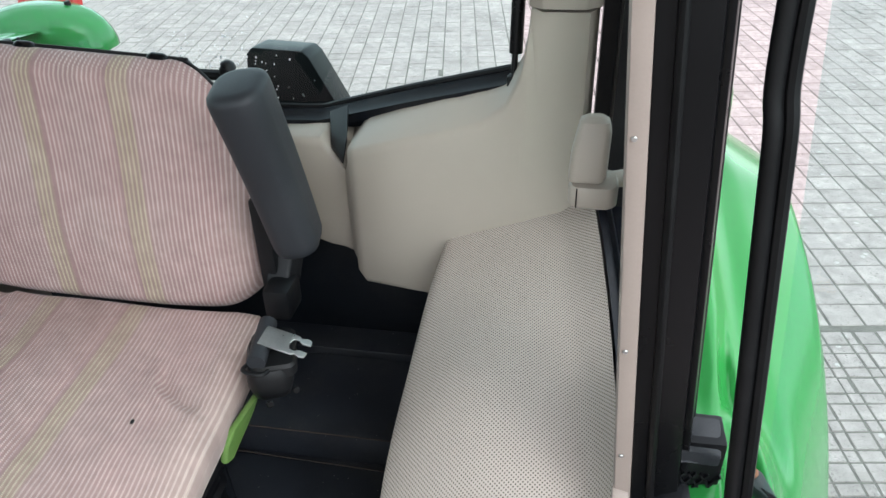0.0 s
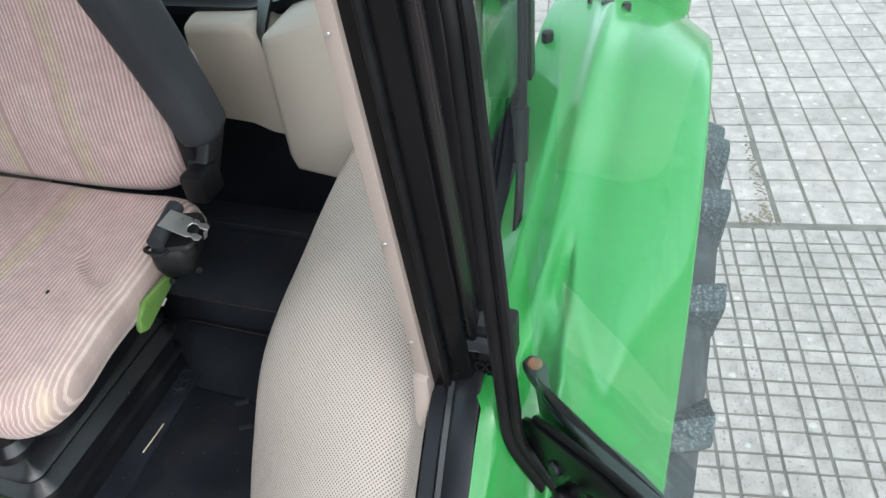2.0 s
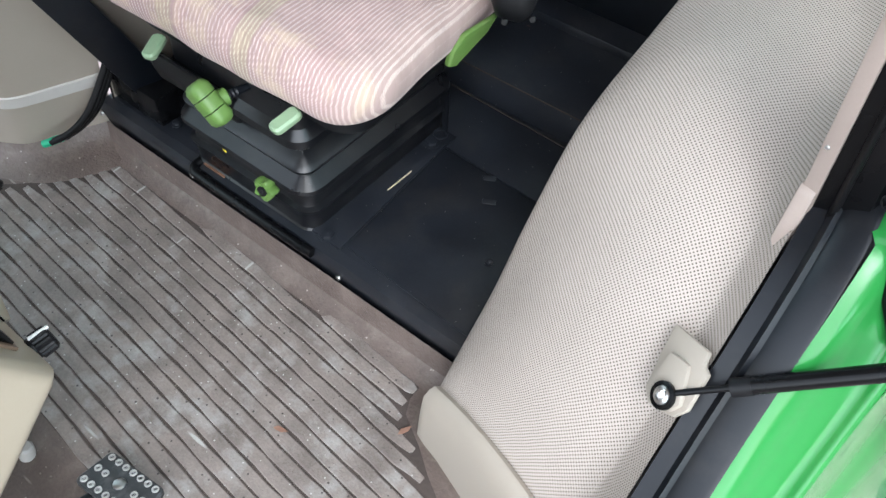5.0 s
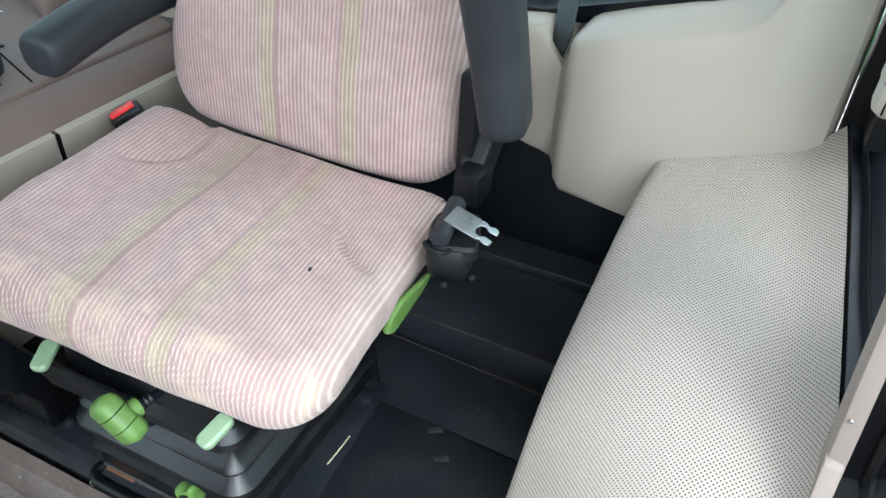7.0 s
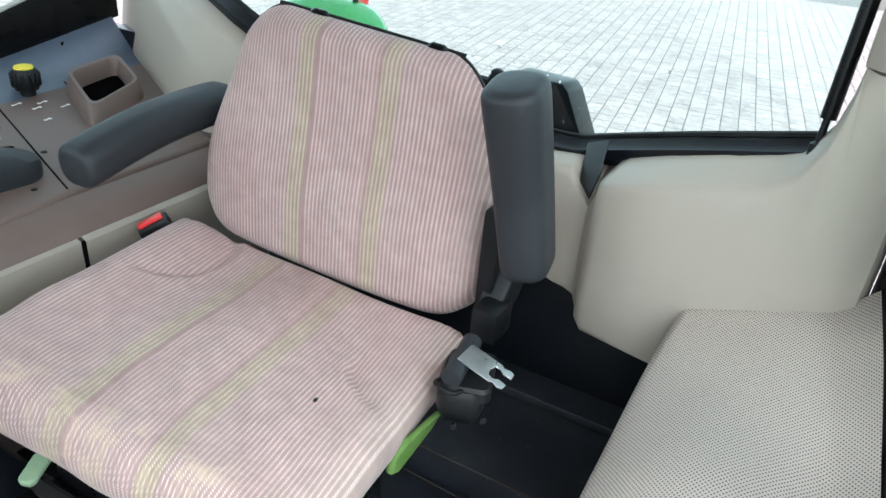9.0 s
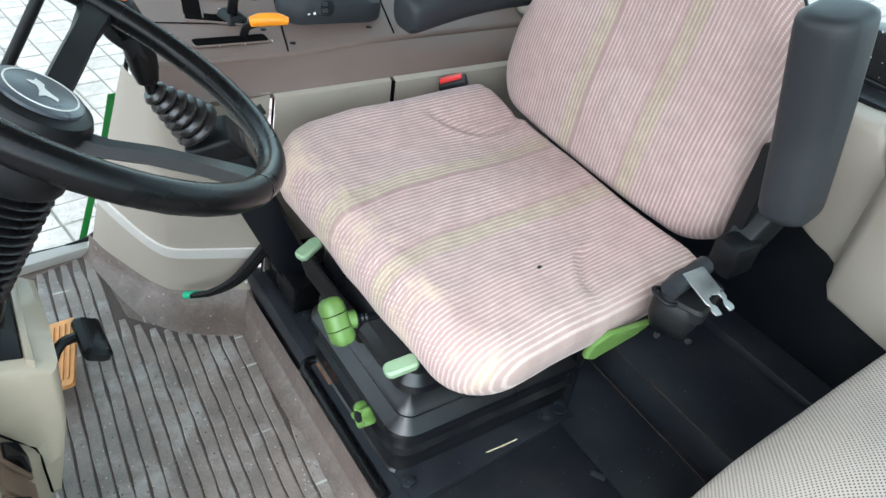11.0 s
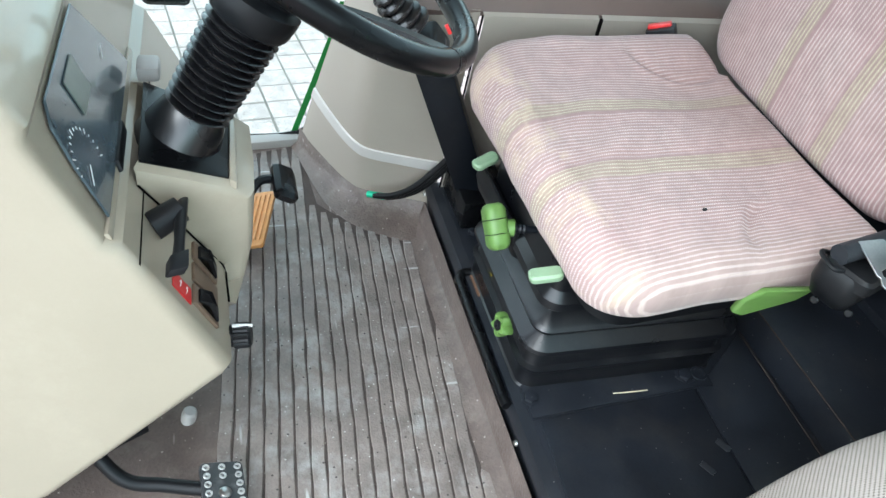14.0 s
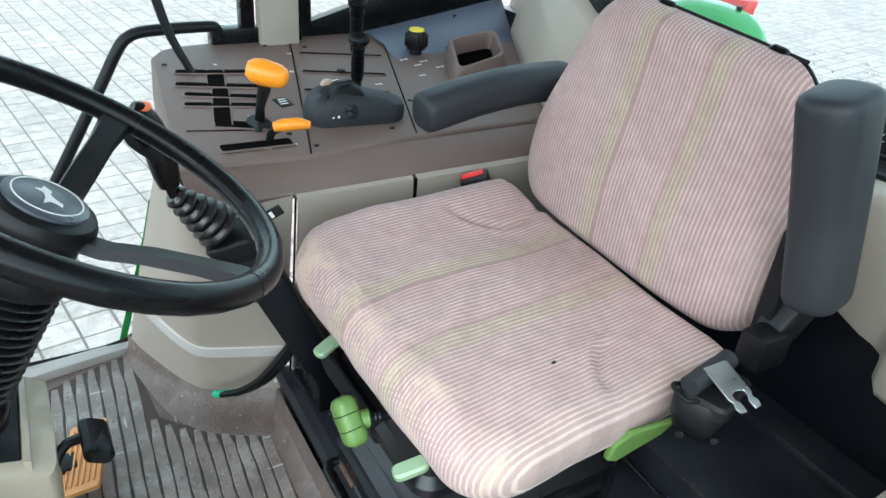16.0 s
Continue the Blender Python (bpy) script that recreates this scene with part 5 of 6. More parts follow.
def stadium(a, b, r, h):
    """The outline of a straight groove of half width r with rounded corners."""
    a, b = on(*a, h), on(*b, h)
    d = (b - a).normalized()
    s = d.cross(Vector((0, 0, 1))).normalized()
    half = (b - a).length / 2 + r - 0.006
    return [(a + b) / 2 + d * x + s * y for x, y in rrect(half, r, min(r * 0.8, 0.006), 4)]


for a, b, w in (((-0.830, -0.116), (-0.802, 0.028), 0.021), ((-0.777, -0.128), (-0.738, 0.013), 0.020), ((-0.733, -0.123), (-0.697, -0.005), 0.019), ((-0.694, -0.133), (-0.664, -0.012), 0.018),
                ((-0.815, -0.050), (-0.760, -0.062), 0.030), ((-0.735, -0.062), (-0.600, -0.094), 0.028), ((-0.610, -0.095), (-0.583, -0.020), 0.030),
                ((-0.874, 0.142), (-0.829, 0.311), 0.012), ((-0.787, 0.116), (-0.739, 0.278), 0.012), ((-0.706, 0.090), (-0.659, 0.250), 0.012), ((-0.528, -0.111), (-0.524, -0.008), 0.027)):
    hole = part("slot", slot(a, b, w), HOLE, console, smooth=False)
    rim = 0.0022 if w < 0.013 else 0.0032
    part("slot_rim", skin([stadium(a, b, w / 2 + o, h) for o, h in ((rim, -0.0002), (rim * 0.8, 0.0016), (rim * 0.25, 0.0020), (0.0, 0.0012))], True), BROWN, hole, angle=60)
for a, b in (((-0.944, 0.145), (-0.472, 0.016)), ((-0.966, 0.369), (-0.492, 0.224)), ((-0.905, 0.50), (-0.60, 0.41)), ((-0.60, -0.16), (-0.56, 0.03))):
    part("seam", slot(a, b, 0.0022, 0.0004), HOLE, console, smooth=False)
for x, y in ((-0.868, -0.133), (-0.925, 0.085), (-0.905, 0.165), (-0.55, 0.005), (-0.50, 0.035), (-0.525, 0.19), (-0.93, 0.41), (-0.62, 0.275)):
    part("screw", screw(on(x, y), (0, 0, 1), 0.005, 0.002), BLACK, console)
for x, y, l, a in ((-0.802, 0.352, 0.020, 20), (-0.786, 0.392, 0.020, 20), (-0.770, 0.370, 0.018, 20), (-0.752, 0.415, 0.020, 20), (-0.72, 0.355, 0.014, 20), (-0.735, 0.165, 0.016, 15), (-0.728, 0.195, 0.018, 15), (-0.70, 0.245, 0.014, 15),
                   (-0.515, -0.085, 0.007, 0), (-0.512, -0.045, 0.008, 0), (-0.513, 0.002, 0.007, 0), (-0.85, -0.04, 0.006, 0), (-0.625, -0.04, 0.006, 0), (-0.875, 0.12, 0.008, 0), (-0.79, 0.095, 0.008, 0)):
    bits = [box((0.0022, l * 0.55, 0.0008), Matrix.Translation((0, -l * 0.1, 0)), 0), box((0.0055, l * 0.22, 0.0008), Matrix.Translation((0.001, l * 0.38, 0)), 0), box((0.0050, l * 0.15, 0.0008), Matrix.Translation((-0.001, -l * 0.42, 0)), 0)]
    part("marking", moved(joined(*bits), pose(*on(x, y, 0.0008), 0, 7, a)), WHITE, console, smooth=False)
lab = part("label", box((0.034, 0.026, 0.001), pose(*on(-0.665, 0.034, 0.001), 0, 7, 12), 0), BLACK, console, "small black label with white bars", smooth=False)
for k in range(3):
    part("bar", box((0.003, 0.016, 0.0006), pose(*on(-0.675 + 0.009 * k, 0.034, 0.002), 0, 7, 12), 0), WHITE, lab, smooth=False)

lev = part("range_lever", tube([on(-0.592, -0.033), on(-0.56, -0.04, 0.05), (-0.487, -0.054, 1.615)], [0.011, 0.008, 0.011], 10, 4, squash=0.7), BLACK, console, "black lever with an orange knob")
part("knob", lathe([(0.001, -0.033), (0.011, -0.031), (0.018, -0.022), (0.0205, -0.008), (0.019, 0.008), (0.018, 0.018), (0.014, 0.027), (0.007, 0.031), (0.001, 0.032)], (-0.468, -0.054, 1.643), (0.42, 0.88, -0.22), 22), ORANGE, lev, "orange plastic knob")
part("gaiter", moved(slab(0.022, 0.018, 0.006, [(0, 0), (0.003, 0.010), (0.010, 0.016)]), pose(*on(-0.592, -0.033), 0, 7, 10)), BLACK, lev)
lev = part("creeper_lever", tube([on(-0.534, -0.036), on(-0.522, -0.034, 0.022), (-0.492, -0.026, 1.545)], 0.007, 8, 4, squash=0.6), BLACK, console, "short black lever with an orange knob")
part("knob", tube([(-0.486, -0.042, 1.549), (-0.480, -0.028, 1.553), (-0.472, -0.004, 1.555), (-0.467, 0.012, 1.553)], [0.0075, 0.0105, 0.0100, 0.006], 14, 5), ORANGE, lev, "orange plastic knob")
lev = part("valve_lever", tube([on(-0.673, 0.185), (-0.654, 0.177, 1.552), (-0.648, 0.174, 1.565), (-0.612, 0.160, 1.632)], [0.0085, 0.0085, 0.0125, 0.0115], 12, 4), SHINY, console, "black lever with a cupped top")
part("cup", lathe([(0.008, -0.014), (0.016, -0.004), (0.0195, 0.004), (0.018, 0.008), (0.012, 0.004), (0.001, 0.003)], (-0.606, 0.157, 1.642), (0.35, -0.1, 0.9), 20), SHINY, lev)
lev = part("valve_lever", tube([on(-0.752, 0.215), (-0.734, 0.208, 1.578), (-0.725, 0.205, 1.60), (-0.690, 0.190, 1.668)], [0.0085, 0.0085, 0.0125, 0.0125], 12, 4), SHINY, console, "black lever with a ribbed grip")
part("grip", lathe([(0.011, -0.020), (0.015, -0.010), (0.013, 0.0), (0.018, 0.010), (0.019, 0.018), (0.012, 0.024), (0.001, 0.025)], (-0.682, 0.187, 1.682), (0.4, -0.15, 0.9), 18), SHINY, lev)
part("throttle_lever", tube([on(-0.820, -0.092), (-0.838, -0.125, 1.62), (-0.850, -0.152, 1.74), (-0.86, -0.18, 1.86)], [0.008, 0.0095, 0.011, 0.012], 10, 5, squash=0.7), BLACK, console, "tall black throttle lever")
for x, y in ((-0.765, 0.19), (-0.685, 0.16)):
    part("slider", box((0.012, 0.014, 0.008), pose(*on(x, y, 0.004), 0, 7, 15), 0.002), BLACK, console)

pod = part("control_pod", skin([[Vector((x * k, y * k2 + oy, h)) for x, y in rrect(0.044, 0.092, 0.034, 6)] for k, k2, oy, h in ((1.0, 1.0, 0, -0.004), (1.02, 1.01, 0, 0.010), (0.96, 0.97, 0.004, 0.028), (0.78, 0.86, 0.012, 0.040), (0.4, 0.5, 0.02, 0.045))], True, True), FOAM, console, "black rounded control pod", local=False)
pod.matrix_basis = console.matrix_world.inverted() @ pose(*on(-0.588, 0.142), 0, 7, -8)
pod.data.transform(console.matrix_world)
for q in pod.data.vertices:
    # higher round the wheel, low and narrow towards the tail
    if q.co.z > 0.005:
        q.co.z *= 1.30 - 6.0 * max(0.0, q.co.y + 0.02)
    q.co.x *= 1 - 2.2 * max(0.0, q.co.y)
part("thumb_wheel", moved(lathe([(0.020, -0.020), (0.034, -0.017), (0.037, -0.013), (0.037, -0.003), (0.035, -0.001), (0.035, 0.001), (0.037, 0.003), (0.037, 0.013), (0.034, 0.017), (0.020, 0.020)], (0, 0, 0), (1, 0, 0), 36), Matrix.Translation((0.004, -0.020, 0.032))), BLACK, pod, "black grooved wheel", local=True)
part("dial", moved(lathe([(0.011, -0.006), (0.013, -0.004), (0.013, 0.004), (0.011, 0.006)], (0, 0, 0), (1, 0, 0), 22), Matrix.Translation((-0.022, -0.046, 0.050))), mat("tan_plastic", (0.42, 0.32, 0.22), 0.5), pod, "tan ribbed dial", local=True)
part("front_flap", moved(slab(0.017, 0.020, 0.005, [(0, 0), (0, 0.006), (0.004, 0.009)]), pose(0.010, -0.066, 0.040, 42, 10, 0)), BLACK, pod, local=True)
part("button_ring", moved(slab(0.015, 0.017, 0.013, [(0, -0.004), (0, 0.001), (0.002, 0.002)]), pose(0.040, -0.022, 0.030, 0, 58, 0)), BLACK, pod, local=True)
for dx in (-0.0055, 0.0055):
    part("button_gap", moved(box((0.0095, 0.0125, 0.002), Matrix.Translation((dx, 0, 0.002)), 0), pose(0.040, -0.022, 0.030, 0, 58, 0)), HOLE, pod, local=True, smooth=False)
    part("button", moved(box((0.0075, 0.0105, 0.003), Matrix.Translation((dx, 0, 0.0028)), 0.0006), pose(0.040, -0.022, 0.030, 0, 58, 0)), FOAM, pod, local=True)
for y in (-0.050, -0.040):
    part("marking", box((0.006, 0.004, 0.0006), pose(0.043, y, 0.022, 0, 66, 0), 0), WHITE, pod, local=True, smooth=False)

rot = part("rotary_knob", lathe([(0.014, 0), (0.014, 0.010), (0.021, 0.012), (0.023, 0.020), (0.023, 0.044), (0.020, 0.050), (0.017, 0.051)], on(-0.829, 0.395), (0, 0, 1), 24), BLACK, console, "black ribbed knob with a yellow cap")
part("cap", lathe([(0.017, 0), (0.016, 0.004), (0.001, 0.005)], on(-0.829, 0.395, 0.051), (0, 0, 1), 24), YELLOW, rot, "yellow cap")
for k in range(18):
    a = 2 * math.pi * k / 18
    part("flute", box((0.005, 0.005, 0.026), pose(-0.829 + 0.0235 * math.cos(a), 0.395 + 0.0235 * math.sin(a), cz(-0.829) + 0.031, 0, 0, math.degrees(a)), 0.0015, 1), BLACK, rot)
TR = [(-0.815, 0.47), (-0.845, 0.612), (-0.71, 0.554), (-0.655, 0.40)]
tcx, tcy = sum(q[0] for q in TR) / 4, sum(q[1] for q in TR) / 4


def tray_ring(k, h, r=0.03):
    """The tray's outline with rounded corners, drawn in or out about its middle."""
    pts = []
    for i, (x, y) in enumerate(TR):
        p, a, b = Vector((x, y)), Vector(TR[i - 1]), Vector(TR[(i + 1) % 4])
        s, e = p + (a - p).normalized() * r, p + (b - p).normalized() * r
        for t in (0, 0.25, 0.5, 0.75, 1):
            q = s * (1 - t) ** 2 + p * 2 * t * (1 - t) + e * t * t
            pts.append(on(tcx + (q.x - tcx) * k, tcy + (q.y - tcy) * k, h))
    return pts


tray = part("tray", skin([tray_ring(k, h) for k, h in ((1.16, -0.002), (1.12, 0.012), (1.06, 0.029), (1.045, 0.030), (1.03, 0.033), (1.0, 0.036), (0.90, 0.035), (0.86, 0.030), (0.78, 0.001))], True), BROWN, console, "open brown storage tray")
# Floor coloured near-black to paint the shade down in the tray.
part("tray_floor", skin([tray_ring(0.80, 0.0015), tray_ring(0.05, 0.0015)], True, True), HOLE, tray, smooth=False)

# ---- beige panel below the console, corner cover ----
side = thing("side_panel", (-0.45, 0.2, FZ), "beige plastic panel below the side console", "side panel")
part("upper_panel", skin([[(-0.432, y, 1.452), (-0.424, y, 1.448), (-0.424, y, 1.42), (-0.450, y, 1.25), (-0.500, y, 0.95)] for y in (-0.028, 0.08, 0.185)]), BEIGE, side)
part("lid", skin([[(-0.430, y, 1.454), (-0.419, y, 1.449), (-0.419, y, 1.42), (-0.446, y, 1.25), (-0.49, y, 1.0)] for y in (0.190, 0.35, 0.62)]), BEIGE, side, "hinged beige lid")
part("lid_seam", span((-0.424, 0.185, 1.2), (-0.419, 0.190, 1.45), 0.0), HOLE, side)
part("panel_seam", skin([[(-0.422, -0.033, 1.45), (-0.422, -0.029, 1.45)], [(-0.448, -0.033, 1.25), (-0.448, -0.029, 1.25)], [(-0.498, -0.033, 0.95), (-0.498, -0.029, 0.95)]]), HOLE, side, smooth=False)
corner = thing("corner_cover", (-0.55, -0.2, FZ), "tapered beige plastic cover with a pale stripe", "cover")
FOOT = [(-0.80, -0.283), (-0.75, -0.265), (-0.66, -0.228), (-0.605, -0.197), (-0.578, -0.170), (-0.545, -0.10), (-0.512, -0.032)]
HEAD = [(-0.59, -0.215), (-0.565, -0.214), (-0.525, -0.208), (-0.475, -0.199), (-0.452, -0.172), (-0.438, -0.11), (-0.432, -0.032)]
FLARE = [(-0.80, -0.302), (-0.745, -0.288), (-0.625, -0.260), (-0.560, -0.236), (-0.500, -0.190), (-0.452, -0.108), (-0.428, -0.032)]
lower, upper, flare = (spline([(x, y, 0) for x, y in line], 4) for line in (FOOT, HEAD, FLARE))


def cover_at(i, z):
    """A point on the cover above the i-th place of its foot."""
    return lower[i].lerp(upper[i], ((z - 0.945) / 0.51) ** 1.1) + Vector((0, 0, z))


part("shell", skin([[cover_at(i, z) for z in (0.946, 1.0, 1.05, 1.10, 1.15, 1.22, 1.32, 1.455)] for i in range(len(lower))]), BEIGE, corner, angle=50)
rows = []
for i in range(len(lower)):
    nx = lower[min(i + 1, len(lower) - 1)] - lower[max(i - 1, 0)]
    nx = Vector((nx.y, -nx.x, 0)).normalized()
    zc = 1.090 + 0.033 * max(0.0, (lower[i].x + 0.58) / -0.22)
    rows.append([cover_at(i, zc + dz) + nx * o for dz, o in ((-0.014, -0.001), (-0.012, 0.004), (0.012, 0.004), (0.014, -0.001))])
part("stripe", skin(rows), STRIPEG, corner, "pale grey raised stripe")
part("mat_upstand", skin([[f.lerp(p, t) + Vector((0, 0, FZ + h)) for t, h in ((-0.06, 0.0006), (0.12, 0.004), (0.38, 0.008), (0.66, 0.016), (0.86, 0.030), (0.98, 0.052), (1.04, 0.054))] for f, p in zip(flare, lower)]), MATB, floor)
part("mat_upstand", skin([[(x, -0.092, FZ + 0.001), (x, -0.075, FZ + 0.004), (x, -0.060, FZ + 0.015), (x, -0.053, FZ + 0.06)] for x in (-0.50, -0.2, 0.1, 0.38)]), MATB, floor)
for i, o in enumerate((0.0, 0.014, 0.026)):
    h = thing("hose", (-0.52, -0.12 + o, 0.99), "thin black hose with a green end clip", "hose", "hoses beside the seat")
    pts = [(-0.523 + 0.004 * i, -0.158 + o, 0.998), (-0.498, -0.126 + o, 1.016), (-0.478, -0.09 + o * 0.8, 1.050), (-0.474, -0.046 + o * 0.7, 1.10), (-0.468, -0.015 + o * 0.5, 1.15), (-0.462, 0.0, 1.20)]
    part("line", tube(pts, 0.0065, 10, 6), RUBBER, h)
    if i < 2:
        part("end_clip", tube([(-0.534 + 0.004 * i, -0.168 + o, 0.994), (-0.520 + 0.004 * i, -0.152 + o, 1.000)], 0.0075, 10, 1, False), mat("green_clip", (0.02, 0.38, 0.2), 0.4), h, "green plastic end clip")

# ---- joystick on its black post ----
joy = thing("joystick", (-0.40, -0.02, PZ), "black joystick with rubber gaiter on a slanted steel post", "joystick")
P0, P1 = Vector((-0.405, 0.015, PZ + 0.04)), Vector((-0.362, -0.138, 1.425))
ax = (P1 - P0).normalized()
sx = Vector((0.25, 1, 0)).normalized()
sx = (sx - ax * sx.dot(ax)).normalized()
sy = ax.cross(sx).normalized()
part("post", prism([P0 + sx * a * 0.030 + sy * b * 0.014 for a, b in ((1, 1), (-1, 1), (-1, -1), (1, -1))], P1 - P0, 0.003), STEEL, joy)
part("foot_box", span((-0.50, -0.025, PZ + 0.002), (-0.345, 0.075, PZ + 0.065), 0.006), SHINY, joy)
for k, f in enumerate((0.25, 0.72, 0.90)):
    part("screw", screw(P0.lerp(P1, f) - sx * 0.030 + sy * 0.004, -sx, 0.004, 0.003), CHROME, joy)
G0, G1 = Vector((-0.361, -0.168, 1.455)), Vector((-0.360, -0.229, 1.522))
gd = (G1 - G0)
part("collar", prism([P1 + sx * a * 0.034 + sy * b * 0.030 - ax * 0.02 for a, b in ((1, 1), (-1, 1), (-1, -1), (1, -1))], (G0 - P1) * 0.9 + ax * 0.01, 0.008, 3), BLACK, joy, "black square gaiter base")
ribs = []
for k in range(6):
    r = 0.036 - 0.0036 * k
    h = gd.length * k / 6
    ribs += [(r - 0.006, h), (r, h + gd.length * 0.05), (r, h + gd.length * 0.09), (r - 0.005, h + gd.length * 0.15)]
part("gaiter", lathe(ribs, G0, gd, 22), BOOT, joy, "black ribbed rubber gaiter")
H0, H1, H2 = G1, Vector((-0.361, -0.236, 1.572)), Vector((-0.362, -0.244, 1.612))
part("stem", tube([H0 - gd * 0.05, H0.lerp(H1, 0.5)], 0.0085, 10, 1, False), SHINY, joy)
hd = part("handle", tube([H0.lerp(H1, 0.25), H0.lerp(H1, 0.6), H1, H2, H2 + Vector((0.0, -0.012, 0.026)), H2 + Vector((0, -0.022, 0.034))], [0.014, 0.018, 0.0195, 0.0185, 0.0175, 0.012], 16, 5), SHINY, joy, "black moulded handle")
part("trigger", tube([H1 + Vector((0.004, -0.014, 0.012)), H1 + Vector((0.004, -0.034, 0.034)), H2 + Vector((0.002, -0.036, 0.022))], [0.007, 0.008, 0.006], 10, 4), BLACK, hd)
part("button", lathe([(0.0115, 0), (0.0115, 0.003), (0.001, 0.005)], H2 + Vector((0.002, -0.008, 0.036)), (0.2, -0.1, 1), 16), mat("orange_red_plastic", (0.7, 0.15, 0.04), 0.35), hd, "orange push button")
part("plate", box((0.003, 0.018, 0.034), pose(*(H1 + Vector((0.016, -0.010, 0.012))), 20, 10, -20), 0.001), BLACK, hd)
tagw = thing("hanging_tag", (-0.335, -0.11, 1.46), "small red and black hanging tag with white bars", "tag")
part("card", box((0.004, 0.034, 0.016), pose(-0.330, -0.100, 1.480, 32, 0, -20), 0.001), BLACK, tagw)
part("red_part", box((0.005, 0.006, 0.0165), pose(-0.3295, -0.118, 1.469, 32, 0, -20), 0.001), RED, tagw)
for k in range(2):
    part("bar", box((0.0052, 0.005, 0.010), pose(-0.3295, -0.100 + 0.010 * k, 1.480 + 0.006 * k, 32, 0, -20), 0), WHITE, tagw)

# ---- dashboard ----
dash = thing("dashboard", (-0.12, -0.7, 1.3), "glossy cream plastic dashboard with smoked instrument panel", "dashboard")
prof = [(-0.606, 1.588), (-0.620, 1.612), (-0.68, 1.640), (-0.85, 1.66), (-1.10, 1.60), (-1.10, 1.02), (-0.74, 1.02), (-0.69, 1.045), (-0.470, 1.252), (-0.461, 1.268), (-0.553, 1.455), (-0.567, 1.462), (-0.6095, 1.575)]
DASHX0, DASHX1 = -0.40, 0.118
bm = prism([(DASHX1, y, z) for y, z in prof], (DASHX0 - DASHX1, 0, 0), 0.0)
ed = [e for e in bm.edges if all(abs(v.co.x - DASHX1) < 1e-5 for v in e.verts) and max(v.co.y for v in e.verts) > -1.0]
bmesh.ops.bevel(bm, geom=ed, offset=0.016, segments=4, profile=0.6, affect="EDGES", clamp_overlap=True)
part("body", bm, CREAM, dash, angle=35)
dpl = lambda x, s, h=0.0: Vector((x, -0.6095 + 0.0425 * s + 0.936 * h, 1.575 - 0.113 * s + 0.352 * h))      # on the cluster's slope: s 0 top to 1 foot
qpl = lambda x, s, h=0.0: Vector((x, -0.553 + 0.092 * s + 0.897 * h, 1.455 - 0.187 * s + 0.441 * h))       # on the switch panel's slope
SMOKE = mat("smoked_cluster_panel", (0.075, 0.10, 0.115), 0.2, var=0.25, scale=8, bump=0.02, coat=0.5, dirt=(0.13, 0.155, 0.165), dirt_amt=0.5)
clu = part("instrument_panel", prism([dpl(-0.150, 0.02, 0.002), dpl(0.046, 0.02, 0.002), dpl(0.068, 0.15, 0.002), dpl(0.078, 0.5, 0.002), dpl(0.082, 0.97, 0.002), dpl(-0.222, 0.97, 0.002), dpl(-0.216, 0.86, 0.002)], (0, 0.003, 0.001), 0.001, 1), SMOKE, dash, "smoked instrument panel with two dials", smooth=False)
part("bezel", joined(prism([dpl(-0.262, 0.965, 0.0), dpl(0.106, 0.965, 0.0), dpl(0.106, 1.06, 0.0), dpl(-0.262, 1.06, 0.0)], (0, 0.0045, 0.0017), 0.002)), CREAM, dash)
part("display", prism([dpl(-0.062, 0.14, 0.006), dpl(-0.006, 0.14, 0.006), dpl(-0.006, 0.46, 0.006), dpl(-0.062, 0.46, 0.006)], (0, 0.0012, 0.0005), 0), mat("grey_green_display", (0.13, 0.17, 0.15), 0.25), clu, "grey-green display", smooth=False)
for k in range(15):
    a = radians(205 - 190 * k / 14)
    c = dpl(0.048 + 0.034 * math.cos(a), 0.62 - 0.034 * math.sin(a) / 0.121, 0.0062)
    part("tick", box((0.0014, 0.006 if k % 4 == 0 else 0.003, 0.0005), Matrix.Translation(c) @ pose(0, 0, 0, 110.6) @ pose(0, 0, 0, 0, 0, math.degrees(a) + 90), 0), WHITE, clu, smooth=False)
for cx, cs, w in ((0.062, 0.66, 62), (-0.150, 0.52, 70)):
    part("needle", box((0.0013, 0.022, 0.0006), Matrix.Translation(dpl(cx, cs, 0.0065)) @ pose(0, 0, 0, 110.6) @ pose(0, 0, 0, 0, 0, w), 0), WHITE, clu, smooth=False)
part("panel_clip", prism([dpl(-0.080, 0.935, 0.004), dpl(-0.004, 0.935, 0.004), dpl(0.002, 1.03, 0.004), dpl(-0.074, 1.03, 0.004)], (0, 0.005, 0.002), 0.0015), BLACK, dash)
part("panel_seam", prism([qpl(-0.28, 0.10, 0.0002), qpl(0.112, 0.13, 0.0002), qpl(0.112, 0.138, 0.0002), qpl(-0.28, 0.108, 0.0002)], (0, 0.0006, 0.0003), 0), HOLE, dash, smooth=False)
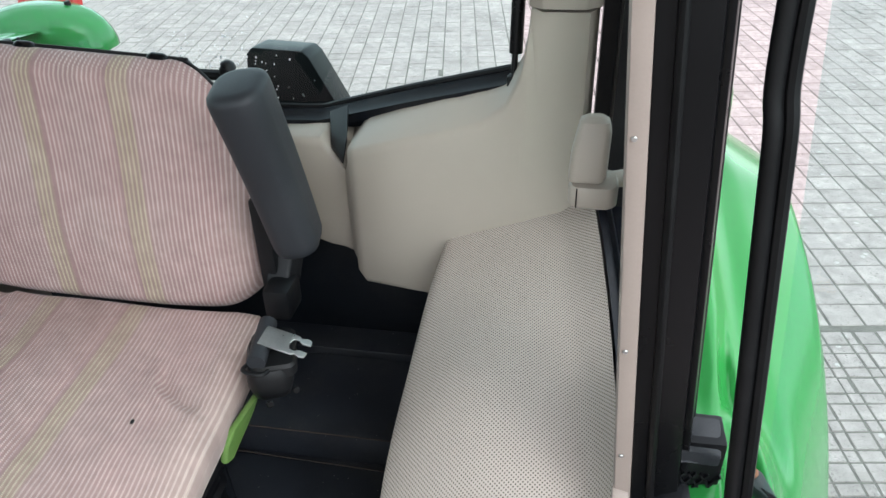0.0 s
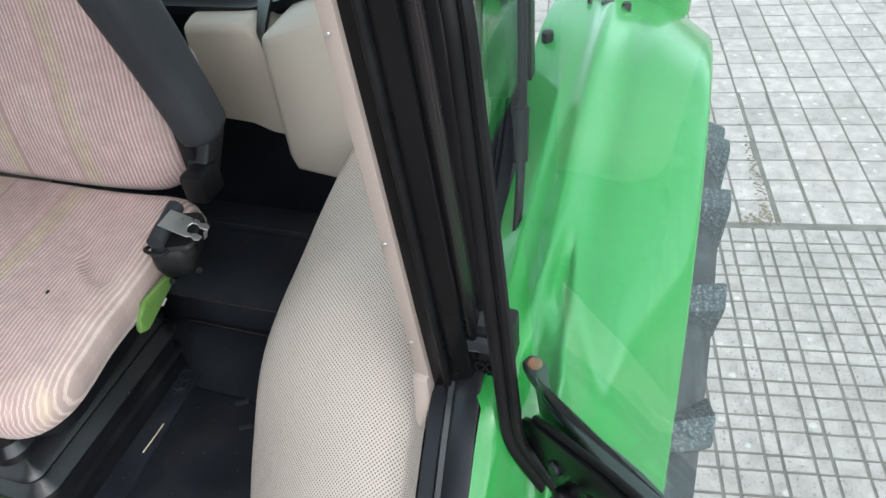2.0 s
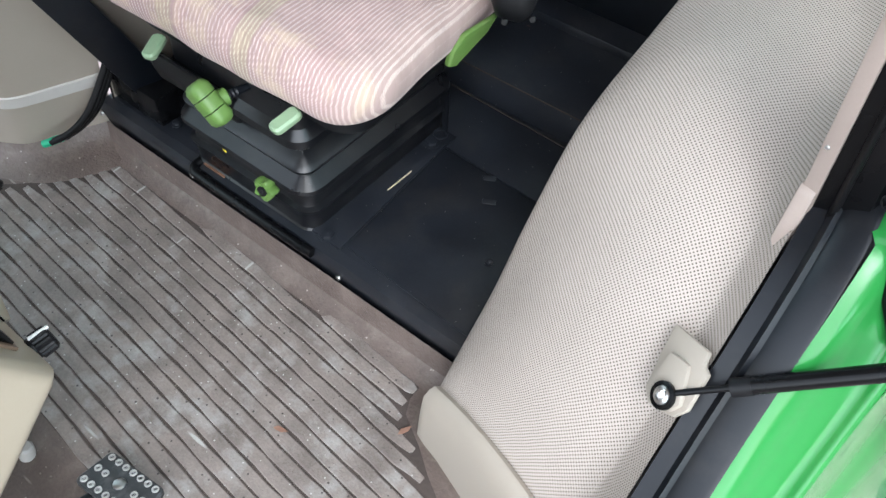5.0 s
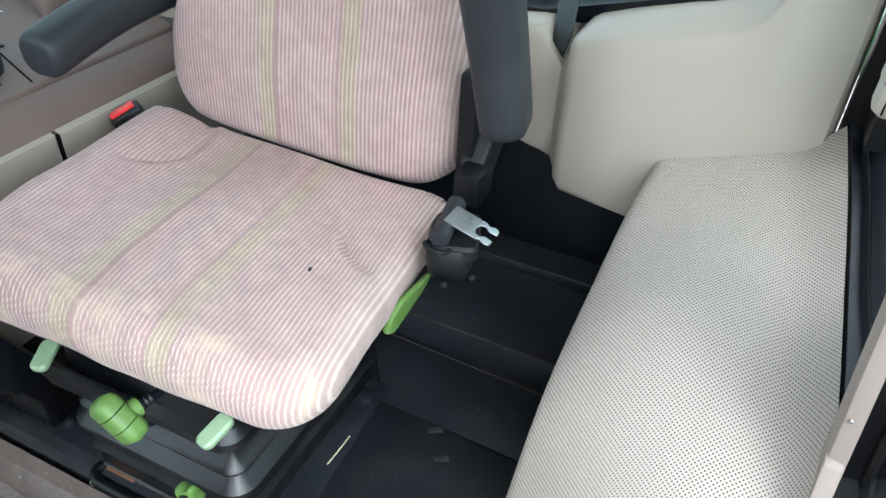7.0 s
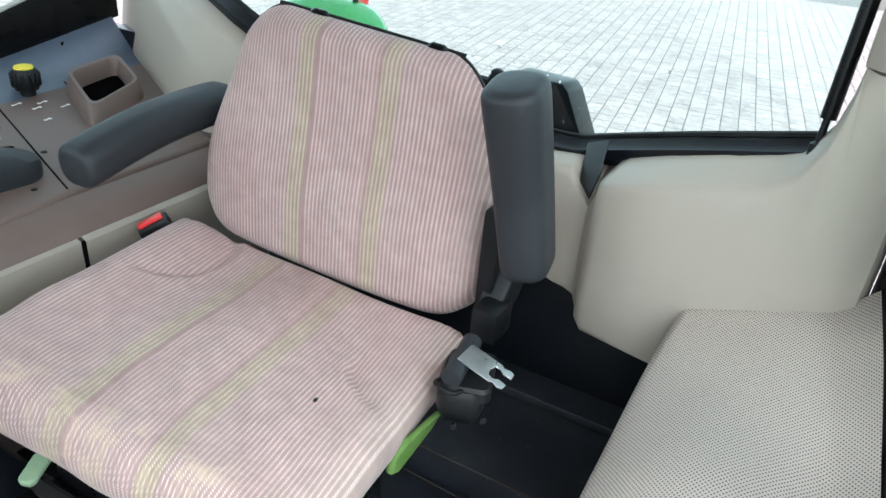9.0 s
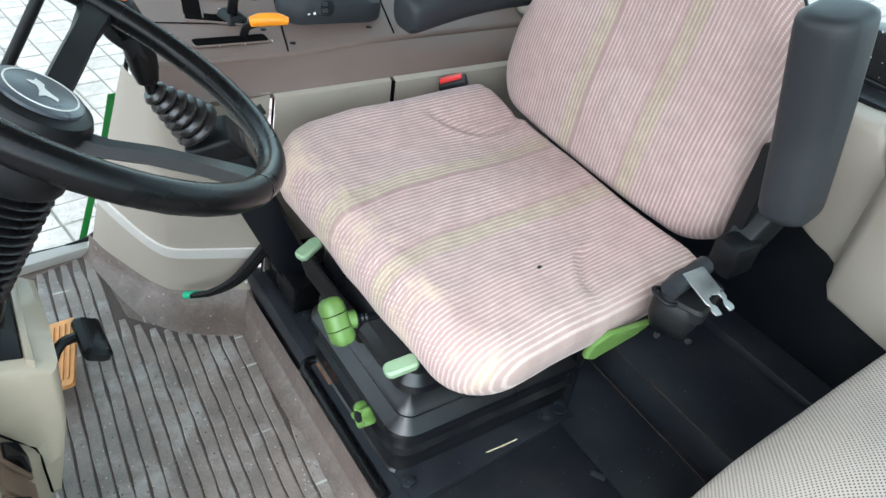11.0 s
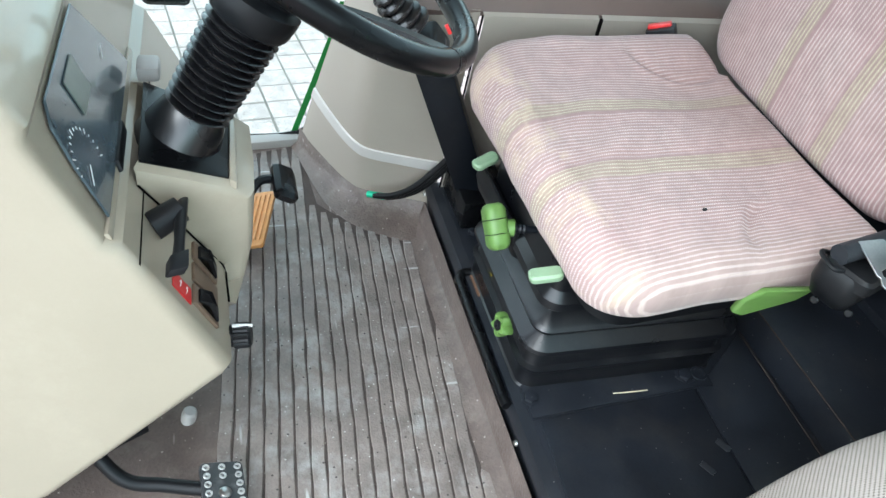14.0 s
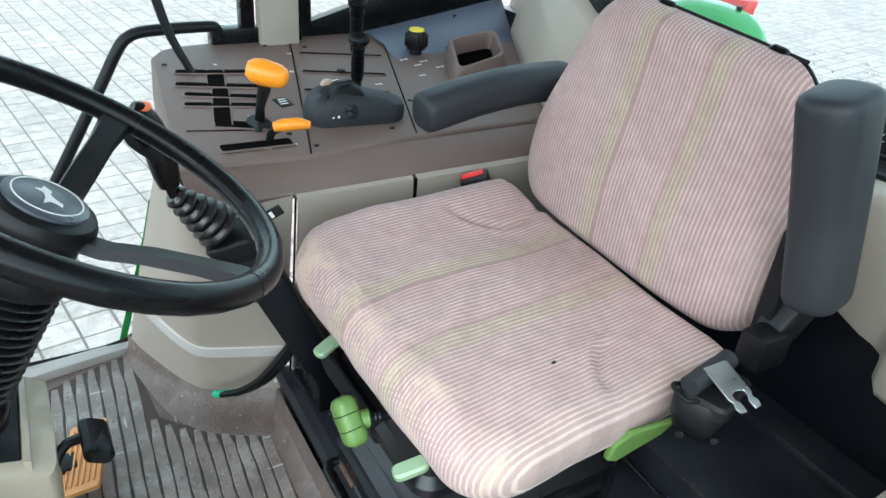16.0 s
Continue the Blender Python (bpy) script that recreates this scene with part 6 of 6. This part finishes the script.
for a, kind in ((0.001, 1), (0.0365, 0), (0.0715, 1)):
    w = part("switch", prism([qpl(a - 0.0145, 0.585, 0.0), qpl(a + 0.0145, 0.585, 0.0), qpl(a + 0.0145, 0.835, 0.0), qpl(a - 0.0145, 0.835, 0.0)], (0, 0.004, 0.002), 0.0015), mat("switch_surround", (0.16, 0.11, 0.075), 0.45), dash, "brown framed rocker switch" if kind else "brown blank switch cover")
    if kind:
        part("rocker", prism([qpl(a - 0.010, 0.62, 0.004), qpl(a + 0.010, 0.62, 0.004), qpl(a + 0.010, 0.68, 0.012), qpl(a + 0.010, 0.81, 0.004), qpl(a - 0.010, 0.81, 0.004), qpl(a - 0.010, 0.68, 0.012)], (0, 0.003, 0.002), 0.001), BLACK, w)
sign = part("red_label", prism([qpl(0.068, 0.40, 0.0004), qpl(0.092, 0.40, 0.0004), qpl(0.092, 0.575, 0.0004), qpl(0.068, 0.575, 0.0004)], (0, 0.001, 0.0005), 0.0004, 1), RED, dash, "red label with a white looped mark", smooth=False)
for s in (0.46, 0.52):
    c = qpl(0.080, s, 0.002)
    part("mark", skin([[c + Vector((r * math.cos(a), -0.44 * r * math.sin(a) * 0.8, -0.9 * r * math.sin(a) * 0.8)) + Vector((0, h, h * 0.5)) for a in (2 * math.pi * k / 14 for k in range(14))] for r, h in ((0.0045, 0), (0.0045, 0.0006), (0.003, 0.0006), (0.003, 0))], True), WHITE, sign)
crank = part("crank_handle", joined(tube([(0.034, -0.5335, 1.412), (0.018, -0.5035, 1.422)], [0.0165, 0.015], 18, 1, False), tube([(0.006, -0.503, 1.420), (0.024, -0.5035, 1.424), (0.070, -0.5045, 1.425), (0.104, -0.5065, 1.421)], [0.0095, 0.0095, 0.0075, 0.0085], 12, 4, squash=0.55)), BLACK, dash, "black folding crank handle")
part("grip", prism([(0.094, -0.519, 1.414), (0.118, -0.519, 1.414), (0.120, -0.500, 1.420), (0.092, -0.500, 1.420)], (0, 0.006, 0.012), 0.003), BLACK, crank)
KN = look((0.062, -0.462, 1.258), (0.052, -0.552, 1.248))
kn2 = part("fan_knob", skin([[KN @ Vector(((r - d * (k % 2)) * math.cos(math.pi * k / 20), (r - d * (k % 2)) * math.sin(math.pi * k / 20), h)) for k in range(40)] for r, d, h in ((0.0135, 0, 0), (0.0135, 0, 0.005), (0.0160, 0.0012, 0.006), (0.0155, 0.0012, 0.023), (0.012, 0, 0.026), (0.001, 0, 0.026))], True), BLACK, dash, "black ribbed knob with a white pointer", angle=25)
part("pointer", box((0.003, 0.024, 0.004), pose(0.062, -0.447, 1.275, -6), 0.001), WHITE, kn2)

SEAM = [(0.000, -0.5462, 1.4412), (-0.005, -0.538, 1.424), (-0.013, -0.524, 1.396), (-0.0214, -0.5063, 1.360), (-0.0312, -0.4867, 1.320), (-0.0416, -0.4658, 1.2777), (-0.0165, -0.4629, 1.2716), (0.0146, -0.4614, 1.2687), (0.015, -0.480, 1.243)]
CREST = [(-0.004, -0.548, 1.461), (-0.018, -0.497, 1.437), (-0.032, -0.446, 1.412), (-0.030, -0.428, 1.398), (-0.030, -0.430, 1.360), (-0.031, -0.4325, 1.315), (-0.036, -0.440, 1.262), (-0.002, -0.452, 1.247), (0.0, -0.490, 1.235)]
rows = []
for i, (a, c) in enumerate(zip(SEAM, CREST)):
    a, c = Vector(a), Vector(c)
    far = Vector((-0.170, c.y + 0.006 - 0.02 * max(0, i - 5), c.z + 0.006))
    push = (0.002, 0.006, 0.010, 0.010, 0.008, 0.006, 0.002, 0.0, 0.0)[i]
    n1 = Vector((0.55, 0.55, 0.62)).normalized()
    rows.append([a, a.lerp(c, 0.3) + n1 * push * 0.5, a.lerp(c, 0.62) + n1 * push, a.lerp(c, 0.88) + n1 * push * 0.6, c, c.lerp(far, 0.06) + Vector((0, 0.004, 0.003)) * (i < 7), c.lerp(far, 0.5) + Vector((0, 0.004, 0)) * (i < 7), far, far + Vector((-0.02, -0.02, -0.01)), Vector((-0.20, -0.553, far.z - 0.02))])
part("column_shroud", skin(rows), CREAM, dash, "beige steering column shroud", angle=38)
part("shroud_gap", tube([Vector(p) + Vector((0.001, 0.001, 0.001)) for p in SEAM[:8]], 0.0013, 6, 3), HOLE, dash)
part("shroud_lip", prism([(-0.030, -0.452, 1.408), (-0.160, -0.447, 1.414), (-0.160, -0.441, 1.411), (-0.028, -0.444, 1.404)], (0, 0.001, 0.016), 0.0025), CREAM, dash)
part("column_plate", prism([(-0.012, -0.545, 1.461), (-0.036, -0.453, 1.417), (-0.160, -0.449, 1.423), (-0.168, -0.545, 1.467)], (0, 0.002, 0.004), 0.002), SHINY, dash, "black column base plate")
AX = Vector((-0.055, 0.49, 0.87)).normalized()
C0 = Vector((-0.098, -0.504, 1.436))
part("column_base", lathe([(0.052, -0.014), (0.048, 0.004), (0.043, 0.022), (0.039, 0.036), (0.035, 0.044), (0.028, 0.046)], C0, AX, 32), BOOT, dash)
ribs = []
for k in range(13):
    h = 0.042 + 0.0099 * k
    r = 0.0345 + 0.0050 * (k / 12) ** 1.2
    ribs += [(r - 0.0065, h), (r - 0.002, h + 0.0018), (r + 0.0035, h + 0.0034), (r + 0.0050, h + 0.0048), (r + 0.0040, h + 0.0060), (r - 0.002, h + 0.0075), (r - 0.0065, h + 0.0088)]
part("column_boot", lathe(ribs + [(0.030, 0.172)], C0, AX, 32), BOOT, dash, "black ribbed rubber steering column boot")
part("column_cup", lathe([(0.034, 0.164), (0.044, 0.166), (0.0475, 0.171), (0.049, 0.185), (0.0495, 0.196), (0.040, 0.202)], C0, AX, 32), BLACK, dash, "smooth black column cup")
part("stalk", span((-0.215, -0.552, 1.462), (-0.178, -0.525, 1.482), 0.006), GREYP, dash)

wheel = thing("steering_wheel", (-0.12, -0.38, 1.64), "black plastic steering wheel with three spokes", "steering wheel")
WN = Vector((0.062, 0.503, 0.862)).normalized()
WC = Vector((-0.120, -0.372, 1.650))
wu = (Vector((1, 0, 0)) - WN * WN.x).normalized()
wv = WN.cross(wu)
wpt = lambda a, r, h=0.0: WC + wu * r * math.cos(radians(a)) + wv * r * math.sin(radians(a)) + WN * h
rr = 0.0145
rows = []
for k in range(72):
    a = 360 * k / 72
    rows.append([wpt(a, 0.203 + (rr - (0.0012 if (k % 2 and math.sin(radians(q)) < -0.3) else 0)) * math.cos(radians(q)), 0.040 + rr * math.sin(radians(q))) for q in range(0, 360, 24)])
part("rim", skin(rows + [rows[0]], True), SHINY, wheel, "black moulded rim with finger grips")
for a in (160, 52, 275):
    part("spoke", skin([[wpt(a + da * 1.0, r, h) for da, h in ((-w, -0.006 + b), (-w * 0.8, 0.006 + b), (w * 0.8, 0.006 + b), (w, -0.006 + b), (0, -0.012 + b))] for r, w, b in ((0.03, 28, -0.026), (0.06, 14, -0.018), (0.10, 8.5, 0.002), (0.15, 5.5, 0.022), (0.185, 5.5, 0.034), (0.203, 6, 0.036))], True, True), BLACK, wheel, angle=30)
    part("spoke_joint", skin([[wpt(a + s, 0.203 + 0.0152 * math.cos(radians(q)), 0.040 + 0.0152 * math.sin(radians(q))) for q in range(0, 360, 30)] for s in (-7.2, -6.8)], True, True), BLACK, wheel)
HC = WC - WN * 0.022 + Vector((0, -0.010, 0.003))
part("hub", lathe([(0.040, -0.045), (0.046, -0.03), (0.047, -0.006), (0.052, 0.0), (0.054, 0.010), (0.050, 0.018), (0.040, 0.022)], HC, WN, 32), BLACK, wheel)
cap = part("hub_cap", lathe([(0.040, 0.020), (0.040, 0.025), (0.034, 0.027), (0.001, 0.027)], HC, WN, 32), mat("dark_blue_grey_cap", (0.06, 0.07, 0.085), 0.3), wheel, "dark grey hub cap with a pale ring and mark")
part("ring", skin([[HC + wu * r * math.cos(radians(q)) + wv * r * math.sin(radians(q)) + WN * h for q in range(0, 360, 12)] for r, h in ((0.0335, 0.0272), (0.0335, 0.0278), (0.0318, 0.0278), (0.0318, 0.0272))], True), WHITE, cap)
blob = [(-14, -2), (-8, 3), (-2, 2), (4, 6), (8, 10), (12, 9), (9, 5), (8, 1), (13, -4), (7, -3), (3, -2), (-4, -3), (-7, -9), (-9, -4)]
part("emblem", prism([HC + wu * x * 0.0013 + wv * y * 0.0013 + WN * 0.0274 for x, y in blob], WN * 0.0008, 0), WHITE, cap, "plain pale emblem shape", smooth=False)

# ---- shuttle lever, pedals ----
sh = thing("shuttle_lever", (-0.10, -0.40, 1.34), "black paddle lever beside the steering column", "lever")
part("arm", tube([(-0.060, -0.440, 1.352), (-0.085, -0.418, 1.375), (-0.095, -0.398, 1.374)], 0.006, 8, 5), BLACK, sh)
part("paddle", moved(slab(0.033, 0.016, 0.009, [(0.003, -0.006), (0, -0.002), (0, 0.004), (0.006, 0.009)]), pose(-0.086, -0.385, 1.372, -28, 0, 0)), SHINY, sh)
ped = thing("clutch_pedal", (0.11, -0.49, FZ), "worn black pedal with raised studs", "pedal", "pedals")
pp = pose(0.113, -0.483, 0.985, -14, -6, 5)
plate2 = part("pad", moved(slab(0.055, 0.030, 0.008, [(0.002, -0.008), (0, -0.004), (0, 0.003), (0.002, 0.005)]), pp), mat("worn_pedal_rubber", (0.035, 0.038, 0.04), 0.4, dirt=(0.25, 0.25, 0.25), dirt_amt=0.4, dirt_scale=40), ped)
studs = [(-0.044 + 0.0147 * i, y) for i in range(7) for y in (-0.022, 0.022)] + [(-0.044, 0), (-0.029, 0), (0.029, 0), (0.044, 0)]
STUD = mat("worn_aluminium", (0.55, 0.55, 0.53), 0.45, metal=0.4, var=0.15, bump=0.1)
for x, y in studs:
    part("stud", moved(lathe([(0.0052, 0.004), (0.005, 0.0075), (0.0032, 0.0075), (0.003, 0.005)], (x, y, 0), (0, 0, 1), 10), pp), STUD, plate2)
part("centre_bolt", moved(screw((0, 0, 0.005), (0, 0, 1), 0.009, 0.004), pp), CHROME, plate2)
part("arm", tube([(0.098, -0.50, 0.978), (0.085, -0.56, 0.985), (0.075, -0.615, 1.0), (0.04, -0.66, 1.06), (0.0, -0.72, 1.20)], 0.010, 10, 6), BLACK, ped)
part("bracket", prism([(-0.06, -0.60, 0.97), (-0.01, -0.585, 0.98), (0.02, -0.63, 0.99), (0.0, -0.72, 1.10), (-0.10, -0.70, 1.10)], (0, 0, 0.012), 0.003), BLACK, ped)
bs = thing("floor_stop", (-0.055, -0.535, FZ), "small grey round pedal stop", "stop")
part("stop", lathe([(0.011, 0), (0.012, 0.010), (0.011, 0.024), (0.008, 0.027), (0.001, 0.027)], (-0.055, -0.535, FZ), (0.1, 0.2, 1), 16), GREYP, bs)
tp = thing("foot_throttle", (-0.47, -0.41, FZ), "orange-brown ribbed plastic foot pedal", "pedal", "pedals")
tm = pose(-0.478, -0.408, 0.985, 18, 6, -14)
part("pad", moved(slab(0.075, 0.034, 0.008, [(0.002, -0.008), (0, -0.004), (0, 0.003), (0.002, 0.004)]), tm), WOODP, tp)
for k in range(6):
    part("rib", moved(box((0.125, 0.004, 0.004), Matrix.Translation((0, -0.025 + 0.010 * k, 0.005)), 0.001), tm), WOODP, tp)
part("bracket", span((-0.50, -0.46, FZ), (-0.46, -0.42, 0.985), 0.003), BLACK, tp)

# ---- right side: windows, pillars, rail, mirror ----
rw = thing("window_3", (-0.96, 0.2, 1.57), "side windows on the far side in black frames", "window", kind="structure")
part("window_frame", joined(span((-0.985, -0.02, 1.545), (-0.945, 0.175, 1.585), 0.004), prism([(-0.962, 0.18, 1.545), (-0.962, 0.372, 1.560), (-0.962, 0.72, 1.620), (-0.962, 0.72, 1.740), (-0.962, 0.35, 1.632), (-0.962, 0.18, 1.584)], (-0.023, 0, 0), 0.003), span((-0.985, 0.165, 1.58), (-0.955, 0.20, 2.5), 0.003), span((-0.985, 0.045, 1.58), (-0.955, 0.075, 2.5), 0.003)), SHINY, rw)
part("pane", span((-0.975, -1.05, 0.70), (-0.971, 0.06, 2.5), 0.0), GLASS, rw).visible_shadow = False
part("pane", prism([(-0.971, 0.18, 1.57), (-0.971, 0.35, 1.62), (-0.971, 0.70, 1.72), (-0.971, 0.70, 2.5), (-0.971, 0.18, 2.5)], (-0.004, 0, 0), 0.0), GLASS, rw).visible_shadow = False
part("glazing_strip", tube([(-0.966, 0.19, 1.588), (-0.966, 0.35, 1.636), (-0.966, 0.70, 1.738)], 0.005, 8, 2), GREYP, rw, "pale grey glazing strip")
cp = thing("centre_pillar", (-0.95, 0.12, 1.56), "beige cab pillar behind the console", "pillar", kind="structure")
part("cover", span((-0.965, 0.078, 1.545), (-0.925, 0.162, 2.5), 0.006), BEIGE, cp)
bw = thing("back_ledge", (-0.95, 0.45, 1.55), "dark blue-grey ledge below the far side window", "ledge", kind="structure")
BLUEG = mat("blue_grey_steel", (0.085, 0.105, 0.145), 0.4, var=0.1)
part("ledge", skin([[(-0.80, y0, 1.535), (-0.862 - 0.038 * t, y0, 1.551), (-0.868 - 0.038 * t, y0 + 0.001, 1.555 + 0.002 * t), (-0.962, y1, z1), (-0.970, y1, z1 + 0.001)] for t, y0, y1, z1 in ((0, 0.335, 0.33, 1.560), (0.1, 0.37, 0.372, 1.566), (0.5, 0.53, 0.53, 1.592), (1.0, 0.70, 0.70, 1.622))]), BLUEG, bw)
part("ledge_hole", lathe([(0.0085, 0.0), (0.0085, 0.0012), (0.0005, 0.0012)], (-0.941, 0.562, 1.586), (0.46, -0.12, 0.87), 18), HOLE, bw, "dark round hole")
ap = thing("front_pillar", (-0.90, -0.66, 0.95), "beige front cab pillar", "pillar", kind="structure")
part("cover", prism([(-0.93, -0.615, 0.90), (-0.86, -0.640, 0.90), (-0.84, -0.70, 0.90), (-0.93, -0.72, 0.90)], (-0.02, -0.02, 1.6), 0.012, 3), BEIGE, ap)
fw = thing("front_ledge", (-0.80, -0.39, 0.95), "grey window sill strip at the mat's edge", "sill", kind="structure")
part("sill", prism([(-0.772, -0.52, FZ - 0.01), (-0.802, -0.288, FZ - 0.01), (-0.838, -0.284, FZ - 0.01), (-0.815, -0.53, FZ - 0.01)], (0, 0, 0.030), 0.004), GREYP, fw)
part("gasket", tube([(-0.818, -0.53, FZ + 0.022), (-0.828, -0.284, FZ + 0.022), (-0.828, -0.247, 1.05), (-0.828, -0.217, 1.14), (-0.828, -0.180, 1.27), (-0.83, -0.13, 1.44)], 0.005, 8, 4), RUBBER, fw)
gr = thing("grab_rail", (-0.95, -0.2, 1.5), "black bent tube grab rail on the far side window", "grab rail")
part("tube", tube([(-0.95, -0.372, 1.27), (-0.95, -0.30, 1.39), (-0.95, -0.241, 1.49), (-0.95, -0.205, 1.552), (-0.95, -0.182, 1.578), (-0.95, -0.144, 1.589), (-0.95, -0.03, 1.592), (-0.952, -0.008, 1.586), (-0.958, 0.0, 1.565)], 0.0115, 14), BLACK, gr)
mi = thing("mirror", (-1.02, -0.56, 1.25), "black plastic door mirror on a metal hinge", "mirror")
part("housing", moved(slab(0.10, 0.052, 0.016, [(0.008, -0.022), (0.0, -0.014), (0, 0.012), (0.01, 0.022)]), pose(-1.02, -0.560, 1.285, 0, 84, 0)), BLACK, mi)
part("hinge", tube([(-1.0, -0.635, 1.220), (-1.0, -0.590, 1.222)], 0.012, 10, 1, False), CHROME, mi)
part("arm", tube([(-0.95, -0.66, 1.222), (-1.0, -0.635, 1.220)], 0.008, 10, 1, False), CHROME, mi)

# ---- latch handle on the pillar ----
la = thing("window_latch", (0.60, 0.30, 1.70), "beige plastic window latch handle", "latch")
part("body", moved(slab(0.021, 0.017, 0.010, [(0.005, -0.013), (0, -0.008), (0, 0.008), (0.002, 0.011)]), pose(0.597, 0.134, 1.780, 8)), BEIGE, la)
part("grip", skin([[Vector((0.591 + x * k + dx, 0.134 + y * k + dy, z)) for x, y in rrect(0.0165, 0.0125, 0.007, 5)] for k, dx, dy, z in ((0.90, -0.001, 0, 1.791), (0.98, 0, 0, 1.795), (0.95, 0.001, 0.002, 1.815), (0.86, 0.003, 0.004, 1.834), (0.74, 0.003, 0.006, 1.842), (0.4, 0.003, 0.008, 1.845))], True, True), BEIGE, la)
part("grip_joint", span((0.5825, 0.1163, 1.770), (0.5835, 0.130, 1.788), 0.0), HOLE, la)
part("arm", tube([(0.605, 0.138, 1.786), (0.632, 0.156, 1.784), (0.655, 0.18, 1.780)], 0.008, 10, 4), BEIGE, la)


# ---- pavers, nearest ones single, the rest joined ----
random.seed(5)
YAW = radians(8.7)
cy, sy2 = math.cos(YAW), math.sin(YAW)


def paver(u, v, w, d, h, tilt):
    """Corner points of one paver: foot, chamfered top."""
    c = 0.004
    pts = []
    for x, y, z in ((0, 0, -0.014), (w, 0, -0.014), (w, d, -0.014), (0, d, -0.014), (c, c, h), (w - c, c, h + tilt), (w - c, d - c, h + tilt), (c, d - c, h)):
        a, b = u + x, v + y
        pts.append((a * cy - b * sy2, a * sy2 + b * cy, GZ + z))
    return pts


def courses(start, stop, steps, seed):
    """Positions and widths of the courses between two lines."""
    rnd = random.Random(seed)
    out, p, k = [], start, 0
    while p < stop:
        w = steps[k % len(steps)] * rnd.uniform(0.97, 1.03)
        out.append((p, w))
        p, k = p + w, k + 1
    return out


FACES = [(4, 5, 6, 7), (0, 1, 5, 4), (1, 2, 6, 5), (2, 3, 7, 6), (3, 0, 4, 7)]
EDGEV = 2.165
fine_u, fine_v = courses(-0.067, 8.0, (0.0535, 0.099), 1), courses(EDGEV - 0.1525 * 36, EDGEV - 0.04, (0.0915, 0.061), 2)
wide_u, wide_v = courses(1.685 - 0.156 * 90, 8.0, (0.156,), 3), courses(EDGEV, 16.0, (0.167,), 4)
side_u, side_v = courses(1.685 - 0.156 * 90, -0.09, (0.156,), 5), courses(EDGEV - 0.167 * 32, EDGEV - 0.05, (0.167,), 6)
singles, pts, fcs = [], [], []
for us, vs in ((fine_u, fine_v), (wide_u, wide_v), (side_u, side_v)):
    for u, w in us:
        for v, d in vs:
            x, y = u * cy - v * sy2, u * sy2 + v * cy
            if -1.5 < x < 0.7 and -1.0 < y < 1.4:
                continue
            g = random.choice((0.0035, 0.0045, 0.006, 0.008)) * (0.8 if w < 0.12 else 1.0)
            e = random.choice((0.0035, 0.0045, 0.006, 0.008)) * (0.8 if w < 0.12 else 1.0)
            split = 0.016 if (vs is wide_v and abs(u - 1.685) < 0.05 and v < 3.3) else 0.0
            quad = (u + g / 2 + split * random.uniform(0.4, 1.0), v + e / 2, w - g - split, d - e, random.uniform(-0.003, 0.001), random.uniform(-0.002, 0.002))
            if 1.05 < x < 1.9 and 0.3 < y < 2.6 and len(singles) < 300:
                singles.append(quad)
                continue
            k = len(pts)
            pts += paver(*quad)
            fcs += [tuple(k + i for i in f) for f in FACES]
me = bpy.data.meshes.new("pavers")
me.from_pydata(pts, [], fcs)
me.materials.append(STONE)
ob = new("pavers", me)
ob.parent = ground
tagged(ob, "worn pinkish concrete pavers", kind="stuff")
for q in singles:
    me = bpy.data.meshes.new("paver")
    me.from_pydata(paver(*q), [], FACES)
    me.materials.append(STONE)
    ob = new("paver", me)
    ob.parent = ground
# earth and crumbs where the joint has opened
crumbs = []
for k in range(240):
    u, v = random.gauss(1.690, 0.012), 2.19 + abs(random.gauss(0, 0.33))
    if k > 150:
        u, v = random.gauss(1.645, 0.045), random.gauss(2.185, 0.022)
    r = random.choice((0.002, 0.003, 0.005, 0.008))
    bm = bmesh.new()
    bmesh.ops.create_icosphere(bm, subdivisions=1, radius=r)
    crumbs.append(moved(bm, pose(u * cy - v * sy2, u * sy2 + v * cy, GZ + 0.001, 0, 0, random.uniform(0, 180)) @ Matrix.Diagonal((1, random.uniform(0.6, 1.4), 0.4, 1))))
tagged(part("crumbs", joined(*crumbs), GRITB, ground), "brown earth in an open joint", kind="stuff")
